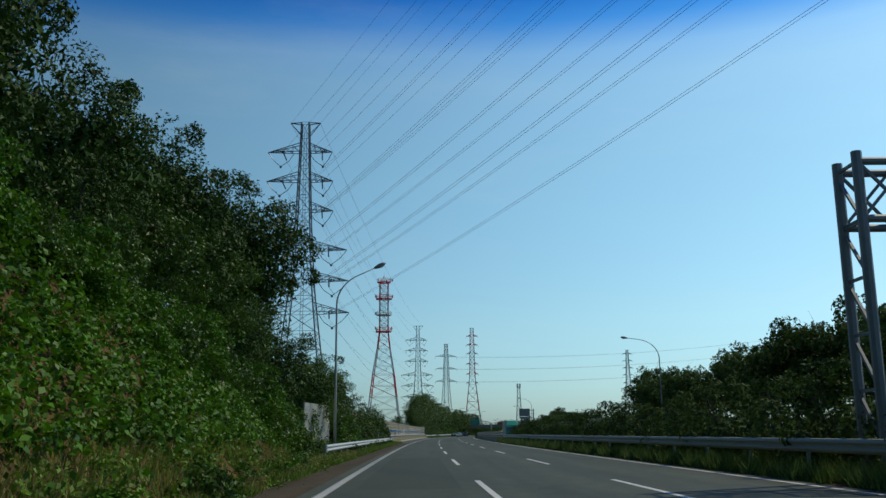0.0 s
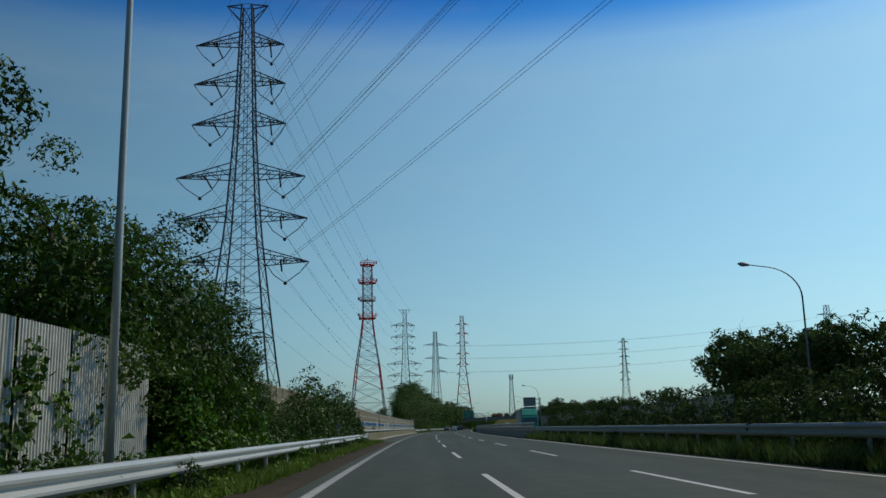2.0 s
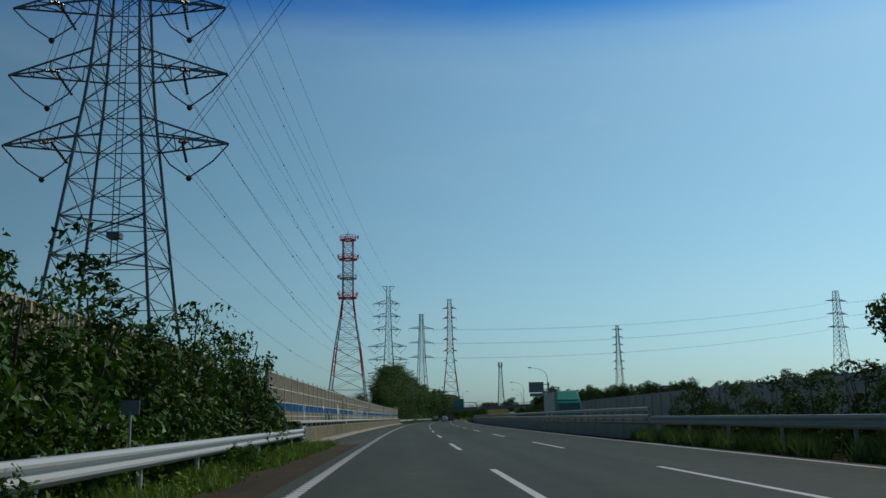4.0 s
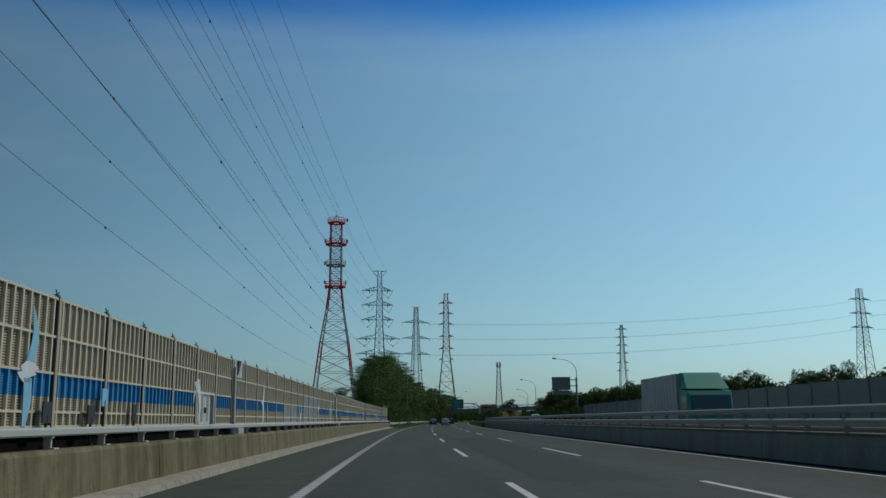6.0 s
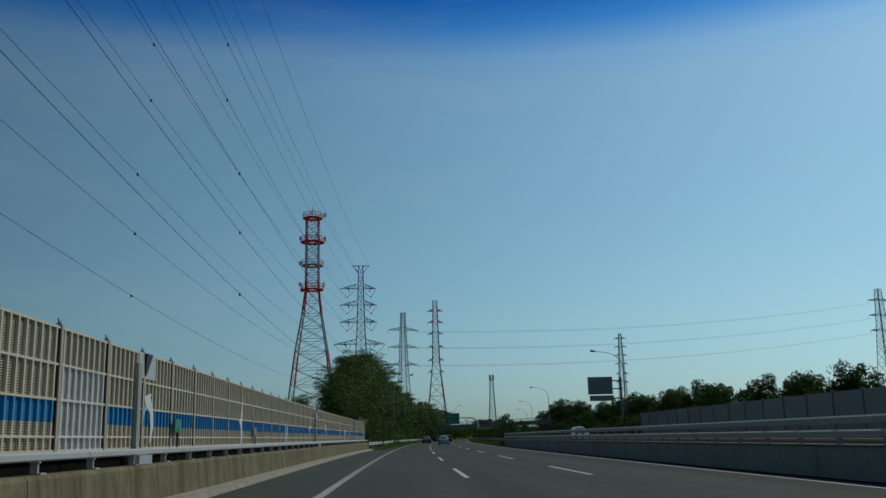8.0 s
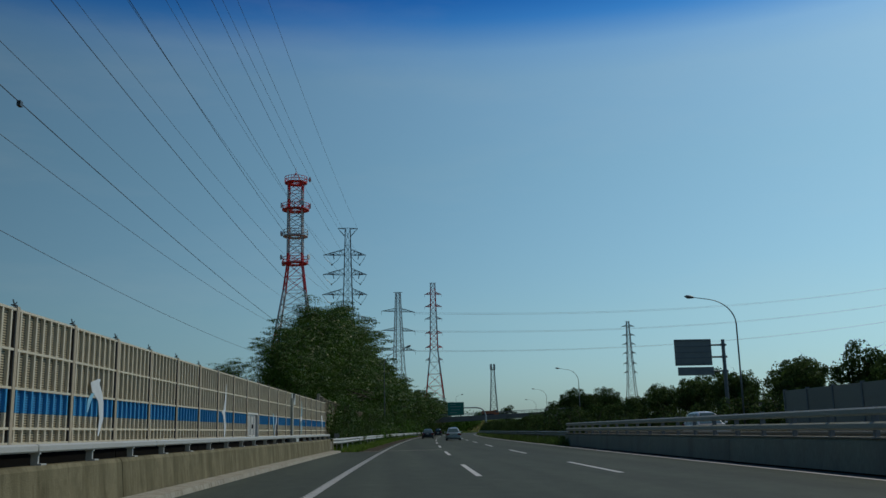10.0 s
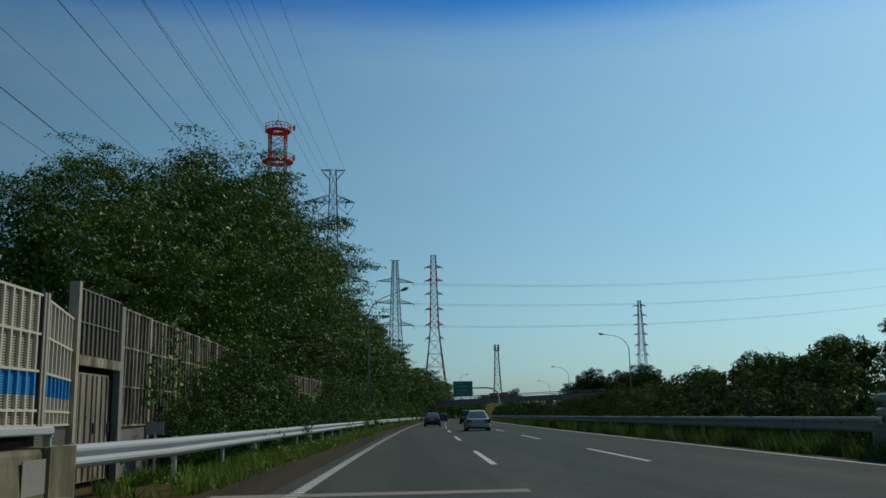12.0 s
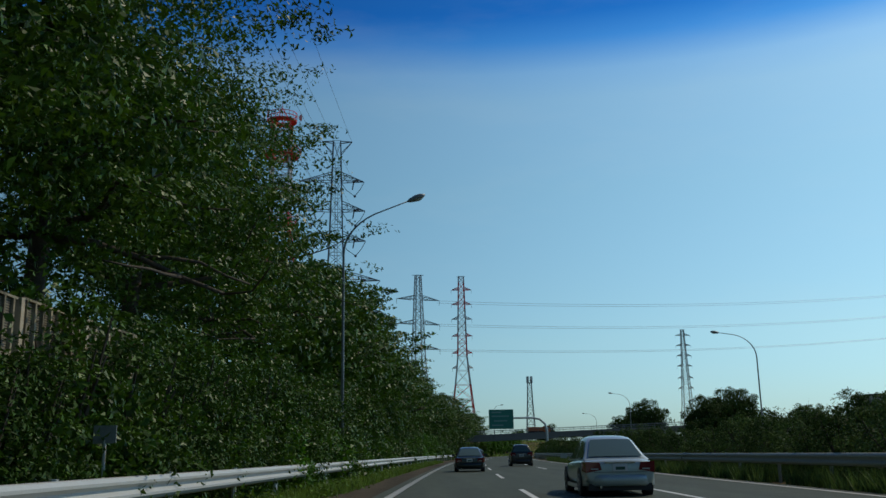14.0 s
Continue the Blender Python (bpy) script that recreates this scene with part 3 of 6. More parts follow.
for i, y in enumerate(ys):
    base = WALL_Z
    m = pose(xc(y) + fence_u(y), y, base, 0, 0, -heading(y))
    near = [w for w in white_low if abs(w - y) < 1.1]
    low = "white" if near else "tan"
    mid = "white" if near else "blue"
    up = "white" if [w for w in white_high if abs(w - y) < 1.1] else "tan"
    if abs(y - 155.985) > 1 and abs(y - 251.875) > 1:
        wall_panel(wall, m, ((low, "low"), (mid, "mid"), (up, "up"), ("tan", "top")))
    else:
        wall_panel(wall, m, (("tan", "up"), ("tan", "top")))
    yp = y + PITCH / 2
    o = part("post", beam_me, None, wall)
    o.matrix_basis = pose(xc(yp) + fence_u(yp), yp, base, 0, 0, -heading(yp))
    part("seam", seam_me, None, o, "dark seam beside the post")
    c = part("cap", spike_me, None, wall, "dark bolt cap")
    c.matrix_basis = pose(xc(yp) + fence_u(yp), yp, base + 1.893, 0, 0, -heading(yp))
# black sheets put in for the shade of the gap behind the rail
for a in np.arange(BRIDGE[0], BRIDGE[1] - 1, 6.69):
    part("base_sheet", Shape().sweep([(-0.14, 0.3), (-0.10, 0.3), (-0.10, WALL_Z - 0.005), (-0.14, WALL_Z - 0.005)], a, min(a + 6.65, BRIDGE[1]), 2.3, fence_u), M["shade"], wall, "black sheet standing for the shaded gap below the ribbed panels")
# dark uprights at the movement joints
for y in (159.5, 194.5, 229.5, 261.2):
    o = part("joint_post", Shape().box(-0.16, 0.10, -0.11, 0.11, -0.3, 1.62), M["rail_dull"], wall, "grey steel upright at the wall joint")
    o.matrix_basis = pose(xc(y) + fence_u(y) + 0.03, y, WALL_Z, 0, 0, -heading(y))
    # solid dark wedge drawn for the shade inside the bent-open sheet
    t = part("torn_flap", Shape().quad_strip([[(0.06, 0.55, 1.42), (0.06, 0.62, 1.42), (0.075, 0.62, 1.42), (0.075, 0.55, 1.42)], [(0.06, 0.5, 1.85), (0.06, 0.92, 1.85), (0.11, 0.92, 1.85), (0.11, 0.5, 1.85)]]),
             M["dark"], wall, "dark wedge standing for the shaded gap where the sheet is bent open")
    t.matrix_basis = pose(xc(y) + fence_u(y), y, WALL_Z, 0, 0, -heading(y))
    t = part("spare_sheet", Shape().box(0.03, 0.055, 0.13, 1.35, 1.36, 1.86), M["galv"], wall, "bare grey replacement sheet")
    t.matrix_basis = pose(xc(y) + fence_u(y), y, WALL_Z, 0, 0, -heading(y))
# service doors in the wall
for y in (155.985, 251.875):
    d = thing("service_door", "white louvred double service door in the sound wall", "door", "service doors", (xc(y) + fence_u(y), y, WALL_Z), -heading(y))
    part("door_frame", Shape().box(-0.08, 0.06, -0.98, 0.98, 0.74, 0.80).box(-0.08, 0.06, -0.98, -0.90, 0, 0.74).box(-0.08, 0.06, 0.90, 0.98, 0, 0.74), M["rib_white"], d)
    # dark sheet behind the leaves, in place of the shade in the doorway
    part("shade_backing", Shape().box(-0.10, -0.05, -0.9, 0.9, 0, 0.74), M["dark"], d, "dark sheet standing for the shaded gap beside the door leaves")
    for k in (-1, 1):
        leaf = part("door_leaf", Shape().box(-0.04, 0.02, min(k * 0.02, k * 0.62), max(k * 0.02, k * 0.62), 0.01, 0.735), M["rib_white"], d)
        lv = Shape()
        for z in np.arange(0.08, 0.68, 0.035):
            lv.box(0.0, 0.032, min(k * 0.18, k * 0.46), max(k * 0.18, k * 0.46), z, z + 0.02)
        part("louvre", lv, M["sheet_white"], leaf)
        part("handle", Shape().box(0.02, 0.045, k * 0.07 - 0.012, k * 0.07 + 0.012, 0.28, 0.42), M["dark"], leaf, "dark door handle")
# white painted figures on the wall


def mural(y, strokes, mat, name="mural"):
    o = thing("painted_" + name, "white brush-like figure painted on the ribbed sound wall", "mural", "wall paintings", (xc(y) + fence_u(y) + 0.05, y, WALL_Z), -heading(y))
    for paint, line in strokes:
        s = Shape()
        rows = []
        for (a, b, w) in line:
            a, w = a * 1.6, w * 1.45
            rows.append([(0.0, a - w, b), (0.006, a - w, b), (0.006, a + w, b), (0.0, a + w, b)])
        s.quad_strip(rows)
        part("stroke", s, M["mural_" + paint], o)


V_SHAPE = (("sky", [(-0.42, 0.84, 0.02), (-0.15, 0.86, 0.05), (-0.06, 0.7, 0.07), (-0.02, 0.35, 0.08), (0.08, 0.02, 0.05)]),
           ("white", [(0.10, 0.02, 0.05), (0.26, 0.3, 0.07), (0.40, 0.62, 0.06), (0.34, 0.92, 0.01)]))
SWORD = (("sky", [(-0.02, 0.02, 0.04), (0.02, 0.35, 0.09), (0.0, 0.66, 0.09)]), ("white", [(0.0, 0.60, 0.10), (-0.08, 0.66, 0.10), (-0.02, 0.72, 0.22), (0.0, 0.74, 0.14), (0.03, 0.80, 0.21), (0.02, 0.88, 0.08)]),
         ("sky", [(0.03, 0.88, 0.09), (0.10, 1.15, 0.08), (0.10, 1.35, 0.06), (0.02, 1.62, 0.01)]))
BLADE = (("white", [(0.02, 0.02, 0.05), (0.06, 0.3, 0.08), (-0.02, 0.62, 0.10), (-0.1, 0.72, 0.16), (0.0, 0.8, 0.10), (0.06, 1.1, 0.06), (0.1, 1.55, 0.01)]),)
HOOK = (("white", [(0.12, 0.1, 0.02), (0.2, 0.4, 0.07), (0.16, 0.7, 0.09), (0.02, 0.86, 0.18), (-0.05, 1.0, 0.15), (0.08, 1.08, 0.05)]), ("sky", [(-0.25, 0.5, 0.02), (-0.2, 0.7, 0.06), (-0.1, 0.82, 0.05)]))
for y, kind_of in ((134.8, V_SHAPE), (145.0, SWORD), (155.0, HOOK), (165.1, BLADE), (175.7, V_SHAPE), (184.2, SWORD), (195.4, HOOK), (206.1, BLADE), (217.0, V_SHAPE), (227.0, SWORD), (236.3, HOOK), (247.2, BLADE),
                   (256.4, V_SHAPE), (264.6, SWORD), (273.4, HOOK)):
    mural(y, kind_of, None)

# small plates on posts between the rail and the wall
for y, high, wide, mat in ((145.5, 1.36, 0.15, "dark"), (147.3, 1.34, 0.16, "dark"), (147.9, 1.62, 0.14, "mural_sky"), (149.6, 1.4, 0.12, "dark"), (197.5, 1.62, 0.26, "sign_green"), (208.3, 1.55, 0.22, "sign_back"), (256.5, 1.42, 0.12, "dark")):
    t = thing("marker_post", "small plate on a short dark post behind the bridge rail", "marker post", "bridge markers", (xc(y) + fence_u(y) + 0.14, y, 0.77), -heading(y))
    part("post", Shape().tube([(0, 0, 0), (0, 0, high - 0.9)], 0.022, 6).box(-0.04, 0.04, -0.07, 0.07, 0.0, 0.05), M["dark"], t)
    part("plate", Shape().box(-0.01, 0.012, -wide, wide, high - 1.0, high - 0.77 + 0.06), M[mat], t)

# ---- end of the wall, gate and the old wall behind the trees ----
# last bay, turned back towards the gate
BAY = (xc(276.9) - 5.66, 276.9)
m = pose(*BAY, WALL_Z, 0, 0, 11.0) @ Matrix.Diagonal((1, 1.40, 1, 1))
wall_panel(wall, m, (("tan", "low"), ("blue", "mid"), ("tan", "up"), ("tan", "top")))
o = part("base_panel", Shape().box(-0.07, 0.0, -1.5, 1.5, 0.0, WALL_Z - 0.005), M["sheet_old"], wall, "weathered ribbed base panel")
o.matrix_basis = pose(*BAY, 0, 0, 0, 11.0)
o = part("post", beam_me, None, wall)
o.matrix_basis = pose(xc(275.35) - 5.25, 275.35, WALL_Z, 0, 0, 4)
gate = thing("wall_gate", "weathered brown metal gate under a ribbed panel between two walls", "gate", at=(xc(279.7) - 6.0, 279.7, 0.0), turn=-heading(279.7))
part("gate_post", Shape().box(-0.08, 0.10, -1.28, -1.15, -0.1, 3.58), M["post_tan"], gate)
part("gate_post", Shape().box(-0.08, 0.08, 1.15, 1.36, -0.1, 3.42), M["concrete_pale"], gate, "pale stained concrete post")
part("header", Shape().box(-0.07, 0.08, -1.15, 1.15, 2.12, 2.30), M["rib_old"], gate)
# black sheet behind the leaves paints the shade of the gateway
part("shade_backing", Shape().box(-0.10, -0.06, -1.15, 1.15, 0.0, 2.12), M["shade"], gate, "black sheet standing for the shaded gap beside the gate leaf")
for k, (y0, y1) in enumerate(((-0.85, -0.05), (-0.02, 0.72))):
    gs = Shape().box(-0.05, 0.0, y0, y1, 0.05, 2.0)
    for yy in np.linspace(y0 + 0.1, y1 - 0.1, 3):
        gs.box(0.0, 0.03, yy - 0.03, yy + 0.03, 0.08, 1.97)
    leaf = part("gate_leaf", gs, M["gate_brown"], gate)
    part("handle", Shape().box(0.03, 0.06, y1 - 0.1, y1 - 0.06, 0.9, 1.1), M["dark"], leaf, "dark gate handle")
gs = Shape().box(-0.05, 0.0, -1.15, 1.15, 2.31, 3.5)
for k in range(10):
    yy = -1.04 + k * 0.231
    gs.box(0.0, 0.04, yy - 0.028, yy + 0.028, 2.31, 3.5)
gs.box(0.0, 0.042, -1.15, 1.15, 2.88, 2.91).box(0.0, 0.042, -1.15, 1.15, 3.47, 3.5)
part("upper_panel", gs, M["sheet_old"], gate)
o = part("concrete_patch", Shape().box(0.0, 0.01, -0.42, 0.42, 0.22, 0.66), M["concrete_pale"], parapet, "pale patch on the parapet")
o.matrix_basis = pose(xc(274.2) + fence_u(274.2) + 0.50, 274.2, 0, 0, 0, -heading(274))


def old_wall(ya, yb, u, tops, label, key="old"):
    w = thing("old_sound_wall", label, "sound wall", "old sound walls")
    for k, y in enumerate(np.arange(ya, yb, PITCH)):
        top = float(np.interp(y, *tops))
        lean = random.uniform(-1.2, 1.2)
        m = pose(xc(y) + u, y, top - 2.4, 0, lean, -heading(y) + random.uniform(-2, 2))
        wall_panel(w, m, ((key, "tall"),))
        lowp = part("base_panel", Shape().box(-0.08, 0.0, -W_IN / 2, W_IN / 2, 0, top - 2.41), M["concrete_grey"], w)
        lowp.matrix_basis = pose(xc(y) + u, y, 0, 0, 0, -heading(y))
        o = part("post", Shape().box(-0.1, 0.06, -0.05, 0.05, 0, top), M["post_tan"], w)
        o.matrix_basis = pose(xc(y + PITCH / 2) + u, y + PITCH / 2, 0, 0, 0, -heading(y))
    return w


old_wall(282.0, 321.0, -6.05, ((283, 297, 306, 322), (3.42, 3.3, 3.12, 3.3)), "weathered ribbed sound wall stained dark behind roadside trees")
old_wall(74.0, 124.0, -7.2, ((70, 130), (3.45, 3.45)), "faded tan ribbed sound wall behind dense bushes", "tan")
# short pale panel beside the first lamp post
pale = thing("pale_wall_panel", "pale grey ribbed wall panel with creepers growing over it", "sound wall")
def corrugated(width, height, pitch=0.115, depth=0.028):
    """A thin upright sheet folded into shallow trapezoid corrugations."""
    line = []
    for k in range(int(width / pitch)):
        y = -width / 2 + k * pitch
        line += [(0.0, y), (0.0, y + pitch * 0.45), (depth, y + pitch * 0.58), (depth, y + pitch * 0.87)]
    rows = [[(x, y, z) for x, y in line] + [(x - 0.012, y, z) for x, y in reversed(line)] for z in (0.0, height)]
    return Shape().quad_strip(rows)


sheet_me = corrugated(2.07, 3.16).mesh("panel")
sheet_me.materials.append(M["pale_sheet"])
for k in range(4):
    y = 61.85 + k * 2.1
    o = part("panel", sheet_me, None, pale)
    o.matrix_basis = pose(-6.08 + 0.06 * (y - 60.8), y, 0.0, 0, 0, -3.4)
    part("rail", Shape().box(-0.07, -0.014, -1.03, 1.03, 1.5, 1.58), M["concrete_pale"], o)
part("end_post", Shape().box(-0.06, 0.05, -0.05, 0.05, 0, 3.18), M["concrete_pale"], pale).matrix_basis = pose(-6.08, 60.74, 0)


# ---- guard rails ----
def w_beam(ya, yb, u, name, label, mat, z=0.74, group="guard rails", face=1):
    g = thing(name, label, "guard rail", group)
    sec = [(0.0, -0.35), (0.045, -0.33), (0.085, -0.28), (0.085, -0.24), (0.02, -0.19), (0.02, -0.15), (0.085, -0.10), (0.085, -0.06), (0.045, -0.01), (0.0, 0.0), (-0.015, 0.0), (0.03, -0.06), (0.0, -0.17), (0.03, -0.28), (-0.015, -0.35)]
    sec = [(a * face, b) for a, b in sec]
    for a in np.arange(ya, yb - 0.1, 4.3):
        s = Shape().sweep(sec, a, min(a + 4.34, yb), 2.2, u, z)
        part("beam", s, mat, g)
    pm = Shape().tube([(0, 0, -0.2), (0, 0, z + 0.02)], 0.057, 8).mesh("post")
    pm.materials.append(mat if mat == M["rail_dull"] else M["galv"])
    for y in np.arange(ya + 0.6, yb, 2.15 * 2):
        off = u(y) if callable(u) else u
        o = part("post", pm, None, g)
        o.matrix_basis = pose(xc(y) + off - 0.09 * face, y, 0)
    return g


w_beam(48.3, 130.0, lambda y: float(np.interp(y, [43, 103, 130], [-4.2, -4.25, -4.6])), "guard_rail", "shiny galvanised steel guard rail on round posts beside grass", M["galv"])
w_beam(BRIDGE[1] + 0.2, 470.0, lambda y: float(np.interp(y, [276, 280, 470], [-5.0, -4.62, -4.5])), "guard_rail", "white galvanised steel guard rail on round posts beside grass", M["rail_white"], 0.80)
# terminal plates
for y, u, mat in ((BRIDGE[1] + 0.15, -4.90, "rail_white"), (129.9, -4.5, "galv"), (48.3, -4.17, "galv")):
    s = Shape().tube([(0, -0.02, 0.38), (0, -0.02, 0.76)], 0.075, 14)
    tagged(part("rail_terminal", s, M[mat]), "rounded steel end piece of the guard rail", "guard rail end", "rail ends").matrix_basis = pose(xc(y) + u, y, 0)
tagged(part("rail_anchor_plate", Shape().box(-0.05, 0.04, -1.0, 1.0, 0.0, 0.85), M["galv"]), "galvanised plate joining guard rail and parapet", "anchor plate").matrix_basis = pose(xc(130.3) - 4.62, 130.3, 0, 0, 0, 2)
tagged(part("parapet_end_block", Shape().box(-0.3, 0.235, -0.9, 0.1, 0.0, 0.8), M["parapet"]), "stained concrete end block of the parapet with a pale patch", "parapet end").matrix_basis = pose(xc(BRIDGE[1]) + fence_u(BRIDGE[1]) + 0.28, BRIDGE[1], 0)

# median: beams on posts before and after the bridge, concrete and rails on it
MED = 10.35
w_beam(-40.0, 129.0, MED, "median_rail", "grey steel median guard rail above overgrown grass", M["rail_dull"], 1.02, "median rails", -1)
w_beam(282.0, 520.0, MED, "median_rail", "grey steel median guard rail above overgrown grass", M["rail_dull"], 0.9, "median rails", -1)
med = thing("median_parapet", "dark grey concrete median parapet with stepped rails", "parapet")
for a in np.arange(129.0, 282, 10.0):
    b = min(a + 9.96, 282)
    part("parapet_section", Shape().sweep([(-0.25, -0.02), (-0.2, 0.66), (-0.15, 0.72), (0.15, 0.72), (0.2, -0.02)], a, b, 5, MED), M["concrete_dark"], med)
    part("rail", Shape().sweep([(-0.06, 0.92), (-0.14, 0.96), (-0.14, 1.06), (-0.06, 1.10), (0.0, 1.10), (0.0, 0.92)], a, b, 5, MED), M["rail_dull"], med)
    part("rail", Shape().sweep([(-0.06, 1.24), (-0.12, 1.28), (-0.12, 1.38), (-0.06, 1.42), (0.0, 1.42), (0.0, 1.24)], a, b, 5, MED), M["rail_dull"], med)
    part("drip_edge", Shape().sweep([(-0.22, 0.735), (0.16, 0.735), (0.16, 0.765), (-0.22, 0.765)], a, b, 5, MED), M["concrete_pale"], med)
pm = Shape().box(-0.05, 0.06, -0.06, 0.06, 0.76, 1.45).mesh("rail_post")
pm.materials.append(M["steel_grey"])
for y in np.arange(130, 282, 2.2):
    o = part("rail_post", pm, None, med)
    o.matrix_basis = pose(xc(y) + MED + 0.02, y, 0)
tagged(part("far_median_parapet", Shape().sweep([(-0.2, -0.02), (-0.15, 0.8), (0.15, 0.8), (0.2, -0.02)], 129, 282, 10, 11.8), M["concrete_grey"]),
       "grey concrete parapet of the oncoming carriageway", "parapet", kind="structure")

# pale strip added for the bright sunlit line showing between the median rails
tagged(part("median_coping", Shape().sweep([(-0.19, 0.80), (-0.17, 0.86), (0.17, 0.86), (0.19, 0.80)], 129, 282, 10, 11.8), M["concrete_pale"]),
       "pale strip standing for the sunlit top of the oncoming parapet", "parapet", kind="structure")

# far wall beyond the oncoming lanes
rw = thing("right_sound_wall", "dull grey-brown panelled sound wall beyond the oncoming lanes", "sound wall")
for y in np.arange(128, 288, 4.0):
    s = Shape().box(-0.06, 0.06, -1.98, 1.98, 0, 3.4)
    for k in range(1, 4):
        s.box(-0.09, -0.06, -1.98, 1.98, k * 0.85 - 0.03, k * 0.85 + 0.03)
    o = part("panel", s, M["sheet_far"], rw)
    o.matrix_basis = pose(xc(y) + 27.2, y, 0, 0, 0, -heading(y))
    o = part("post", Shape().box(-0.12, 0.12, -0.08, 0.08, 0, 3.5), M["steel_grey"], rw)
    o.matrix_basis = pose(xc(y + 2) + 27.2, y + 2, 0, 0, 0, -heading(y))

# ---- trees, bushes, creepers, grass ----


def limb(shape, p, d, length, r, depth, rng, tips, sides=6):
    """A bending tapered limb that forks."""
    pts, radii = [Vector(p)], [r]
    d = Vector(d).normalized()
    n = 4
    for i in range(n):
        d = (d + Vector(rng.normal(size=3)) * 0.16 + Vector((0, 0, 0.05))).normalized()
        pts.append(pts[-1] + d * length / n)
        radii.append(r * (1 - 0.6 * (i + 1) / n))
    shape.tube(pts, radii, sides)
    if depth == 0:
        tips.extend([pts[-1], pts[-2], pts[-3]])
        return
    for k in range(int(rng.integers(2, 4)) + (1 if depth > 1 else 0)):
        i = int(rng.integers(2, n + 1))
        side = Vector(rng.normal(size=3))
        side.z = side.z * 0.5 + 0.1
        nd = (d * 0.7 + side.normalized() * 0.95).normalized()
        limb(shape, pts[i], nd, length * rng.uniform(0.55, 0.8), radii[i] * 0.75, depth - 1, rng, tips, sides)
    tips.append(pts[-1])


def clump(rg, c, r, m, d, flat=0.8):
    """Leaf places and directions on a small rounded mass that faces outwards."""
    v = rg.normal(size=(m, 3)) + np.asarray(d) * 0.55
    v /= np.linalg.norm(v, axis=1)[:, None]
    lump = 0.80 + 0.45 * rg.uniform(0, 1, size=(m, 1)) ** 2.0
    return c + v * r * lump * np.array((1, 1, flat)), v * 0.8 + np.array((0, 0, 0.25))


def make_tree(name, seed, height, radius, twigs, per, leaf, mat, low=0.25, layered=0.0, label="", category="tree", group="", core=0.35, corners=4, sides=6):
    """A tapered forked trunk with a crown of leafy twigs: each twig carries separate leaves, so the outline is uneven and has gaps."""
    rng = np.random.default_rng(seed)
    t = thing(name, label, category, group)
    wood, tips = Shape(), []
    trunk = [Vector((0, 0, -0.4))]
    for i in range(6):
        trunk.append(trunk[-1] + Vector((rng.normal() * 0.12, rng.normal() * 0.12, height * 0.13)))
    r0 = height * 0.016
    wood.tube(trunk, [r0 * (1.25 - 0.13 * i) for i in range(7)], 7)
    for i in range(3 if layered else 2, 7):
        for k in range(3):
            a = rng.uniform(0, 2 * math.pi)
            up = rng.uniform(0.15, 0.7) if not layered else rng.uniform(0.05, 0.35)
            limb(wood, trunk[i], (math.cos(a), math.sin(a), up), radius * (rng.uniform(0.5, 0.75) if layered and i < 5 else rng.uniform(0.22, 0.36)), r0 * (0.62 - 0.06 * i), 1, rng, tips, sides)
    wood.smooth = True
    part("trunk", wood, M["bark"], t)
    zc, rz = height * (low + 1) / 2, height * (1 - low) / 2
    pts, norms, size = [], [], []
    tip_arr = np.array([tuple(p) for p in tips])
    for k in range(twigs):
        d = rng.normal(size=3)
        d /= np.linalg.norm(d)
        bump = 0.74 + 0.36 * noise.noise(Vector(d * 1.6) + Vector((seed * 3.1, 0, 0))) + 0.26 * noise.noise(Vector(d * 4.2) + Vector((0, seed * 1.7, 0)))
        bump = min(bump, 0.96 if layered else 0.90)
        rr = bump * (core + (1 - core) * rng.uniform(0, 1) ** 0.7)
        c = np.array((d[0] * radius * rr, d[1] * radius * rr, zc + d[2] * rz * rr))
        if k % 4 == 0 and layered:
            tip = tip_arr[rng.integers(len(tip_arr))]
            c = tip if np.linalg.norm((tip - (0, 0, zc)) / (radius, radius, rz)) < 1.0 else c
        m = max(4, int(per * rng.uniform(0.5, 1.5)))
        if not layered:
            p, q = clump(rng, c, radius * rng.uniform(0.09, 0.19), m, d)
            pts.append(p)
            norms.append(q)
            size.append(leaf * rng.uniform(0.6, 1.35, size=m))
            continue
        # flat drooping sprays in tiers
        r = radius * rng.uniform(0.12, 0.24)
        p, q = clump(rng, c, r, m, d, 0.30)
        # each spray is drawn out into a tapering bough that points away from the trunk
        flat = np.array((d[0], d[1], 0.0)) / (math.hypot(d[0], d[1]) + 1e-6)
        run = (p - c) @ flat
        taper = np.clip(1.0 - 0.45 * np.clip(run / r, 0, 1.2), 0.35, 1.0)[:, None]
        p = c + (p - c - run[:, None] * flat) * taper + flat * (run * np.where(run > 0, 1.5, 1.15))[:, None]
        p[:, 2] += 0.22 * run - 0.10 * np.clip(run, 0, None) ** 2 / r
        pts.append(p)
        norms.append(q + np.array((0, 0, 0.4)))
        size.append(leaf * rng.uniform(0.6, 1.35, size=m))
    # broad shaded foliage inside the crown
    m = int(twigs * per * 0.13)
    d = rng.normal(size=(m, 3))
    d /= np.linalg.norm(d, axis=1)[:, None]
    rr = rng.uniform(0.1, 0.66, size=(m, 1))
    pts.append(np.array((0, 0, zc)) + d * rr * np.array((radius, radius, rz)))
    norms.append(d)
    size.append(leaf * rng.uniform(1.6, 2.5, size=m))
    me = leaves("crown", np.concatenate(pts), np.concatenate(norms), np.concatenate(size), mat, rng, 0.6, 0.62, corners)
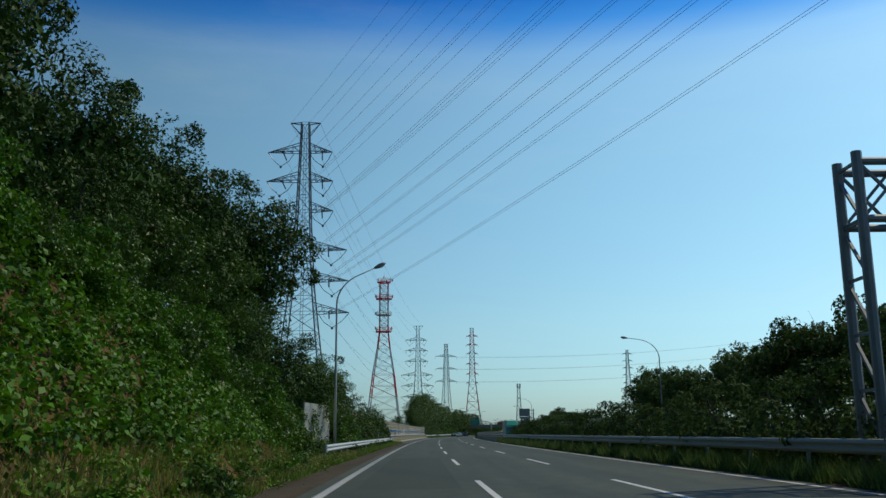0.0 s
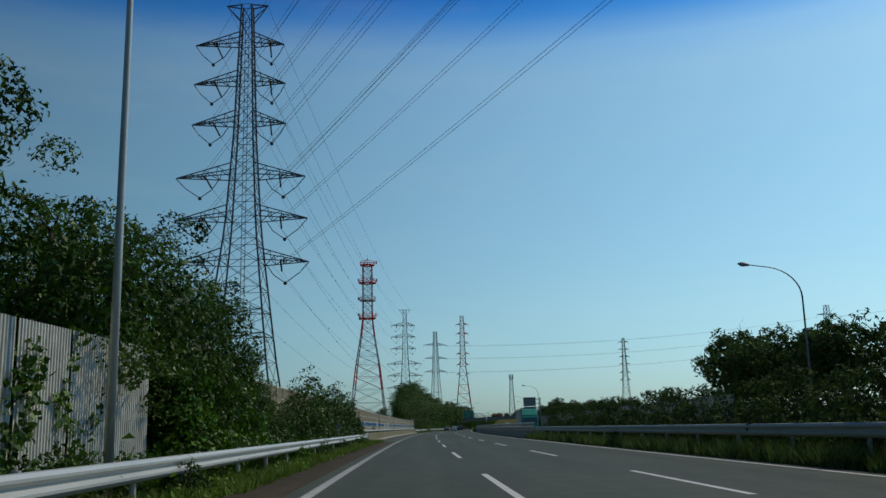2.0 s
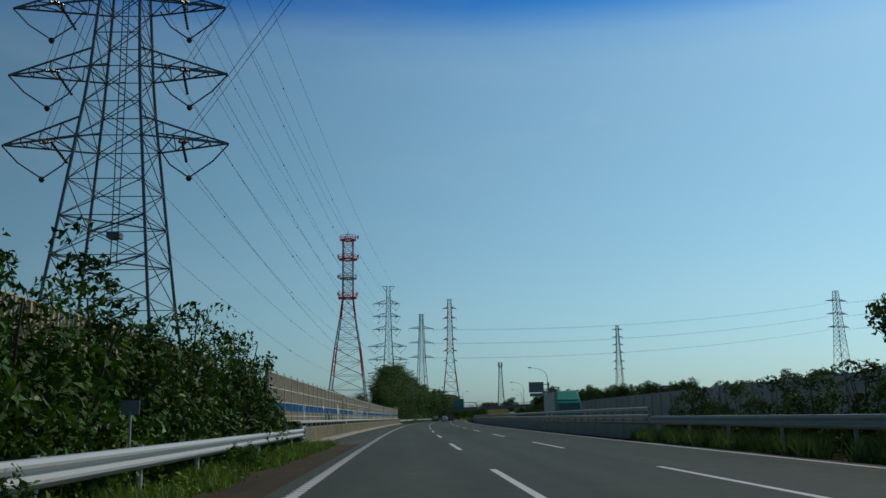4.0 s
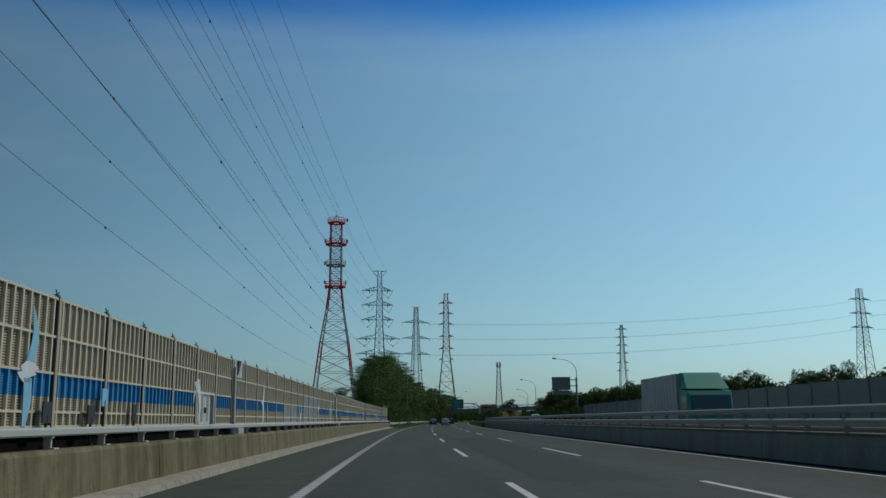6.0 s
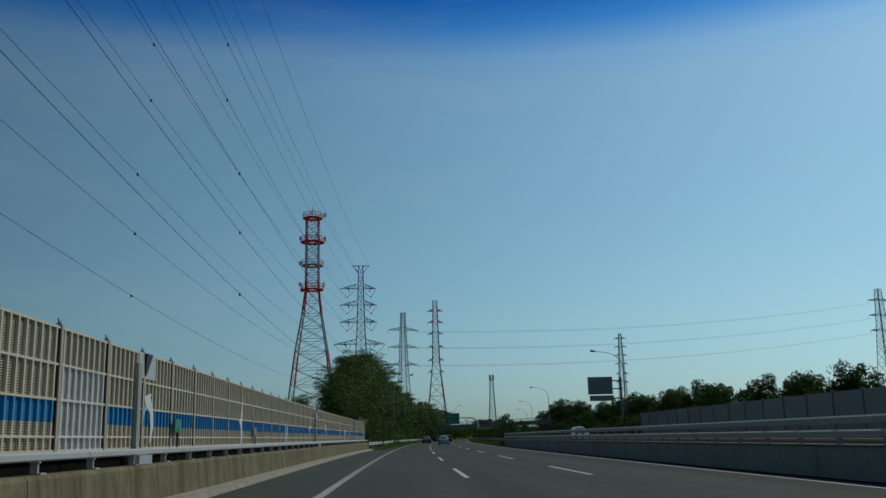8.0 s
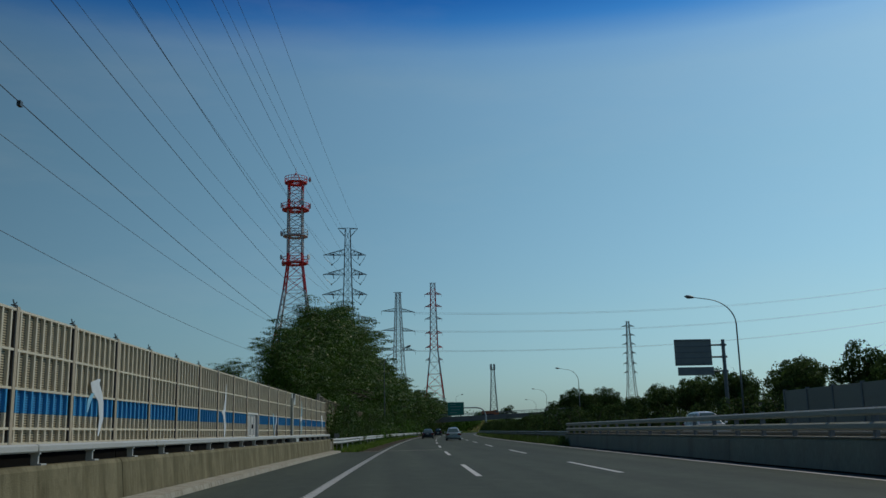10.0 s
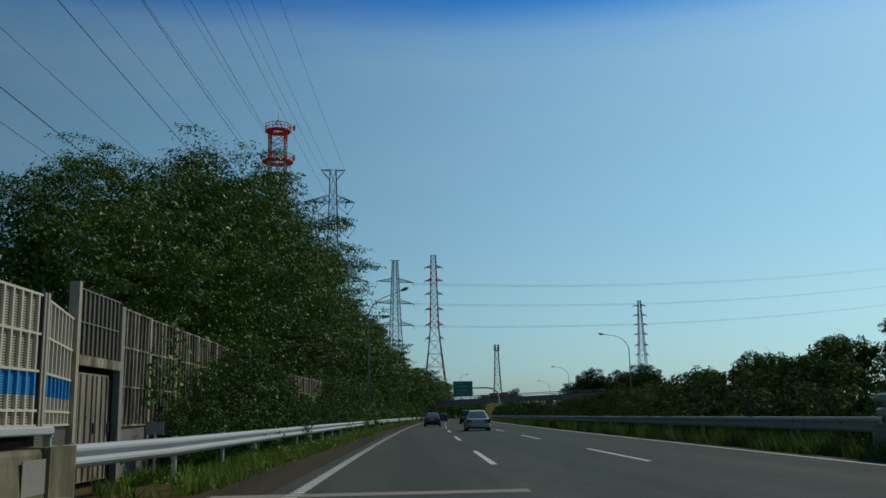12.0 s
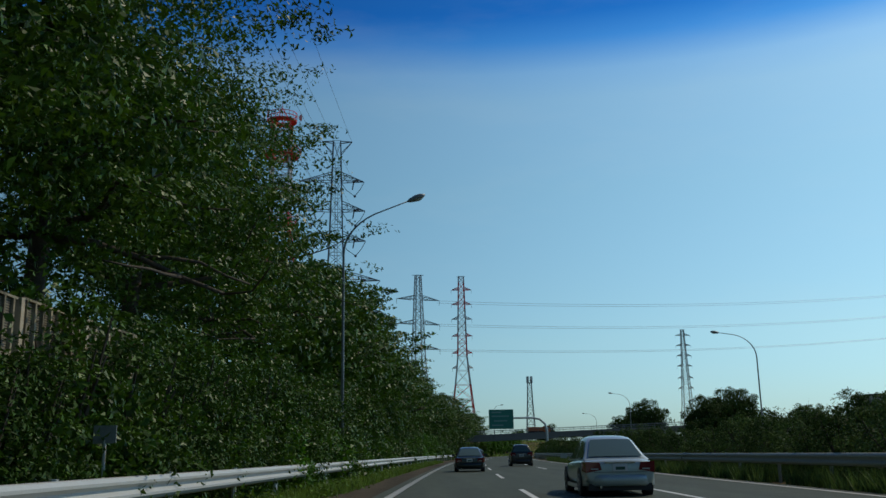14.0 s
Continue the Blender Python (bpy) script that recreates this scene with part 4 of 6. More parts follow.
    part("crown", me, mat, t)
    return t


def place(proto, spots, first=True):
    """Puts copies of a tree at (x, y, z, scale, turn), the first being the tree itself."""
    for i, (x, y, z, s, turn) in enumerate(spots):
        m = pose(x, y, z, 0, 0, turn) @ Matrix.Scale(s, 4)
        if i == 0:
            proto.matrix_basis = m
        else:
            c = copy_thing(proto, Matrix.Identity(4))
            c.matrix_basis = m


rng = np.random.default_rng(11)
TALL_LABEL = "tall leafy cherry-like tree with dark green layered foliage overhanging the road"
tall = [make_tree("roadside_tree", 20 + k, 13.0, 4.7, 215, 165, 0.125, M["leaf_tree"], 0.13, 1.0, TALL_LABEL, "tree", "roadside trees", corners=3) for k in range(2)]
NEAR = [(285.5, -9.6, 0.70), (290, -14.2, 0.6), (290.5, -9.0, 0.82), (295.5, -8.8, 0.95), (300.5, -8.6, 1.08), (305.5, -8.7, 1.15), (311, -9.0, 1.21), (317, -9.0, 1.22), (324, -9.4, 1.3), (332, -9.8, 1.34), (340, -10.2, 1.36)]
for k in range(2):
    place(tall[k], [(xc(y) + u, y, -0.1, s, float(rng.uniform(0, 360))) for i, (y, u, s) in enumerate(NEAR) if i % 2 == k])
tall_far = make_tree("roadside_tree", 31, 13.0, 4.9, 120, 100, 0.25, M["leaf_tree"], 0.03, 1.0, TALL_LABEL, "tree", "roadside trees", corners=3)
FAR = [(349, -10.2), (359, -9.2), (368, -8.8), (378, -8.6), (389, -9), (401, -9), (415, -9.2), (431, -9.4), (449, -9.6), (469, -9), (491, -8.6), (515, -8.6), (536, -9.5), (556, -10), (578, -11), (604, -12)]
place(tall_far, [(xc(y) + u, y, ground_z(u, y) - 0.1, float(rng.uniform(1.08, 1.28)), float(rng.uniform(0, 360))) for y, u in FAR])

DARK_LABEL = "dense dark evergreen tree above a vine-covered bank"
big = [make_tree("bank_tree", 40 + k, 11.0, 5.0, 150, 180, 0.18, M["leaf_dark"], (0.06, 0.20)[k], 0.0, DARK_LABEL, "tree", "bank trees", corners=3) for k in range(2)]
place(big[0], [(xc(27) - 12.4, 27, 4.6, 1.0, 20), (xc(57) - 11.5, 57, 1.0, 0.66, 100), (xc(14) - 16, 15, 5.0, 1.05, 80), (xc(48) - 15.5, 49, 4.0, 1.0, 10)])
place(big[1], [(xc(52) - 9.9, 52, 2.4, 1.16, 0), (xc(44) - 11.4, 44, 3.6, 1.05, 70), (xc(37) - 12.4, 37, 4.2, 1.0, 140), (xc(5) - 14, 6, 5.0, 1.05, 30)])
small = [make_tree("verge_tree", 50 + k, 7.5, 3.0, 105, 120, 0.12, M[("leaf_dark", "leaf_tree")[k]], 0.0, 0.0, "bushy green tree growing over the roadside fence", "tree", "verge trees", 0.45, 3, 4) for k in range(2)]
VERGE = [(62, -9.3, 1.26), (67, -7.6, 1.05), (70.5, -7.4, 1.1), (74.5, -7.2, 1.0), (78, -7.0, 0.98), (91, -10.9, 0.9), (82.5, -7.1, 0.72), (86.5, -6.9, 0.55), (66, -11, 1.3), (73, -11, 1.1),
         (60, -12, 1.4), (54.5, -9.6, 0.95), (50, -9.4, 0.95), (43, -8.6, 0.9), (47, -8.2, 0.8), (38, -9.4, 0.85), (33, -10.2, 0.8)]
FAR_VERGE = [(322, -9.6, 0.85), (329, -9.4, 0.9), (336, -9.6, 0.95), (343, -8.6, 0.9), (352, -6.9, 0.8), (362, -6.7, 0.86), (374, -6.9, 0.8), (386, -6.9, 0.9), (398, -7, 0.85), (412, -7.2, 0.9), (428, -7.4, 0.9), (446, -7.6, 0.9), (466, -7.6, 0.92), (486, -7.7, 0.95), (508, -7.9, 1.0), (530, -8.1, 1.0)]
for k in range(2):
    place(small[k], [(xc(y) + u, y, ground_z(u, y) - 0.3 if y < 60 else -0.1, s, float(rng.uniform(0, 360))) for i, (y, u, s) in enumerate(VERGE) if i % 2 == k])

small_far = make_tree("verge_tree", 53, 7.5, 3.0, 80, 62, 0.20, M["leaf_tree"], 0.0, 0.0, "bushy green tree growing over the roadside fence", "tree", "verge trees", 0.45, 3, 3)
place(small_far, [(xc(y) + u, y, -0.1, s, float(rng.uniform(0, 360))) for y, u, s in FAR_VERGE])

MID_LABEL = "broad rounded green tree beside the motorway"
mid = [make_tree("round_tree", 60 + k, 9.0, 4.6, 120, 56, 0.32, M[("leaf_olive", "leaf_hedge")[k]], 0.04, 0.0, MID_LABEL, "tree", "far roadside trees", 0.45, 3, 3) for k in range(2)]
RIGHT = [(66, 33, 1.10), (74, 35, 1.25), (82, 33, 1.2), (91, 35, 1.2), (100, 33, 1.12), (109, 36, 1.25), (118, 33, 1.05), (128, 34, 1.05), (135, 32.5, 1.05), (140, 35, 1.0), (149, 35.8, 1.36), (54, 36, 1.12), (44, 33, 1.2), (34, 36, 1.2), (60, 31, 1.15), (78, 31, 1.1),
         (165, 44, 0.45), (186, 52, 0.62), (200, 50, 0.7), (214, 52, 0.72), (228, 50, 0.66), (252, 54, 0.7), (276, 46, 0.6), (206, 35, 0.56), (216, 36.5, 0.6), (227, 36, 0.62), (238, 37, 0.68), (249, 36, 0.68), (261, 37, 0.72), (273, 37, 0.74),
         (284, 36, 0.76), (294, 38, 0.82), (303, 36, 0.80), (312, 38, 0.82), (322, 36, 0.80), (330, 38, 0.84), (338, 36, 0.82), (347, 38, 0.86), (356, 36, 0.80), (366, 38, 0.82), (377, 36, 0.70), (388, 37, 0.66), (400, 36, 0.62), (414, 37, 0.60), (430, 37, 0.58),
         (452, 35.8, 0.62), (470, 46.5, 0.85), (781, -8.7, 1.75)]
for k in range(2):
    place(mid[k], [(xc(y) + u, y, 0.9, s, float(rng.uniform(0, 360))) for i, (y, u, s) in enumerate(RIGHT) if i % 2 == k])
massive = make_tree("round_tree", 66, 9.0, 4.9, 190, 110, 0.24, M["leaf_hedge"], 0.04, 0.0, "massive dark broad-crowned tree above the roadside shrubs", "tree", "far roadside trees", 0.5, 3, 4)
place(massive, [(xc(458) + 43.7, 458, 0.6, 1.32, 40), (xc(456) + 39.1, 456, 0.6, 1.14, 150), (xc(598) + 43.3, 598, 0.6, 2.02, 220), (xc(592) + 36.8, 592, 0.6, 1.45, 300)])
far_left = make_tree("round_tree", 68, 9.0, 4.4, 90, 70, 0.34, M["leaf_vine"], 0.02, 0.0, "bright green roadside tree where the road bends away", "tree", "far roadside trees", 0.45, 3, 3)
place(far_left, [(xc(y) + u, y, ground_z(u, y) - 0.4, s, float(rng.uniform(0, 360))) for y, u, s in ((566, -7.5, 0.6), (582, -7.0, 0.7), (598, -6.4, 0.75), (615, -6.0, 0.8), (632, -6.0, 0.8), (650, -6.2, 0.85), (668, -6.4, 0.8), (688, -7.5, 0.75), (712, -9.5, 0.7), (740, -10, 0.7))])


def make_bush(name, seed, size_xyz, twigs, per, leaf, mat, label, group, corners=4, round_off=0.0):
    """A shrub sized in metres, its copies scaled to fit the camera's view: forked stems and leafy shoots down to the
    ground.
    """
    rg = np.random.default_rng(seed)
    b = thing(name, label, "bush", group)
    sx, sy, sz = size_xyz
    wood, pts, norms, size = Shape(), [], [], []
    for k in range(7):
        a = rg.uniform(0, 2 * math.pi)
        wood.tube([(0, 0, -0.1), (0.25 * sx * math.cos(a), 0.25 * sy * math.sin(a), 0.4 * sz), (0.5 * sx * math.cos(a), 0.5 * sy * math.sin(a), rg.uniform(0.6, 0.85) * sz)], [0.035, 0.025, 0.012], 5)
    part("branchwork", wood, M["bark"], b)
    for k in range(twigs):
        d = rg.normal(size=3)
        d[2] = abs(d[2]) * 1.05 - 0.1
        d /= np.linalg.norm(d)
        bump = 0.80 + 0.10 * round_off + (0.30 - 0.2 * round_off) * noise.noise(Vector(d * 2.1) + Vector((seed * 2.3, 0, 0))) + 0.15 * noise.noise(Vector(d * 5.0) + Vector((0, seed, 0)))
        rr = bump * (0.5 + 0.25 * round_off + (0.5 - 0.25 * round_off) * rg.uniform(0, 1) ** 0.6)
        c = np.array((d[0] * rr * sx, d[1] * rr * sy, max(0.05, 0.08 * sz + d[2] * rr * sz * 0.95)))
        m = max(4, int(per * rg.uniform(0.5, 1.5)))
        if sz > 1.5:
            if k % 3 == 0:
                c[2] = rg.uniform(0.06, 0.32) * sz
            p, q = clump(rg, c, sz * rg.uniform(0.08, 0.15), m, d)
            pts.append(p)
            norms.append(q)
            size.append(leaf * rg.uniform(0.6, 1.4, size=m))
            continue
        reach = rg.uniform(0.18, 0.5) * min(1.0, sz / 1.5) * (1 - 0.45 * round_off)
        out = np.array((d[0], d[1], d[2] * 0.6 + 0.3)) + rg.normal(size=3) * 0.4
        out /= np.linalg.norm(out)
        f = rg.uniform(0, 1, size=(m, 1))
        pts.append(c + out * f * reach + rg.normal(size=(m, 3)) * reach * (0.14 + 0.28 * (1 - f)))
        norms.append(np.tile(d, (m, 1)))
        size.append(leaf * rg.uniform(0.6, 1.4, size=m))
    # broad shaded leaves inside
    m = int(twigs * per * 0.12)
    d = rg.normal(size=(m, 3))
    d[:, 2] = np.abs(d[:, 2])
    d /= np.linalg.norm(d, axis=1)[:, None]
    pts.append(d * rg.uniform(0.1, 0.66, size=(m, 1)) * np.array((sx, sy, sz)) + np.array((0, 0, 0.06 * sz)))
    norms.append(d)
    size.append(leaf * rg.uniform(1.6, 2.4, size=m))
    me = leaves("foliage", np.concatenate(pts), np.concatenate(norms), np.concatenate(size), mat, rg, 0.6, 0.8 - 0.45 * round_off, corners)
    part("foliage", me, mat, b)
    return b


def scatter(protos, spots):
    """Copies of a few bushes at (x, y, z, scale), each turned at random."""
    for k, proto in enumerate(protos):
        place(proto, [(x, y, z, s, float(rng.uniform(0, 360))) for i, (x, y, z, s) in enumerate(spots) if i % len(protos) == k])


WILD = "dense wild roadside bush with glossy leaves"
high = [make_bush("verge_bush", 80 + k, (1.3, 1.3, 3.1), 80, 60, 0.13, M[("leaf_dark", "leaf_tree")[k]], WILD, "verge bushes", 3) for k in range(2)]
spots = []
for y in np.arange(70.8, 131, 2.4):
    h = float(np.interp(y, [67, 76, 84, 96, 104, 118, 128, 131], [3.6, 3.3, 2.9, 3.0, 4.0, 4.3, 3.3, 2.7]))
    spots.append((xc(y) - float(np.interp(y, [67, 100, 131], [6.6, 6.4, 6.0])) + rng.uniform(-0.3, 0.2), y, -0.05, h / 3.1 * rng.uniform(0.78, 1.2)))
scatter(high, spots)
slim = [make_bush("verge_bush", 87 + k, (0.78, 1.0, 3.2), 56, 84, 0.098, M[("leaf_dark", "leaf_tree")[k]], WILD, "verge bushes", 3) for k in range(2)]
spots = []
for y in np.concatenate([np.arange(282.6, 316, 1.15), np.arange(316, 352, 1.5)]):
    tall_one = float(np.interp(y, [282, 284.5, 287.5, 289, 300, 302.5, 314, 318, 352], [1.5, 2.4, 2.5, 4.2, 4.0, 2.1, 2.2, 4.0, 4.4])) / 3.1 * rng.uniform(0.85, 1.12)
    spots.append((xc(y) - 5.45 - 0.8 * max(0.0, tall_one - 0.95) + rng.uniform(-0.12, 0.06), y, -0.05, tall_one))
scatter(slim, spots)
lowb = [make_bush("verge_bush", 84 + k, (0.75, 0.95, 0.85), 60, 16, 0.115, M[("leaf_dark", "leaf_vine", "leaf_tree")[k]], "low leafy weeds behind the guard rail", "low growth", 3) for k in range(3)]
spots = []
for y in np.arange(57, 131, 2.2):
    spots.append((xc(y) - 5.2 + rng.uniform(-0.15, 0.15), y, -0.05, rng.uniform(0.55, 1.25)))
for y in np.arange(284, 400, 2.0):
    spots.append((xc(y) - 5.35 + rng.uniform(-0.25, 0.1), y, -0.05, rng.uniform(0.5, 0.95)))
for y in np.arange(6, 56, 5.2):
    spots.append((xc(y) + bank_foot(y) + 0.15 + rng.uniform(-0.2, 0.3), y, -0.05, rng.uniform(0.45, 0.95)))
for y in np.arange(54.5, 66, 1.3):
    spots.append((xc(y) - 5.9 + rng.uniform(-0.3, 0.3), y, -0.05, rng.uniform(0.9, 1.3)))
for y in (64.2, 81.0, 88.5, 99.0, 112.0):
    spots.append((xc(y) - 4.1, y, -0.05, 0.8))
scatter(lowb, spots)
DARK_SHRUB = "rounded dark green shrub in the motorway median"
hedge = [make_bush("median_shrub", 90 + k, (1.35, 1.75, 2.7), 58, 42, 0.165, M[("leaf_olive", "leaf_hedge")[k]], DARK_SHRUB, "median shrubs", 3, 1.0) for k in range(2)]
spots = []
for y in np.arange(8, 130, 3.2):
    h = float(np.interp(y, [0, 60, 90, 128], [3.2, 3.0, 2.7, 2.2]))
    spots.append((xc(y) + 12.1 + rng.uniform(-0.2, 0.2), y, -0.05, h / 2.7 * rng.uniform(0.9, 1.1)))
for y in np.concatenate([np.arange(284, 306, 3.3), np.arange(372, 520, 4.6)]):
    spots.append((xc(y) + 12.2 + rng.uniform(-0.2, 0.2), y, -0.05, rng.uniform(0.9, 1.15)))
scatter(hedge, spots)
clipped = [make_bush("median_shrub", 96 + k, (1.45, 1.9, 2.5), 110, 52, 0.105, M[("leaf_olive", "leaf_hedge")[k]], "smooth rounded dark green shrub in the motorway median", "median shrubs", 3, 1.0) for k in range(2)]
scatter(clipped, [(xc(y) + 12.2 + rng.uniform(-0.2, 0.2), y, -0.05, rng.uniform(0.85, 1.16)) for y in np.arange(309, 370, 3.4)])
outer = [make_bush("roadside_shrub", 94 + k, (2.5, 2.9, 3.6), 46, 44, 0.26, M[("leaf_hedge", "leaf_olive")[k]], "spreading dark shrub beyond the oncoming lanes", "outer shrubs", 3, 0.5) for k in range(2)]
spots = []
for y in np.concatenate([np.arange(20, 130, 4.5), np.arange(286, 400, 3.6), np.arange(400, 480, 5)]):
    spots.append((xc(y) + 29.2 + rng.uniform(-0.8, 0.8), y, 0.1, rng.uniform(0.8, 1.3) * (0.98 if y > 280 else 1.0)))
for y in np.arange(135, 300, 5):
    spots.append((xc(y) + 31 + rng.uniform(-0.8, 0.8), y, 0.3, rng.uniform(0.85, 1.2)))
for y, u in ((540, -9.0), (544, -6.6), (549, -5.2), (552, -9.5), (547, -12.5)):
    spots.append((xc(y) + u, y, -0.1, rng.uniform(1.1, 1.4)))
scatter(outer, spots)

# bushes overgrown with vines on the bank and round the pale panel
vine = [make_bush("vine_bush", 100 + k, (1.5, 1.7, 2.9), 66, 62, 0.16, M[("leaf_vine", "leaf_tree")[k]], "bushy mound of bright green vines on the roadside bank", "vine bushes", 3, 0.4) for k in range(2)]
spots = []
for y in np.arange(20, 57, 1.9):
    u = bank_foot(y) - float(np.interp(y, [20, 34, 46, 56], [3.2, 2.6, 1.3, 0.7])) + rng.uniform(-0.5, 0.4)
    spots.append((xc(y) + u, y, ground_z(u, y) - 0.25, float(np.interp(y, [20, 34, 46, 56], [0.62, 0.75, 0.9, 0.85])) * rng.uniform(0.85, 1.15)))
for y, u, z, s in ((58.4, -8.2, 0.5, 1.05), (62, -9.0, 0.6, 1.3), (65, -8.8, 0.5, 1.3), (68, -8.5, 0.3, 1.35), (71.2, -6.4, -0.1, 1.15), (73.6, -6.3, -0.1, 1.2), (76.2, -6.3, -0.1, 1.1)):
    spots.append((xc(y) + u, y, z, s))
for y in np.arange(327, 470, 4.2):
    spots.append((xc(y) - 6.3 + rng.uniform(-0.4, 0.3), y, -0.1, rng.uniform(0.75, 1.5)))
scatter(vine, spots)

# creepers over the bank
rg = np.random.default_rng(5)
pts, nr, size = [], [], []
for i in range(5600):
    y, k = rg.uniform(-4, 70), rg.uniform(-0.03, 1.15)
    u = bank_foot(y) - k * 4.3
    patch = noise.noise(Vector((u * 0.5, y * 0.35, 2.0)))
    if (k < 0.22 and patch > (0.10 if 8 < y < 46 else 0.5)) or (0.02 < k < 0.20 and 14 < y < 52 and patch > -0.45 and i % 6):
        continue
    r = rg.uniform(0.16, 0.46) * (0.6 if k < 0.12 else 1.0) * (1.0 + 0.5 * noise.noise(Vector((u * 0.6, y * 0.4, 9.0))))
    m = int(10 + 46 * r)
    d = rg.normal(size=(m, 3)) + np.array((0.55, -0.1, 0.5))
    d /= np.linalg.norm(d, axis=1)[:, None]
    c = np.array((xc(y) + u, y, ground_z(u, y) + 0.10))
    pts.append(c + d * r * rg.uniform(0.75, 1.08, size=(m, 1)) * np.array((0.9, 1.15, 1.0)))
    nr.append(d * 0.7 + np.array((0.1, 0, 0.5)))
    size.append(rg.uniform(0.07, 0.17, m))
    if i % 5 == 0:
        q = 9
        f = np.linspace(0, 1, q)[:, None]
        pts.append(c + np.array((r * 0.7, 0, r * 0.7)) + f * np.array((0.28, rg.uniform(-0.5, 0.5), rg.uniform(0.1, 0.35))) + rg.normal(size=(q, 3)) * 0.04)
        nr.append(np.tile(np.array((0.5, 0, 0.8)), (q, 1)))
        size.append(rg.uniform(0.06, 0.13, q))
pts = np.concatenate(pts)
me = leaves("bank_creepers", pts, np.concatenate(nr), np.concatenate(size), M["leaf_vine"], rg, 0.8, 0.7)
tagged(part("bank_creepers", me, M["leaf_vine"]), "thick bright green creepers covering the steep roadside bank", "creepers", kind="stuff")
# rank growth on the far bank where the road bends away
far_c, far_s = [], []
for i in range(9000):
    y, u = rg.uniform(600, 890), -4.2 - 6.5 * rg.uniform(0, 1)
    far_c.append((xc(y) + u, y, ground_z(u, y) + rg.uniform(0.0, 0.5)))
    far_s.append(rg.uniform(0.3, 0.7))
me = leaves("bank_growth", np.array(far_c), np.tile(np.array((0.4, -0.4, 0.7)), (len(far_c), 1)), np.array(far_s), M["grass"], rg, 0.8, 0.7, 3)
tagged(part("bank_growth", me, M["grass"]), "long green grass covering a far roadside bank", "grass", kind="stuff")
# creepers on the pale panel, the bush by the bridge and the old wall
pts = []
for (ya, yb, u, top, dens) in ((62.2, 69.4, -6.62, 3.4, 2600), (76, 124, -7.05, 3.2, 2600), (125, 129.3, -5.6, 3.4, 2200), (282.5, 330, -5.95, 3.2, 4200)):
    for i in range(dens):
        y = rg.uniform(ya, yb)
        z = rg.uniform(0, 1) ** 1.1 * top * (0.55 + 0.6 * max(0, 0.5 + noise.noise(Vector((y * 0.8, top, 1.0)))))
        if noise.noise(Vector((y * 0.9, z * 0.7, 5.0))) < -0.05 and (ya < 127 or ya > 200):
            continue
        pts.append((xc(y) + u + abs(rg.normal()) * (0.12 if ya != 127 else 0.4), y, z))
me = leaves("wall_creepers", np.array(pts), np.tile(np.array((0.9, -0.2, 0.3)), (len(pts), 1)), rg.uniform(0.09, 0.19, len(pts)), M["leaf_tree"], rg, 0.8, 0.8)
tagged(part("wall_creepers", me, M["leaf_tree"]), "green creepers hanging over the wall panels", "creepers", kind="stuff")


def blades(name, count, y0, y1, u0, u1, h0, h1, mat, seed, label, clumpy=0.0):
    """Grass: single tapered blades as one mesh."""
    r = np.random.default_rng(seed)
    y = r.uniform(y0, y1, count)
    u = r.uniform(u0, u1, count)
    if clumpy:
        keep = np.array([noise.noise(Vector((a * 0.8, b * 0.5, seed))) > clumpy - 0.5 for a, b in zip(u, y)])
        y, u = y[keep], u[keep]
    c = len(y)
    x = np.array([xc(a) for a in y]) + u
    h = r.uniform(h0, h1, c)
    z0 = np.array([ground_z(a, b) for a, b in zip(u, y)])
    a = r.uniform(0, 2 * np.pi, c)
    w = 0.012 + 0.012 * r.uniform(0, 1, c)
    lean = r.normal(size=(c, 2)) * (h * 0.35)[:, None]
    v = np.empty((c, 3, 3))
    v[:, 0] = np.stack([x - np.cos(a) * w, y - np.sin(a) * w, z0], 1)
    v[:, 1] = np.stack([x + np.cos(a) * w, y + np.sin(a) * w, z0], 1)
    v[:, 2] = np.stack([x + lean[:, 0], y + lean[:, 1], z0 + h], 1)
    me = bpy.data.meshes.new(name)
    me.vertices.add(3 * c)
    me.vertices.foreach_set("co", v.reshape(-1))
    me.loops.add(3 * c)
    me.loops.foreach_set("vertex_index", np.arange(3 * c, dtype=np.int32))
    me.polygons.add(c)
    me.polygons.foreach_set("loop_start", np.arange(0, 3 * c, 3, dtype=np.int32))
    me.update(calc_edges=True)
    me.materials.append(mat)
    return tagged(part(name, me, mat), label, "grass", kind="stuff")


blades("verge_grass", 68000, 6, 131, -5.2, -3.1, 0.06, 0.38, M["grass"], 1, "bright green uncut verge grass beside the guard rail", 0.42)
blades("dry_grass", 26000, 4, 60, -4.9, -3.3, 0.1, 0.45, M["grass_dry"], 2, "dry yellow grass at the foot of the bank", 0.55)
blades("verge_grass", 72000, 277, 420, -5.6, -3.15, 0.06, 0.38, M["grass"], 3, "bright green uncut verge grass beside the guard rail", 0.40)
blades("median_grass", 60000, 10, 130, 9.55, 10.9, 0.12, 0.72, M["grass_dull"], 4, "rank green grass under the median guard rail", 0.40)
blades("median_grass", 60000, 280, 420, 9.55, 11.0, 0.12, 0.70, M["grass_dull"], 6, "rank green grass under the median guard rail", 0.42)

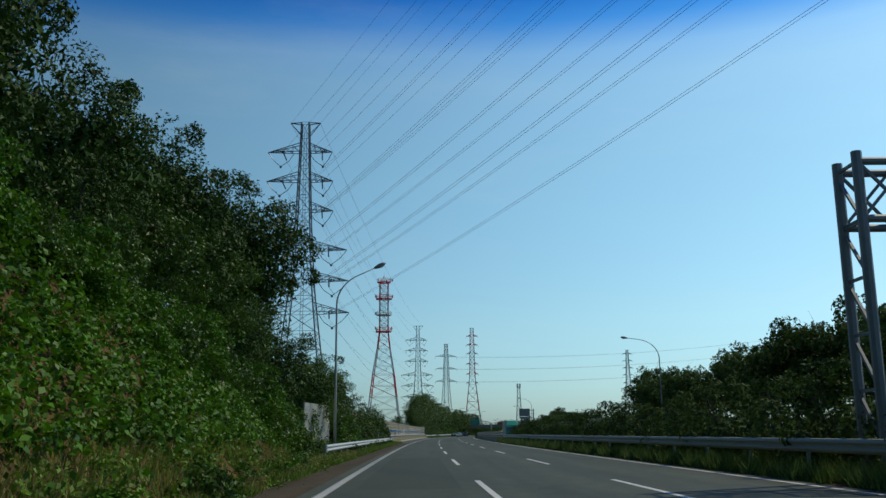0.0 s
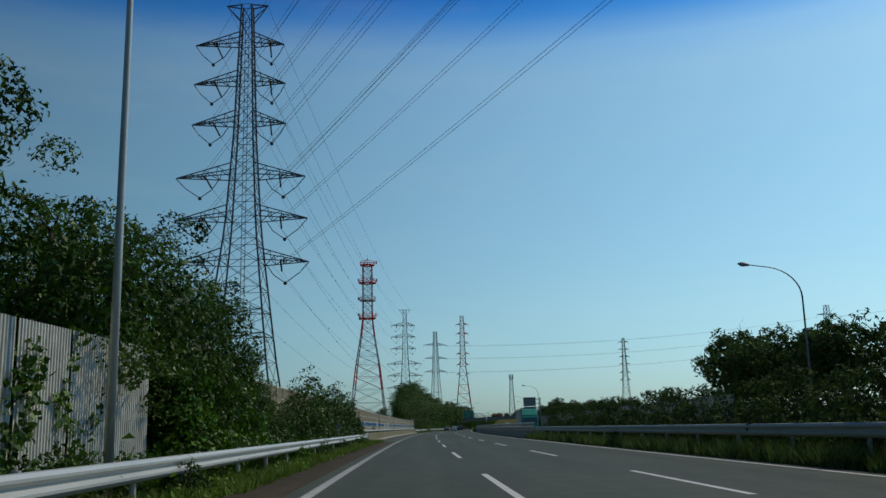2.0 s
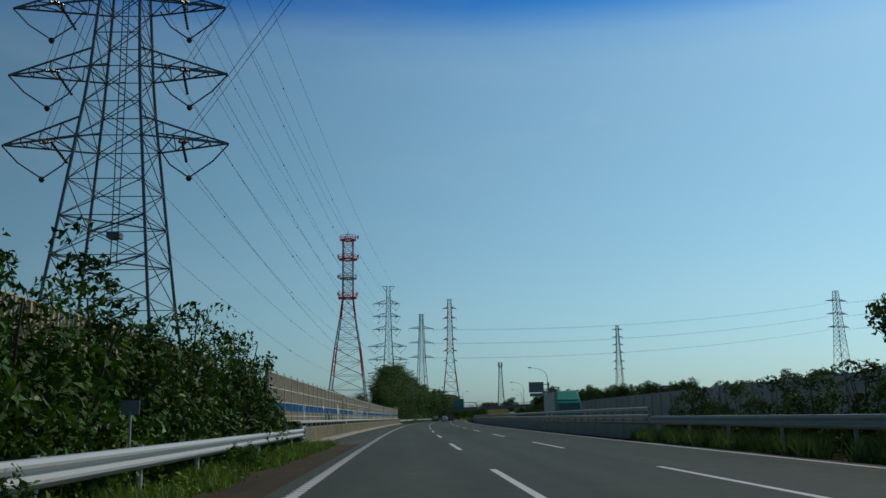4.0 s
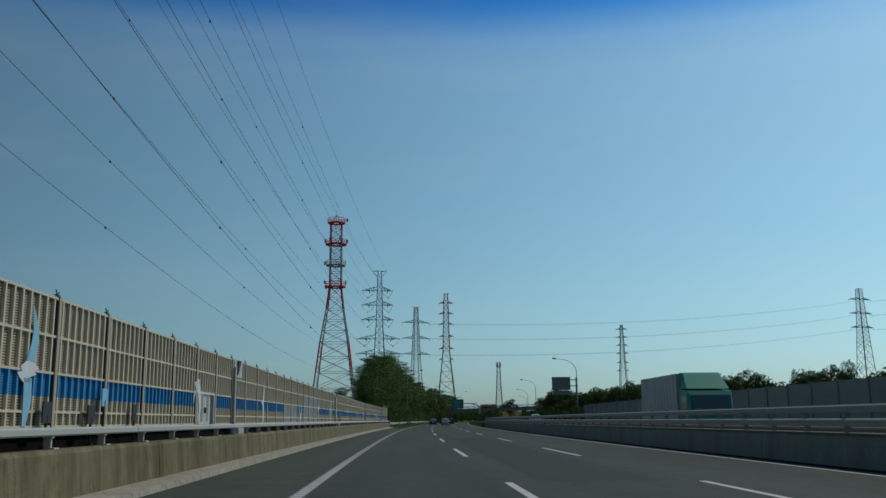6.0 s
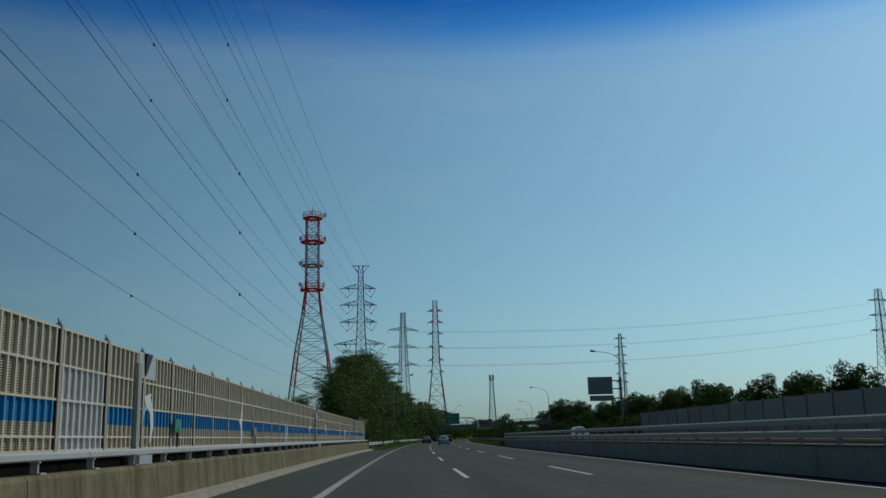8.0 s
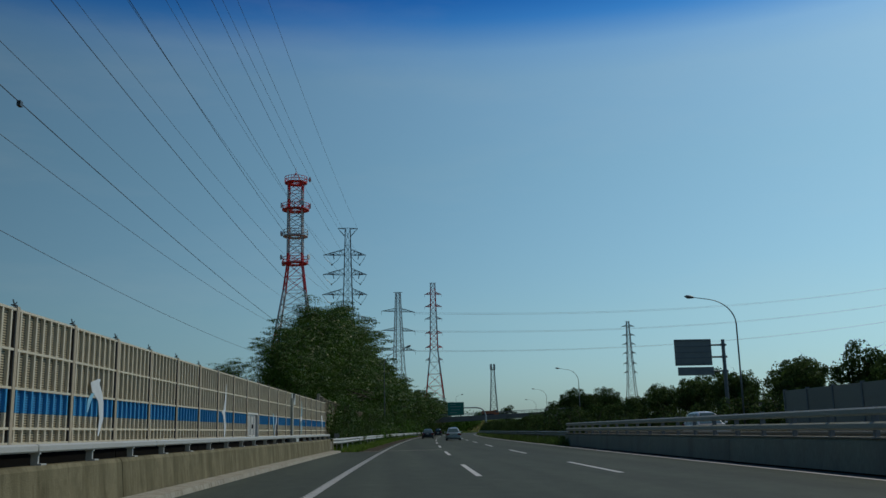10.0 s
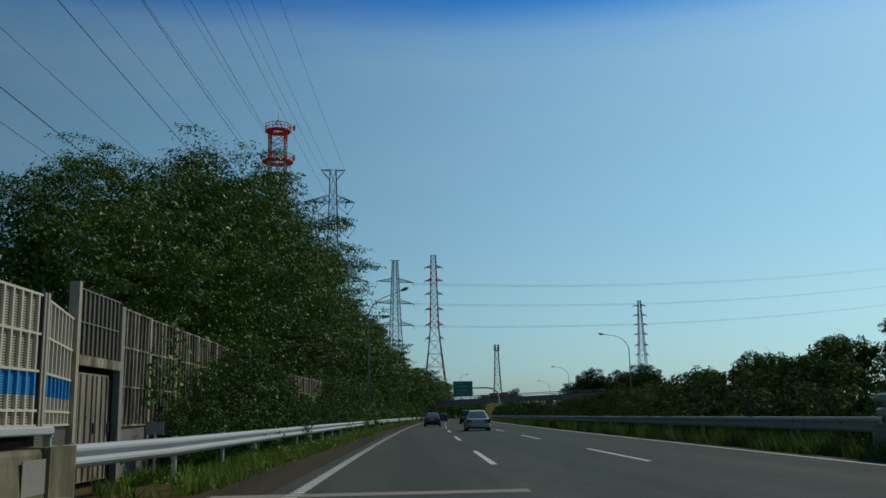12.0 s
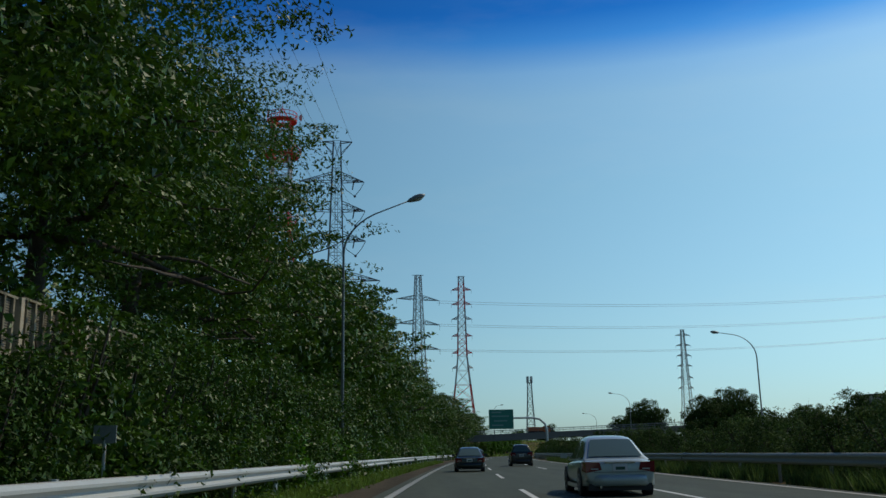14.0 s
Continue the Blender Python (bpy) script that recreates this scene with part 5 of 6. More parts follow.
# broad-leaved weeds among the grass
pts, size = [], []
for i in range(2700):
    first = i % 5 < 2
    y = rg.uniform(6, 131) if first else rg.uniform(278, 410)
    u = -3.35 - rg.uniform(0, 1) ** 1.4 * 2.0
    if i >= 1500:
        y, u = rg.uniform(5, 52), rg.uniform(-4.7, -3.3)
    if noise.noise(Vector((u * 0.9, y * 0.45, 4.0))) < -0.05:
        continue
    m = int(rg.integers(12, 30))
    r = rg.uniform(0.08, 0.24)
    off = rg.normal(size=(m, 3)) * np.array((r, r, r * 0.8))
    pts.append(np.array((xc(y) + u, y, ground_z(u, y) + 0.02)) + np.stack([off[:, 0], off[:, 1], np.abs(off[:, 2])], 1))
    size.append(rg.uniform(0.05, 0.12, m))
pts = np.concatenate(pts)
me = leaves("verge_weeds", pts, np.tile(np.array((0.2, -0.2, 0.8)), (len(pts), 1)), np.concatenate(size), M["leaf_weed"], rg, 0.7)
tagged(part("verge_weeds", me, M["leaf_weed"]), "bright green broad-leaved weeds along the verge", "weeds", kind="stuff")

# far woods on the skyline
pts, size = [], []
for i in range(620):
    y = rg.uniform(520, 1500)
    u = rg.uniform(-260, -14) if i % 2 else rg.uniform(34, 420)
    if i % 5 == 0:
        y, u = rg.uniform(900, 1600), rg.uniform(-500, 600)
    h = rg.uniform(6, 15)
    x = xc(min(y, 900)) + u
    m = 90
    d = rg.normal(size=(m, 3))
    d /= np.linalg.norm(d, axis=1)[:, None]
    pts.append(np.array((x, y, h * 0.5)) + d * np.array((h * 0.62, h * 0.62, h * 0.5)) * rg.uniform(0.7, 1.0, size=(m, 1)))
    size.append(rg.uniform(0.7, 1.5, m))
me = leaves("far_woods", np.concatenate(pts), None, np.concatenate(size), M["leaf_olive"], rg, 0.8, corners=3)
tagged(part("far_woods", me, M["leaf_olive"]), "hazy distant woods along the horizon", "woods", kind="stuff")

# ---- lattice towers ----


def half_at(profile, z):
    return float(np.interp(z, [p[0] for p in profile], [p[1] for p in profile]))


def lattice(parent, profile, levels, leg, brace, mats):
    """Four legs and crossed bracing. mats: a function of height that names the paint."""
    corner = ((-1, -1), (1, -1), (1, 1), (-1, 1))
    for sx, sy in corner:
        run, last = [], None
        for a, b in zip(levels[:-1], levels[1:]):
            key = mats((a + b) / 2)
            if key != last:
                if run:
                    part("leg", Shape().tube(run, leg, 5), M[last], parent)
                ha = half_at(profile, a)
                run, last = [(sx * ha, sy * ha, a)], key
            hb = half_at(profile, b)
            run.append((sx * hb, sy * hb, b))
        part("leg", Shape().tube(run, leg, 5), M[last], parent)
    for a, b in zip(levels[:-1], levels[1:]):
        ha, hb = half_at(profile, a), half_at(profile, b)
        mat = M[mats((a + b) / 2)]
        for i in range(4):
            p, q = corner[i], corner[(i + 1) % 4]
            part("brace", Shape().bar((p[0] * ha, p[1] * ha, a), (q[0] * hb, q[1] * hb, b), brace), mat, parent)
            part("brace", Shape().bar((q[0] * ha, q[1] * ha, a), (p[0] * hb, p[1] * hb, b), brace), mat, parent)
            part("crosspiece", Shape().bar((p[0] * hb, p[1] * hb, b), (q[0] * hb, q[1] * hb, b), brace), mat, parent)


def cross_arm(parent, z, x_tip, depth, half, mat, brace, drop=0.0):
    """A pointed lattice arm from the tower body to the tip."""
    s = Shape()
    sg = 1 if x_tip > 0 else -1
    root = [(sg * half, -half, z), (sg * half, half, z), (sg * half * 0.9, -half * 0.9, z + depth), (sg * half * 0.9, half * 0.9, z + depth)]
    tip = (x_tip, 0, z - drop)
    for p in root:
        s.bar(p, tip, brace * 1.5)
    for k in (0.25, 0.5, 0.75):
        q = [tuple(p[i] * (1 - k) + tip[i] * k for i in range(3)) for p in root]
        s.bar(q[0], q[2], brace).bar(q[1], q[3], brace).bar(q[0], q[1], brace)
        j = [tuple(p[i] * (1.25 - k) + tip[i] * (k - 0.25) for i in range(3)) for p in root]
        s.bar(j[0], q[2], brace).bar(j[1], q[3], brace)
    part("cross_arm", s, M[mat], parent)


def string(parent, p, q, r=0.13, n=9):
    """An insulator string: discs on a rod."""
    s = Shape()
    p, q = Vector(p), Vector(q)
    pts, radii = [], []
    for i in range(n * 2 + 1):
        pts.append(p.lerp(q, i / (n * 2)))
        radii.append(r if i % 2 else r * 0.45)
    s.tube(pts, radii, 6)
    part("insulator", s, M["insulator"], parent)


ARMS = [(48.3, -6.3, 4.6), (43.2, -6.4, 4.8), (38.0, -6.5, 4.9), (31.3, -8.2, 7.3), (26.1, -8.2, 7.6), (20.8, -8.3, 7.8)]


def make_pylon(name, label, peak=53.5):
    t = thing(name, label, "pylon", "power pylons")
    prof = [(0, 4.9), (8, 3.65), (14.7, 2.9), (24.9, 1.8), (36.4, 1.15), (peak, 0.62)]
    levels = [0, 5, 9.2, 12.2, 15.0, 17.6, 20.8, 23.4, 26.1, 28.7, 31.3, 33.6, 35.8, 38.0, 40.6, 43.2, 45.7, 48.3, 51, peak]
    lattice(t, prof, levels, 0.12, 0.04, lambda z: "tower_dark")
    s = Shape()
    for dx in (-0.22, 0.22):
        s.bar((dx, 0, 12), (dx, 0, 52), 0.045)
    for z in np.arange(12, 52, 0.9):
        s.bar((-0.22, 0, z), (0.22, 0, z), 0.03)
    part("ladder", s, M["tower_dark"], t)
    s = Shape()
    for z in (12.2, 15.0):
        h = half_at(prof, z)
        s.bar((-h, -h, z), (h, h, z), 0.07).bar((h, -h, z), (-h, h, z), 0.07)
    s.box(-0.45, 0.45, -0.45, 0.45, 13.9, 14.3)
    part("platform", s, M["tower_dark"], t)
    for sg in (-1, 1):
        s = Shape()
        for y in (-0.6, 0.6):
            s.bar((sg * 0.6, y, peak - 0.1), (sg * 2.55, 0, peak), 0.09).bar((sg * 0.6, y, peak - 2.3), (sg * 2.55, 0, peak), 0.07)
        part("earth_wire_arm", s, M["tower_dark"], t)
    for z, left, right in ARMS:
        for tip in (left, right):
            h = half_at(prof, z)
            cross_arm(t, z, tip, 1.5, h, "tower_dark", 0.05)
            sg = 1 if tip > 0 else -1
            root = sg * (abs(tip) * 0.5 + 0.6)
            string(t, (root, 0.2, z + 0.35), (root + 0.3, -2.0, z - 0.45))
            string(t, (root, -0.1, z + 0.1), (root - 0.25 * sg, 2.3, z - 0.7))
            string(t, (root + 0.35 * sg, 0.2, z + 0.35), (root + 0.35 * sg + 0.3, -2.0, z - 0.45))
            # jumper loop hung from the tip
            low = (sg * (abs(tip) * 0.62 + 0.2), 0, z - 2.5)
            s = Shape()
            s.tube([(tip, 0, z - 0.05), ((tip * 0.6 + low[0] * 0.4), 0, z - 1.3), low], 0.055, 5)
            s.tube([low, (low[0] - sg * 1.4, 0, z - 1.5), (low[0] - sg * 2.2, 0, z - 0.3)], 0.055, 5)
            part("jumper", s, M["insulator"], t)
            part("jumper_weight", Shape().tube([(low[0], 0, low[2] - 0.25), (low[0], 0, low[2] - 0.05), (low[0], 0, low[2] + 0.15)], [0.12, 0.24, 0.12], 8), M["insulator"], t)
    return t


PA, PB = Vector((-20.7, 153.2, 0)), Vector((-9.5, 451.8, -2.1))
pylon_a = make_pylon("power_pylon", "tall grey lattice power pylon with six cross arms")
pylon_a.matrix_basis = pose(*PA, 0, 0, 0)
pylon_b = make_pylon("power_pylon", "distant grey lattice power pylon with six cross arms", 55.4)
pylon_b.matrix_basis = pose(*PB, 0, 0, 4)


def wire(p, q, sag, r, label, n=18, mat="wire"):
    pts = []
    p, q = Vector(p), Vector(q)
    for i in range(n + 1):
        k = i / n
        c = p.lerp(q, k)
        c.z -= sag * 4 * k * (1 - k)
        pts.append(c)
    s = Shape()
    s.tube(pts, r, 5)
    return tagged(part("power_line", s, M[mat]), label, "power line", "power lines")


BACK = Vector((116.0, -100.0, 0))
for z, left, right in ARMS:
    for tip in (left, right):
        sg = 1 if tip > 0 else -1
        root = sg * (abs(tip) * 0.5 + 0.6)
        for dx in (0.0, 0.42):
            a = PA + Vector((root + 0.3 + dx * sg, -2.0, z - 0.45))
            b = BACK + Vector((root * 1.0 + dx * sg, 2, z + 50))
            if dx == 0.0 or z < 40:
                wire(a, b, 6.0, 0.017, "dark twin power cable sagging over the motorway", 26)
        a = PA + Vector((root - 0.25 * sg, 2.3, z - 0.7))
        b = PB + Vector((root, -2.0, z - 0.45))
        wire(a, b, 7.0, 0.019, "dark power cable sagging between two pylons", 26)
        clamp = thing("cable_spacer", "small dark spacer clamp on a power cable", "spacer", "cable spacers", tuple(a.lerp(b, 0.33) - Vector((0, 0, 7.0 * 4 * 0.33 * 0.67))))
        part("clamp", Shape().box(-0.07, 0.07, -0.12, 0.12, -0.14, 0.06), M["insulator"], clamp)
        clamp = thing("cable_spacer", "small dark spacer clamp on a power cable", "spacer", "cable spacers", tuple(a.lerp(b, 0.16) - Vector((0, 0, 7.0 * 4 * 0.16 * 0.84))))
        part("clamp", Shape().box(-0.06, 0.06, -0.1, 0.1, -0.11, 0.05), M["insulator"], clamp)
for sg in (-2.5, 2.5):
    wire(PA + Vector((sg, 0, 53.5)), BACK + Vector((sg, 0, 104)), 4.0, 0.016, "thin earth wire above the power cables", 22)
    wire(PA + Vector((sg, 0, 53.5)), PB + Vector((sg, 0, 55.4)), 5.0, 0.022, "thin earth wire above the power cables", 22)


# red and white radio mast
def bands(*edges):
    def paint(z):
        for top, key in edges:
            if z < top:
                return key
        return edges[-1][1]
    return paint


mast = thing("radio_tower", "red and white lattice radio tower with round antenna platforms", "radio tower", at=(-31.7, 537, 0))
prof = [(0, 10.4), (15, 8.3), (35, 6.0), (50, 3.65), (60, 2.5), (89, 2.4)]
lattice(mast, prof, [0, 7.5, 15, 22, 28.5, 35, 40, 45, 50, 55, 60, 63.3, 66.6, 70, 73.2, 76.4, 79.5, 82.8, 86, 89.4], 0.34, 0.11,
        bands((22, "tower_white"), (35, "tower_red"), (48, "tower_white"), (62, "tower_red"), (78, "tower_white"), (82, "tower_red"), (86, "tower_white"), (95, "tower_red")))
for z, r, key in ((60.1, 4.5, "tower_red"), (69.9, 4.4, "tower_white"), (79.5, 4.8, "tower_red"), (89.4, 4.0, "tower_red")):
    s = Shape()
    n = 20
    rings = [[(math.cos(2 * math.pi * k / n) * rr, math.sin(2 * math.pi * k / n) * rr, zz) for k in range(n)] for rr, zz in ((r, z - 0.35), (r, z), (r * 0.4, z), (r * 0.4, z - 0.35))]
    s.quad_strip(rings + [rings[0]], caps=False)
    deck = part("platform", s, M[key], mast)
    s = Shape()
    for k in range(n):
        a, b = 2 * math.pi * k / n, 2 * math.pi * (k + 1) / n
        s.bar((math.cos(a) * r, math.sin(a) * r, z), (math.cos(a) * r, math.sin(a) * r, z + 1.9), 0.08)
        for zz in (0.9, 1.9):
            s.bar((math.cos(a) * r, math.sin(a) * r, z + zz), (math.cos(b) * r, math.sin(b) * r, z + zz), 0.11)
    part("railing", s, M[key], deck)
for z, a in ((62, -20), (62, 200), (71, 170), (81, 10), (81, 185), (81, -60), (91, 20), (60.5, 150)):
    c, sn = math.cos(radians(a)), math.sin(radians(a))
    s = Shape()
    rings = []
    for k, rr in ((4.6, 0.35), (5.0, 0.95), (5.25, 1.0), (5.3, 0.9)):
        rings.append([(c * k - sn * rr * math.cos(2 * math.pi * j / 12), sn * k + c * rr * math.cos(2 * math.pi * j / 12), z + rr * math.sin(2 * math.pi * j / 12)) for j in range(12)])
    s.quad_strip(rings)
    part("dish_antenna", s, M["tower_white"], mast, "pale round dish antenna")
part("tip", Shape().bar((0, 0, 89), (0, 0, 95.2), 0.16, 0.05).bar((-2, -2, 89.5), (0, 0, 93.2), 0.09).bar((2, 2, 89.5), (0, 0, 93.2), 0.09).bar((2, -2, 89.5), (0, 0, 93.2), 0.09).bar((-2, 2, 89.5), (0, 0, 93.2), 0.09), M["tower_red"], mast)


def far_pylon(name, label, at, top, prof, arm_levels, reach, mats, turn=0.0, leg=0.19, brace=0.075, thick=0.12):
    t = thing(name, label, "pylon", "power pylons", at, turn)
    levels = list(np.linspace(0, top * 0.55, 8)) + list(np.linspace(top * 0.55, top, 13))[1:]
    lattice(t, prof, levels, leg, brace, mats)
    for z in arm_levels:
        for sg in (-1, 1):
            cross_arm(t, z, sg * reach, 1.4, half_at(prof, z), mats(z), thick * 0.6)
            string(t, (sg * reach, 0, z), (sg * reach, 0, z - 1.6), 0.08, 4)
    part("peak", Shape().bar((-2, 0, top), (2, 0, top + 0.2), 0.12), M[mats(top)], t)
    return t


grey = lambda z: "steel_grey"
far_pylon("power_pylon", "slim grey lattice power pylon far along the road", (4.9, 595.5, -1), 59, [(0, 3.9), (30, 1.8), (45, 1.3), (59, 0.8)], (51, 43, 35), 7.4, grey, 20, 0.15, 0.06, 0.11)
far_pylon("power_pylon", "distant red and white banded lattice power pylon", (26.2, 730, -1), 84.5, [(0, 9.4), (16, 5.4), (45, 2.2), (84, 1.2)], (78, 71, 64, 56, 48, 41), 4.8,
          bands((20, "tower_white"), (33, "tower_red"), (45, "tower_white"), (57, "tower_red"), (70, "tower_white"), (80, "tower_red"), (90, "tower_white")), 0, 0.27, 0.10, 0.14)
far_pylon("power_pylon", "distant slim grey lattice power pylon on the skyline", (188.5, 922, -1), 83, [(0, 6.6), (30, 3.0), (60, 1.7), (83, 0.9)], (79, 72, 65, 58, 50, 43), 5.2, grey, 0, 0.24, 0.09, 0.16)
far_pylon("power_pylon", "distant grey lattice power pylon with wide cross arms", (290.5, 700, -1), 83, [(0, 8.0), (30, 3.8), (60, 2.2), (83, 1.3)], (76, 67, 58), 9.5, grey, 20, 0.22, 0.085, 0.16)
for z1, z3, z4 in ((49.6, 73.5, 80), (42.0, 64.5, 71), (33.8, 55.5, 62)):
    for dy in (-2.2, 2.2):
        wire((11.0, 598 + dy, z1), (284.5, 700 + dy, z3), 5.0, 0.042, "thin grey power cable across the sky", 24, "wire_far")
        wire((296.5, 700 + dy, z3), (430, 460 + dy, z4), 3.0, 0.042, "thin grey power cable across the sky", 16, "wire_far")
ant = thing("antenna_mast", "slim grey lattice antenna mast with panel antennas", "antenna mast", at=(72.6, 851, 0))
lattice(ant, [(0, 3.2), (30, 1.55), (43, 1.1)], list(np.linspace(0, 43, 11)), 0.2, 0.09, grey)
part("top_frame", Shape().box(-1.5, 1.5, -1.5, 1.5, 41.5, 41.9), M["steel_grey"], ant)
for a in range(6):
    c, sn = math.cos(a * math.pi / 3) * 1.6, math.sin(a * math.pi / 3) * 1.6
    part("panel_antenna", Shape().box(c - 0.25, c + 0.25, sn - 0.25, sn + 0.25, 41.9, 45.6), M["tower_white" if a % 2 else "steel_grey"], ant)


# ---- street lamps ----
def street_lamp(at, turn, height, reach, label, metal="galv", r=0.10, bow=78):
    """A tapered pole that curves over into an arm with a cobra-head lantern; the arm points along local +x."""
    t = thing("street_lamp", label, "street lamp", "street lamps", at, turn)
    part("base_plate", Shape().box(-0.24, 0.24, -0.24, 0.24, -0.06, 0.04), M[metal], t)
    bend = height * 0.80
    pts = [(0, 0, 0), (0, 0, bend * 0.5), (0, 0, bend)]
    radii = [r, r * 0.85, r * 0.68]
    for k in range(1, 9):
        a = k / 8 * radians(bow)
        pts.append((reach * 0.61 * (1 - math.cos(a)) / (1 - math.cos(radians(bow))), 0, bend + (height - bend) * (0.92 if bow > 70 else 0.82) * math.sin(a) / math.sin(radians(bow))))
        radii.append(r * (0.66 - 0.035 * k))
    pts.append((reach, 0, height))
    radii.append(r * 0.36)
    s = Shape().tube(pts, radii, 10)
    s.smooth = True
    part("pole", s, M[metal], t)
    d = Vector((pts[-1][0] - pts[-2][0], 0, pts[-1][2] - pts[-2][2])).normalized()
    up = Vector((-d.z, 0, d.x))
    c = Vector((reach, 0, height))
    rings = []
    for k, w, h in ((0, 0.05, 0.05), (0.12, 0.11, 0.10), (0.4, 0.19, 0.15), (0.65, 0.18, 0.13), (0.84, 0.07, 0.04)):
        o = c + d * k
        rings.append([tuple(o + up * h * math.sin(2 * math.pi * j / 10) + Vector((0, 1, 0)) * w * math.cos(2 * math.pi * j / 10)) for j in range(10)])
    s = Shape().quad_strip(rings)
    s.smooth = True
    head = part("lantern", s, M["dark" if metal == "dark" else "sign_back"], t)
    rings = []
    for k, w, h in ((0.34, 0.10, 0.02), (0.45, 0.145, 0.1), (0.6, 0.13, 0.09), (0.74, 0.06, 0.02)):
        o = c + d * k - up * 0.07
        rings.append([tuple(o + up * min(0, h * math.sin(2 * math.pi * j / 10)) + Vector((0, 1, 0)) * w * math.cos(2 * math.pi * j / 10)) for j in range(10)])
    part("lens", Shape().quad_strip(rings), M["lens"], head, "pale street lamp lens")
    return t


LAMP = "tall curved grey steel street lamp with a cobra-head lantern"
street_lamp((xc(63.5) - 5.25, 63.5, 0), 0, 11.85, 2.4, LAMP, "galv", 0.09, 66)
street_lamp((xc(344.0) - 5.1, 344.0, 0), 0, 12.3, 2.9, LAMP, "steel_grey", 0.08, 66)
street_lamp((25.4, 559.6, 5.4), 0, 8.6, 1.9, "street lamp standing on the overpass parapet", "steel_grey", 0.08)
for x, y, h in ((27.2, 109.5, 11.8), (30.4, 295.8, 11.8), (36.4, 391, 12.1), (47.4, 491, 12.6), (60, 590, 12.6)):
    street_lamp((x, y, 0), 180, h, 3.5, "tall curved grey street lamp beyond the oncoming lanes", "steel_grey", 0.09)

# ---- signs ----
sg = thing("direction_sign", "grey back of a large cantilever road sign on a steel post", "road sign", at=(31.6, 302.5, 0))
part("post", Shape().tube([(0, 0, -0.1), (0, 0, 4.5), (0, 0, 8.8)], [0.2, 0.18, 0.16], 12), M["steel_grey"], sg)
part("panel", Shape().box(-4.6, -1.15, -0.06, 0.02, 6.45, 8.85), M["sign_back"], sg)
rib = Shape()
for k in range(5):
    rib.box(-4.55, -1.2, -0.11, -0.06, 6.6 + k * 0.52, 6.66 + k * 0.52)
part("stiffener", rib, M["steel_grey"], sg)
part("sub_panel", Shape().box(-4.4, -1.05, -0.06, 0.02, 5.55, 6.3), M["sign_back"], sg)
for z in (8.3, 7.2, 5.9):
    part("arm", Shape().bar((0.3, 0, z), (-1.4, 0, z), 0.09, n=8), M["steel_grey"], sg)
    part("flange", Shape().tube([(0, 0, z - 0.1), (0, 0, z + 0.1)], 0.25, 10), M["steel_grey"], sg)

gs = thing("gantry_sign", "green motorway direction sign on a curved steel arm", "road sign", at=(26.4, 465, 0))
part("arm", Shape().tube([(0, 0, 0), (0, 0, 4.7), (-0.3, 0, 5.9), (-1.2, 0, 6.7), (-2.5, 0, 6.95), (-7, 0, 6.95)], [0.25, 0.22, 0.2, 0.18, 0.17, 0.15], 10), M["galv"], gs)
board = part("board", Shape().box(-10.1, -5.8, -0.16, -0.04, 5.1, 8.45), M["sign_green"], gs, "green sign board")
for z, x0, x1 in ((7.95, -9.6, -7.9), (7.3, -9.6, -6.6), (6.5, -9.2, -6.9), (5.75, -9.6, -7.6)):
    part("lettering_bar", Shape().box(x0, x1, -0.18, -0.16, z - 0.11, z + 0.11), M["sign_pale"], board)

# median gantry near the start
ga = thing("road_gantry", "grey steel truss gantry standing in the median", "gantry", at=(12.55, 27.0, 0))
for dy in (-0.55, 0.55):
    part("upright", Shape().bar((0, dy, -0.2), (0, dy, 7.95), 0.13, n=8), M["steel_grey"], ga)
s = Shape()
for k in range(5):
    z = 0.8 + k * 1.35
    s.bar((0, -0.55, z), (0, 0.55, z + 1.3), 0.05).bar((0, 0.55, z), (0, -0.55, z), 0.05)
part("upright_bracing", s, M["steel_grey"], ga)
for dy in (-0.55, 0.55):
    for z in (6.25, 7.7):
        part("chord", Shape().bar((0.0, dy, z), (15.5, dy, z), 0.10, n=8), M["steel_grey"], ga)
s = Shape()
for k in range(12):
    x = k * 1.3
    for dy in (-0.55, 0.55):
        s.bar((x, dy, 6.25), (x + 1.3, dy, 7.7), 0.05).bar((x + 1.3, dy, 6.25), (x, dy, 7.7), 0.05).bar((x, dy, 6.25), (x, dy, 7.7), 0.05)
    s.bar((x, -0.55, 7.7), (x, 0.55, 7.7), 0.05).bar((x, -0.55, 6.25), (x, 0.55, 6.25), 0.05)
part("truss_bracing", s, M["steel_grey"], ga)
for dy in (-0.55, 0.55):
    part("upright", Shape().bar((15.4, dy, -0.2), (15.4, dy, 7.95), 0.13, n=8), M["steel_grey"], ga)
part("stay", Shape().bar((0.1, 0, 1.9), (1.6, 0, -0.1), 0.06, n=6), M["galv"], ga)

# small roadside plates on thin posts
for y, u, z in ((106.0, -4.9, 1.35), (280.2, -5.0, 0.95), (317.2, -5.0, 1.35)):
    t = thing("marker_post", "small plate on a thin white roadside post", "marker post", "marker posts", (xc(y) + u, y, -0.05))
    part("post", Shape().tube([(0, 0, 0), (0, 0, z)], 0.025, 8), M["rail_white"], t)
    part("plate", Shape().box(-0.16, 0.16, -0.02, 0.0, z - 0.05, z + 0.2), M["sign_back"], t)

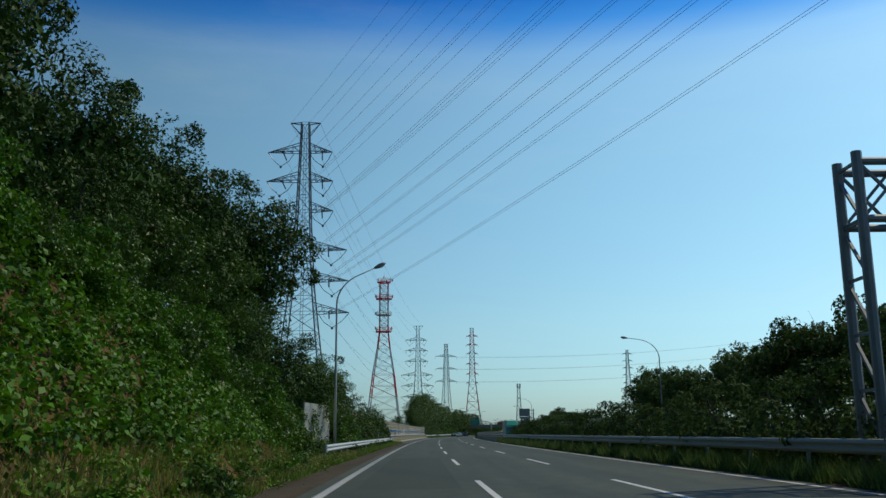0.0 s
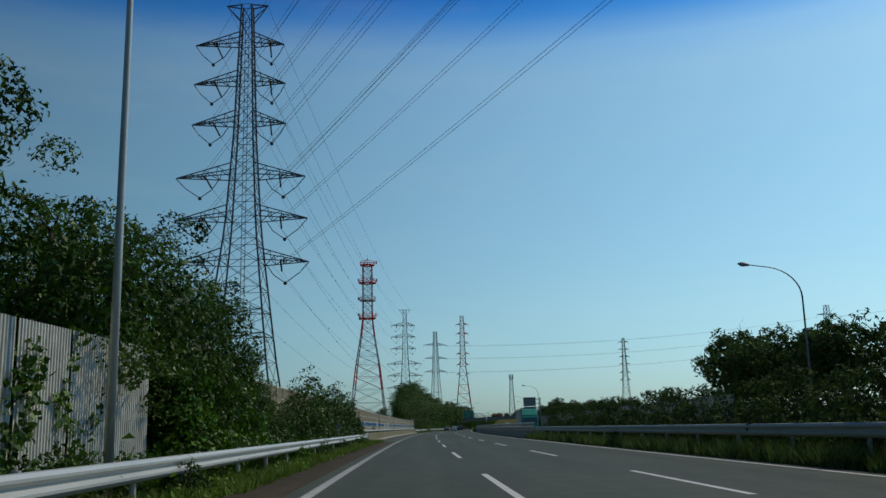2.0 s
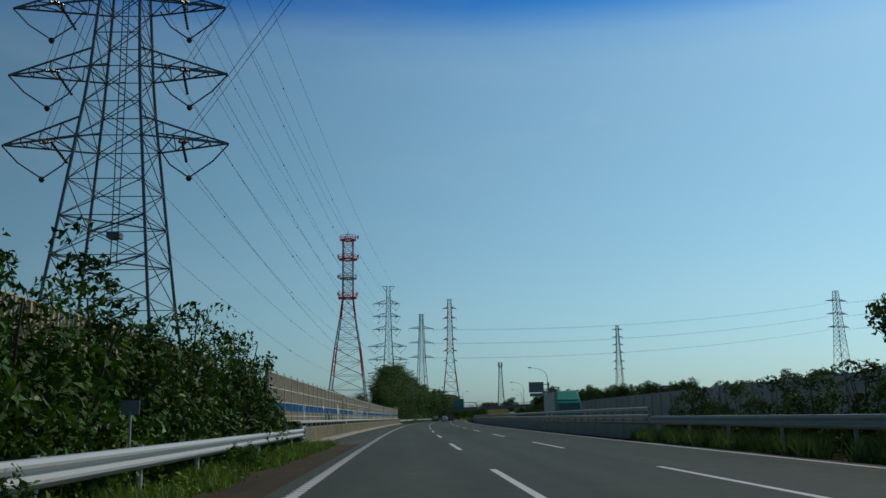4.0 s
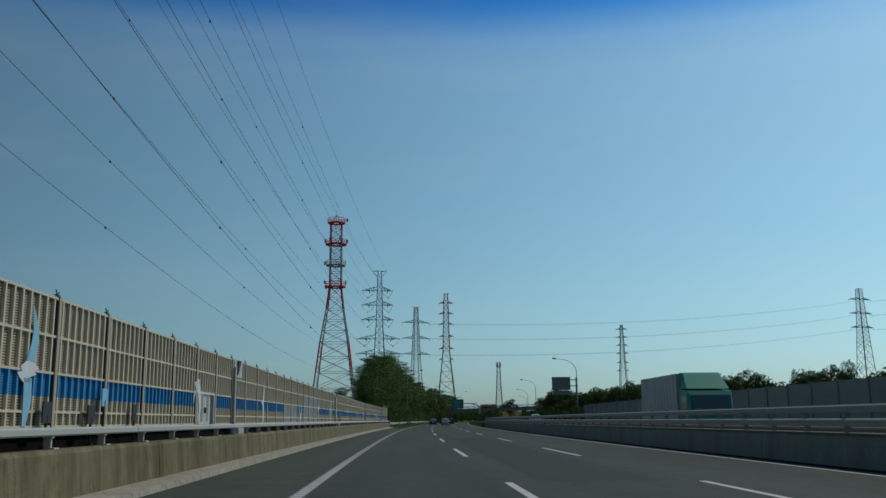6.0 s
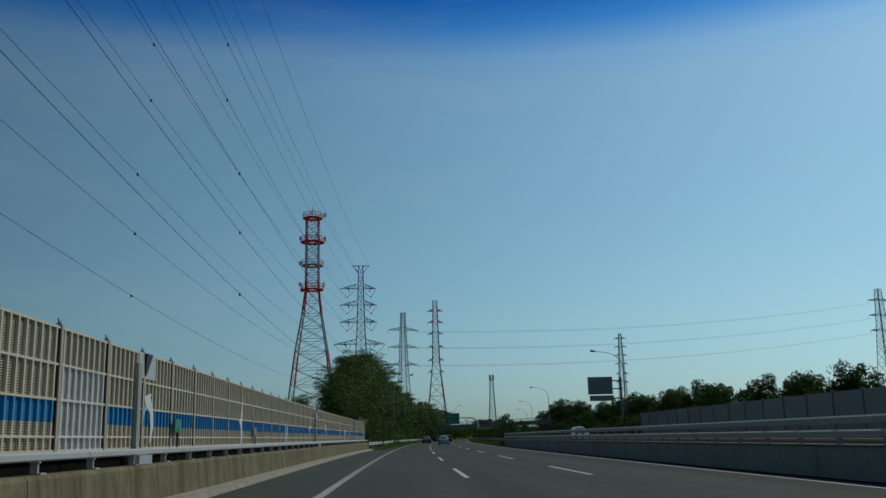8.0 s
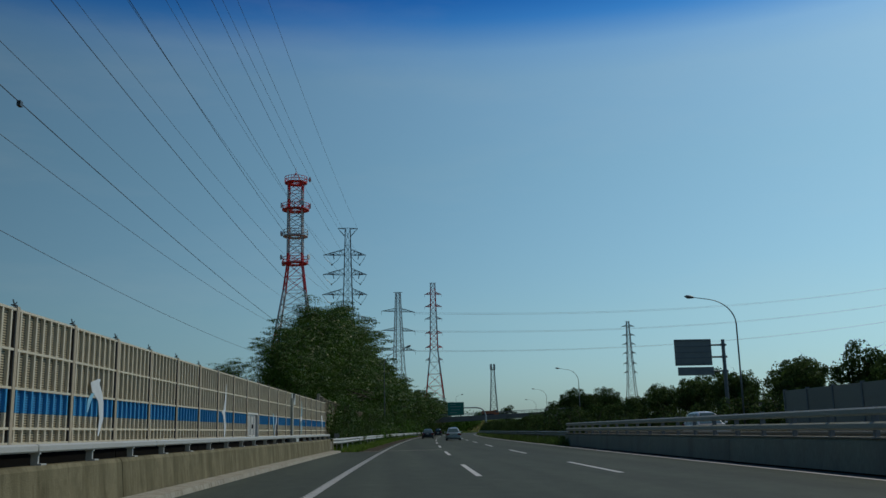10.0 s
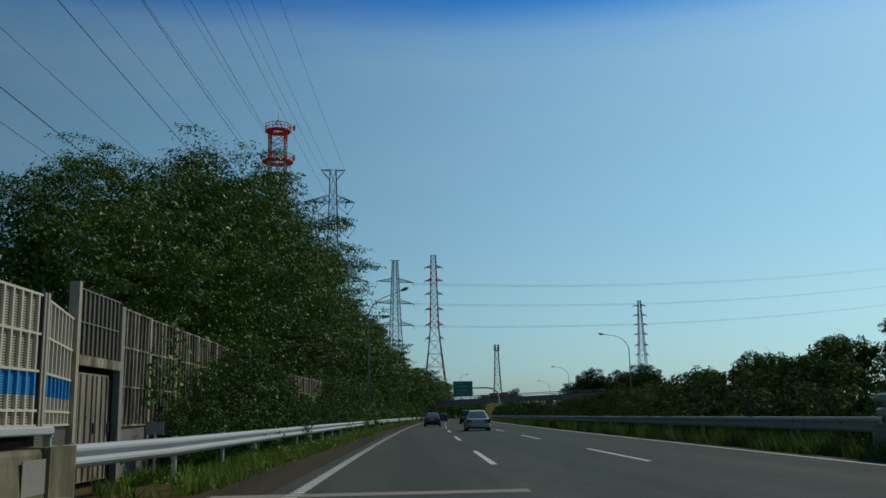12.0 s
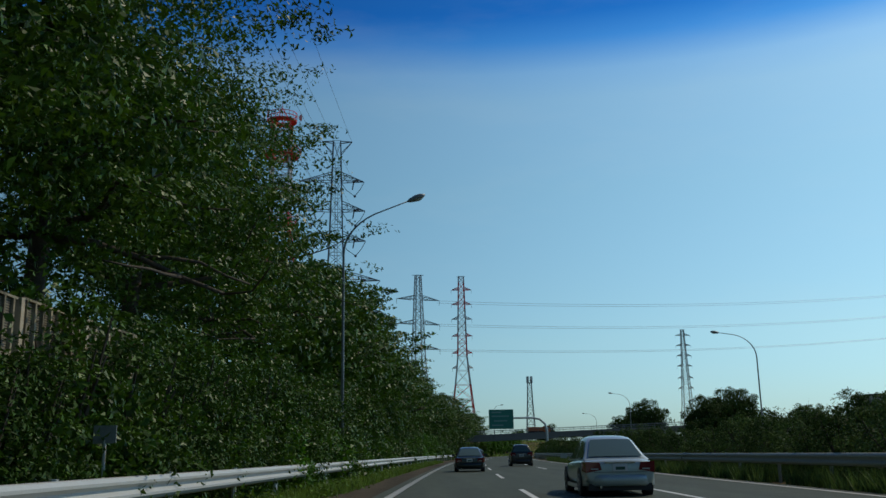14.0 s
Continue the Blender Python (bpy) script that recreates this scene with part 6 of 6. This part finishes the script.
# ---- overpass, buildings ----
ov = thing("overpass", "grey concrete overpass with railings crossing the motorway", "bridge")
A, B = Vector((-60, 556, 2.6)), Vector((150, 575, 9.5))
d = (B - A).normalized()
side = Vector((-d.y, d.x, 0)).normalized()
def along(k, o, z):
    p = A.lerp(B, k) + side * o
    return (p.x, p.y, p.z + z)
part("deck", Shape().quad_strip([[along(k, -4, -1.1), along(k, 4, -1.1), along(k, 4, 0.1), along(k, -4, 0.1)] for k in (0, 0.5, 1)]), M["concrete_grey"], ov)
for o in (-4, 4):
    part("parapet", Shape().quad_strip([[along(k, o - 0.15, 0.1), along(k, o + 0.15, 0.1), along(k, o + 0.15, 0.7), along(k, o - 0.15, 0.7)] for k in (0, 0.5, 1)]), M["concrete_grey"], ov)
    s = Shape()
    for k in np.linspace(0, 1, 70):
        s.bar(along(k, o, 0.7), along(k, o, 1.7), 0.06)
    s.bar(along(0, o, 1.7), along(1, o, 1.7), 0.07).bar(along(0, o, 1.2), along(1, o, 1.2), 0.05)
    part("railing", s, M["steel_grey"], ov)
for k in (0.12, 0.33, 0.55, 0.75):
    p = A.lerp(B, k)
    part("pier", Shape().box(p.x - 0.8, p.x + 0.8, p.y - 2.5, p.y + 2.5, -0.3, p.z - 1.1), M["concrete_grey"], ov)


def building(at, w, dpt, h, label, floors=2, mat="building"):
    b = thing("building", label, "building", "far buildings", at)
    part("wall", Shape().box(-w / 2, w / 2, -dpt / 2, dpt / 2, -0.5, h), M[mat], b)
    part("roof", Shape().box(-w / 2 - 0.3, w / 2 + 0.3, -dpt / 2 - 0.3, dpt / 2 + 0.3, h, h + 0.5), M["concrete_grey"], b)
    n = max(3, int(w / 3))
    for f in range(floors):
        for k in range(n):
            x = -w / 2 + (k + 0.5) * w / n
            z = (f + 0.35) * h / floors
            part("window", Shape().box(x - w / n * 0.28, x + w / n * 0.28, -dpt / 2 - 0.05, -dpt / 2 + 0.02, z, z + h / floors * 0.4), M["glass"], b)


building((131, 553, 0), 9, 9, 14.6, "low pale flat-roofed building behind the trees", 4)
# ---- vehicles ----


def wheel(parent, x, y, r, w):
    s = Shape()
    rings = []
    for a, rr in ((-w / 2, r * 0.70), (-w / 2, r * 0.93), (-w / 2 + 0.03, r), (w / 2 - 0.03, r), (w / 2, r * 0.93), (w / 2, r * 0.70)):
        rings.append([(x + a, y + rr * math.cos(2 * math.pi * k / 20), r + rr * math.sin(2 * math.pi * k / 20)) for k in range(20)])
    s.quad_strip(rings)
    s.smooth = True
    wh = thing("wheel", "", "", at=(0, 0, 0))
    wh.parent = parent
    part("tyre", s, M["tyre"], wh)
    s = Shape()
    o = w / 2 + 0.005
    sg = 1 if x > 0 else -1
    s.tube([(x + sg * (o - 0.05), y, r), (x + sg * o, y, r)], r * 0.68, 18)
    for k in range(7):
        a = 2 * math.pi * k / 7
        s.bar((x + sg * o, y, r), (x + sg * o, y + r * 0.62 * math.cos(a), r + r * 0.62 * math.sin(a)), 0.035)
    part("rim", s, M["rim"], wh)


def smooth_part(name, shape, mat, parent, levels=2, label=""):
    shape.smooth = True
    o = part(name, shape, mat, parent, label)
    mod = o.modifiers.new("smooth", "SUBSURF")
    mod.levels = mod.render_levels = levels
    return o


def make_car(name, label, at, turn, paint, length=4.6, width=1.72, height=1.45, boot=True, estate=False, badge="chrome"):
    """A passenger car with its tail at local y = 0 and its nose towards +y."""
    t = thing(name, label, "car", "cars", at, turn)
    L, w = length, width / 2
    belt = height * 0.60
    bonnet = belt - 0.02
    # body shell: rings of half outline along the length
    st = [(0.0, 0.86, 0.34, belt - 0.16), (0.03, 0.92, 0.26, belt - 0.05), (0.12, 0.97, 0.22, belt + 0.0), (0.6, 1.0, 0.20, belt + 0.02), (1.2, 1.0, 0.20, belt + 0.02), (L * 0.5, 1.0, 0.20, belt),
          (L * 0.70, 1.0, 0.20, bonnet), (L * 0.86, 0.99, 0.20, bonnet - 0.08), (L * 0.96, 0.94, 0.22, bonnet - 0.18), (L, 0.84, 0.32, bonnet - 0.30)]
    rings = []
    for y, k, zb, zt in st:
        ww = w * k
        zm = (zb + zt) / 2
        half = [(0, zb), (ww * 0.82, zb), (ww * 0.97, zb + 0.12), (ww, zm), (ww * 0.97, zt - 0.10), (ww * 0.88, zt - 0.01), (0, zt + 0.02)]
        ring = [(x, y, z) for x, z in half] + [(-x, y, z) for x, z in reversed(half[1:-1])]
        rings.append(ring)
    smooth_part("body", Shape().quad_strip(rings), M[paint], t, 2)
    # cabin shell, with the panes set just proud of it
    zb = belt - 0.02
    if estate:
        line = [(0.10, zb), (0.16, zb + 0.30), (0.28, height - 0.14), (0.50, height - 0.03), (L * 0.25, height), (L * 0.42, height), (L * 0.52, height - 0.05), (L * 0.58, height - 0.16), (L * 0.66, zb + 0.18), (L * 0.74, zb)]
        rear, side, front = (0.125, 0.27), (0.45, L * 0.70), (L * 0.545, L * 0.72)
    else:
        line = [(0.55, zb), (0.80, zb + 0.15), (1.10, zb + 0.33), (1.38, height - 0.10), (1.65, height - 0.025), (L * 0.44, height), (L * 0.53, height - 0.02), (L * 0.60, height - 0.10), (L * 0.68, zb + 0.24), (L * 0.74, zb + 0.08), (L * 0.78, zb)]
        rear, side, front = (0.66, 1.36), (1.02, L * 0.735), (L * 0.585, L * 0.75)
    gw = w * 0.88

    def roof_z(y):
        return float(np.interp(y, [p[0] for p in line], [p[1] for p in line]))

    def shoulder(y):
        return gw - (roof_z(y) - zb) * 0.40

    rings = []
    for y, _ in line:
        z, r = roof_z(y), shoulder(y)
        k = min(1.0, (z - zb) / 0.2)
        half = [(gw, zb - 0.03), (r + 0.04, z - 0.075 * k), (r, z - 0.03 * k), (r - 0.08, z - 0.004), (r * 0.5, z + 0.012 * k), (0, z + 0.016 * k)]
        rings.append([(x, y, zz) for x, zz in half] + [(-x, y, zz) for x, zz in reversed(half[:-1])])
    shell = Shape().quad_strip(rings, closed=False, caps=False)
    shell.smooth = True
    part("cabin", shell, M[paint], t)

    def across(ya, yb, lift_y):
        rows = []
        for y in np.linspace(ya, yb, 7):
            z, r = roof_z(y), shoulder(y) - 0.075
            rows.append([(x * r, y + lift_y, z + 0.018 + 0.012 * (1 - x * x)) for x in (-1, -0.6, -0.2, 0.2, 0.6, 1)])
        s = Shape().quad_strip(rows, closed=False, caps=False)
        s.smooth = True
        return s

    part("rear_window", across(rear[0], rear[1], -0.012), M["glass"], t, "dark tinted rear window")
    part("windscreen", across(front[0], front[1], 0.012), M["glass"], t, "dark tinted windscreen")
    for sg in (-1, 1):
        mid_y = (side[0] + side[1]) / 2
        for ya, yb in ((side[0], mid_y - 0.05), (mid_y + 0.03, side[1])):
            rows = []
            for y in np.linspace(ya, yb, 7):
                z, r = roof_z(y), shoulder(y)
                k = min(1.0, (z - zb) / 0.2)
                top, bot = z - 0.10 * k, zb + 0.03
                if top - bot < 0.02:
                    top = bot + 0.02
                f = [(q - (zb - 0.03)) / max(0.05, (z - 0.075 * k) - (zb - 0.03)) for q in (bot, top)]
                rows.append([(sg * (gw + (r + 0.04 - gw) * f[0] + 0.012), y, bot), (sg * (gw + (r + 0.04 - gw) * f[1] + 0.012), y, top)])
            part("side_window", Shape().quad_strip(rows, closed=False, caps=False), M["glass"], t, "dark tinted side window")
    for sg in (-1, 1):
        m = Shape().quad_strip([[(sg * (w + 0.02), L * 0.66, belt + 0.02), (sg * (w + 0.2), L * 0.66, belt + 0.03), (sg * (w + 0.2), L * 0.66, belt + 0.16), (sg * (w + 0.02), L * 0.66, belt + 0.15)],
                                [(sg * (w + 0.02), L * 0.69, belt + 0.03), (sg * (w + 0.15), L * 0.69, belt + 0.05), (sg * (w + 0.15), L * 0.69, belt + 0.13), (sg * (w + 0.02), L * 0.69, belt + 0.12)]])
        part("mirror", m, M[paint], t)
        # lamps wrap round the corner
        lo, hi = (belt - 0.31, belt - 0.05) if not estate else (belt - 0.22, belt + 0.06)
        lamp = Shape().quad_strip([[(sg * w * 0.50, -0.012, lo + 0.07), (sg * w * 0.93, 0.015, lo), (sg * w * 0.95, 0.02, hi), (sg * w * 0.56, -0.012, hi - 0.02)],
                                   [(sg * w * 0.50, 0.10, lo + 0.07), (sg * w * 1.012, 0.26, lo + 0.05), (sg * w * 1.012, 0.26, hi), (sg * w * 0.56, 0.10, hi - 0.02)]])
        tl = part("tail_lamp", lamp, M["lamp_red"], t, "red tail lamp")
        part("lamp_lens", Shape().box(*sorted((sg * w * 0.60, sg * w * 0.80)), -0.017, 0.03, lo + 0.075, lo + 0.105), M["lamp_clear"], tl, "clear reversing lamp lens")
        hl = Shape().quad_strip([[(sg * w * 0.5, L - 0.05, belt - 0.38), (sg * w * 0.88, L - 0.12, belt - 0.36), (sg * w * 0.9, L - 0.16, belt - 0.22), (sg * w * 0.5, L - 0.1, belt - 0.24)],
                                 [(sg * w * 0.5, L + 0.01, belt - 0.38), (sg * w * 0.86, L - 0.06, belt - 0.36), (sg * w * 0.88, L - 0.1, belt - 0.22), (sg * w * 0.5, L - 0.03, belt - 0.24)]])
        part("headlamp", hl, M["lamp_clear"], t, "clear headlamp")
        for k in (0.42, 0.63):
            part("door_handle", Shape().box(*sorted((sg * w * 0.985, sg * w * 1.02)), L * k - 0.1, L * k + 0.08, belt - 0.15, belt - 0.12), M[badge], t)
        sill = Shape().box(*sorted((sg * w * 0.93, sg * w * 1.012)), L * 0.28, L * 0.70, 0.17, 0.27)
        part("sill", sill, M[paint], t)
    # bumpers, plate, trim
    rows = []
    for a in np.linspace(-1, 1, 13):
        yy = 0.30 * abs(a) ** 5 - 0.075 * (1 - abs(a) ** 4)
        xx = w * 0.985 * a
        rows.append([(xx, yy + 0.05, 0.24), (xx, yy, 0.28), (xx, yy - 0.012, 0.38), (xx, yy, 0.47), (xx, yy + 0.05, 0.50), (xx, yy + 0.14, 0.50), (xx, yy + 0.14, 0.24)])
    bm_ = Shape().quad_strip(rows)
    bm_.smooth = True
    part("rear_bumper", bm_, M[paint], t)
    part("underbody", Shape().box(-w * 0.86, w * 0.86, 0.05, L - 0.1, 0.14, 0.30), M["dark"], t)
    plate = part("number_plate", Shape().box(-0.17, 0.17, -0.03, 0.0, belt - 0.27, belt - 0.10), M["plate"], t, "white number plate")
    part("plate_bar", Shape().box(-0.11, 0.11, -0.034, -0.03, belt - 0.24, belt - 0.17), M["plate_mark"], plate)
    part("boot_trim", Shape().box(-w * 0.42, w * 0.42, -0.025, 0.03, belt - 0.085, belt - 0.06), M[badge], t)
    part("boot_seam", Shape().box(-w * 0.72, w * 0.72, -0.008, 0.02, belt - 0.30, belt - 0.29), M["dark"], t)
    part("exhaust", Shape().tube([(-w * 0.55, -0.05, 0.22), (-w * 0.55, 0.3, 0.22)], 0.03, 8), M["chrome"], t)
    for x in (-1, 1):
        for y in (L * 0.19, L * 0.80):
            wheel(t, x * (w - 0.10), y, 0.31, 0.20)
            # dark disc on the flank stands in for the shaded arch hollow
            arch = Shape()
            arch.tube([(x * (w * 0.80), y, 0.31), (x * (w + 0.004), y, 0.31)], 0.355, 20)
            part("arch_shade_disc", arch, M["dark"], t)
    return t


make_car("sedan", "dark blue-green older saloon car driving ahead", (xc(357.5) + 0.42, 357.5, 0), -heading(359), "car_navy", 4.7, 1.74, 1.40)
make_car("sedan", "silver-blue saloon car with red tail lamps", (xc(326) + 3.75, 325.8, 0), -heading(325), "car_silver", 4.6, 1.72, 1.42)
make_car("estate_car", "black tall estate car ahead in the middle lane", (xc(377) + 4.5, 377, 0), -heading(379), "car_black", 4.6, 1.78, 1.66, estate=True)
make_car("hatchback", "small dark car far ahead on the motorway", (xc(424) + 1.0, 424, 0), -heading(424), "car_black", 4.0, 1.68, 1.5, estate=True)
make_car("sedan", "white oncoming saloon car beyond the median", (xc(74) + 17.4, 76.5, 0), 180 - heading(74), "car_white", 4.5, 1.72, 1.42)
make_car("van", "white oncoming van beyond the median", (xc(278) + 17.9, 278, 0), 180 - heading(278), "car_white", 4.7, 1.75, 1.9, estate=True)

# oncoming lorry
lo = thing("lorry", "oncoming box lorry with a teal cab and grey body", "lorry", at=(xc(186) + 15.2, 180.6, 0), turn=180)
part("box_body", Shape().box(-1.2, 1.2, -7.4, 0.0, 0.95, 3.45), M["truck_box"], lo)
for x in (-1.225, 1.2):
    for k in range(13):
        part("side_rib", Shape().box(x, x + 0.025, -7.3 + k * 0.6, -7.25 + k * 0.6, 0.97, 3.43), M["galv"], lo)
cab = part("cab", Shape().quad_strip([[(-1.15, 0.15, 0.55), (1.15, 0.15, 0.55), (1.15, 0.15, 2.65), (-1.15, 0.15, 2.65)], [(-1.15, 1.7, 0.55), (1.15, 1.7, 0.55), (1.15, 1.55, 2.5), (-1.15, 1.55, 2.5)],
                                     [(-1.1, 1.95, 0.6), (1.1, 1.95, 0.6), (1.05, 1.7, 2.3), (-1.05, 1.7, 2.3)]]), M["truck_green"], lo)
part("windscreen", Shape().quad_strip([[(-0.98, 1.9, 1.5), (0.98, 1.9, 1.5), (0.98, 1.95, 1.5), (-0.98, 1.95, 1.5)], [(-0.95, 1.72, 2.25), (0.95, 1.72, 2.25), (0.95, 1.78, 2.25), (-0.95, 1.78, 2.25)]]), M["glass"], cab)
for sgn in (-1, 1):
    part("side_window", Shape().box(*sorted((sgn * 1.14, sgn * 1.165)), 0.6, 1.45, 1.55, 2.25), M["glass"], cab)
part("wind_deflector", Shape().quad_strip([[(-1.1, 0.1, 2.66), (1.1, 0.1, 2.66), (1.1, 1.4, 2.62), (-1.1, 1.4, 2.62)], [(-1.05, 0.1, 3.5), (1.05, 0.1, 3.5), (0.95, 0.4, 3.4), (-0.95, 0.4, 3.4)]]), M["truck_green"], lo)
part("chassis", Shape().box(-0.5, 0.5, -7.2, 1.5, 0.55, 0.95), M["dark"], lo)
part("front_bumper", Shape().box(-1.15, 1.15, 1.8, 2.02, 0.4, 0.75), M["car_white"], lo)
for x in (-1, 1):
    for y in (-6.0, -4.9, 0.9):
        wheel(lo, x * 1.0, y, 0.48, 0.28)

# orange lorry on the overpass
ol = thing("truck", "orange tipper truck standing on the overpass", "truck", at=(38.6, 564.9, 5.95), turn=5)
part("tipper_body", Shape().quad_strip([[(-3.1, -1.1, z), (1.1, -1.1, z), (1.1, 1.1, z), (-3.1, 1.1, z)] for z in (0.95, 1.5, 2.05)]), M["orange"], ol)
for x in (-2.3, -1.0, 0.3):
    part("body_rib", Shape().box(x - 0.06, x + 0.06, -1.17, -1.1, 0.95, 2.0), M["orange"], ol)
cab = part("cab", Shape().quad_strip([[(1.25, -1.05, z), (3.0 - k, -1.05, z), (3.0 - k, 1.05, z), (1.25, 1.05, z)] for z, k in ((0.6, 0.0), (1.4, 0.02), (2.3, 0.25))]), M["orange"], ol)
part("side_window", Shape().box(1.7, 2.65, -1.07, -1.05, 1.45, 2.1), M["glass"], cab)
part("chassis", Shape().box(-3.0, 2.9, -0.5, 0.5, 0.55, 0.95), M["dark"], ol)
for x in (-2.2, 2.2):
    for y in (-0.9, 0.9):
        tyre = Shape().tube([(x, y - 0.14, 0.48), (x, y + 0.14, 0.48)], 0.48, 14)
        part("tyre", tyre, M["tyre"], ol)
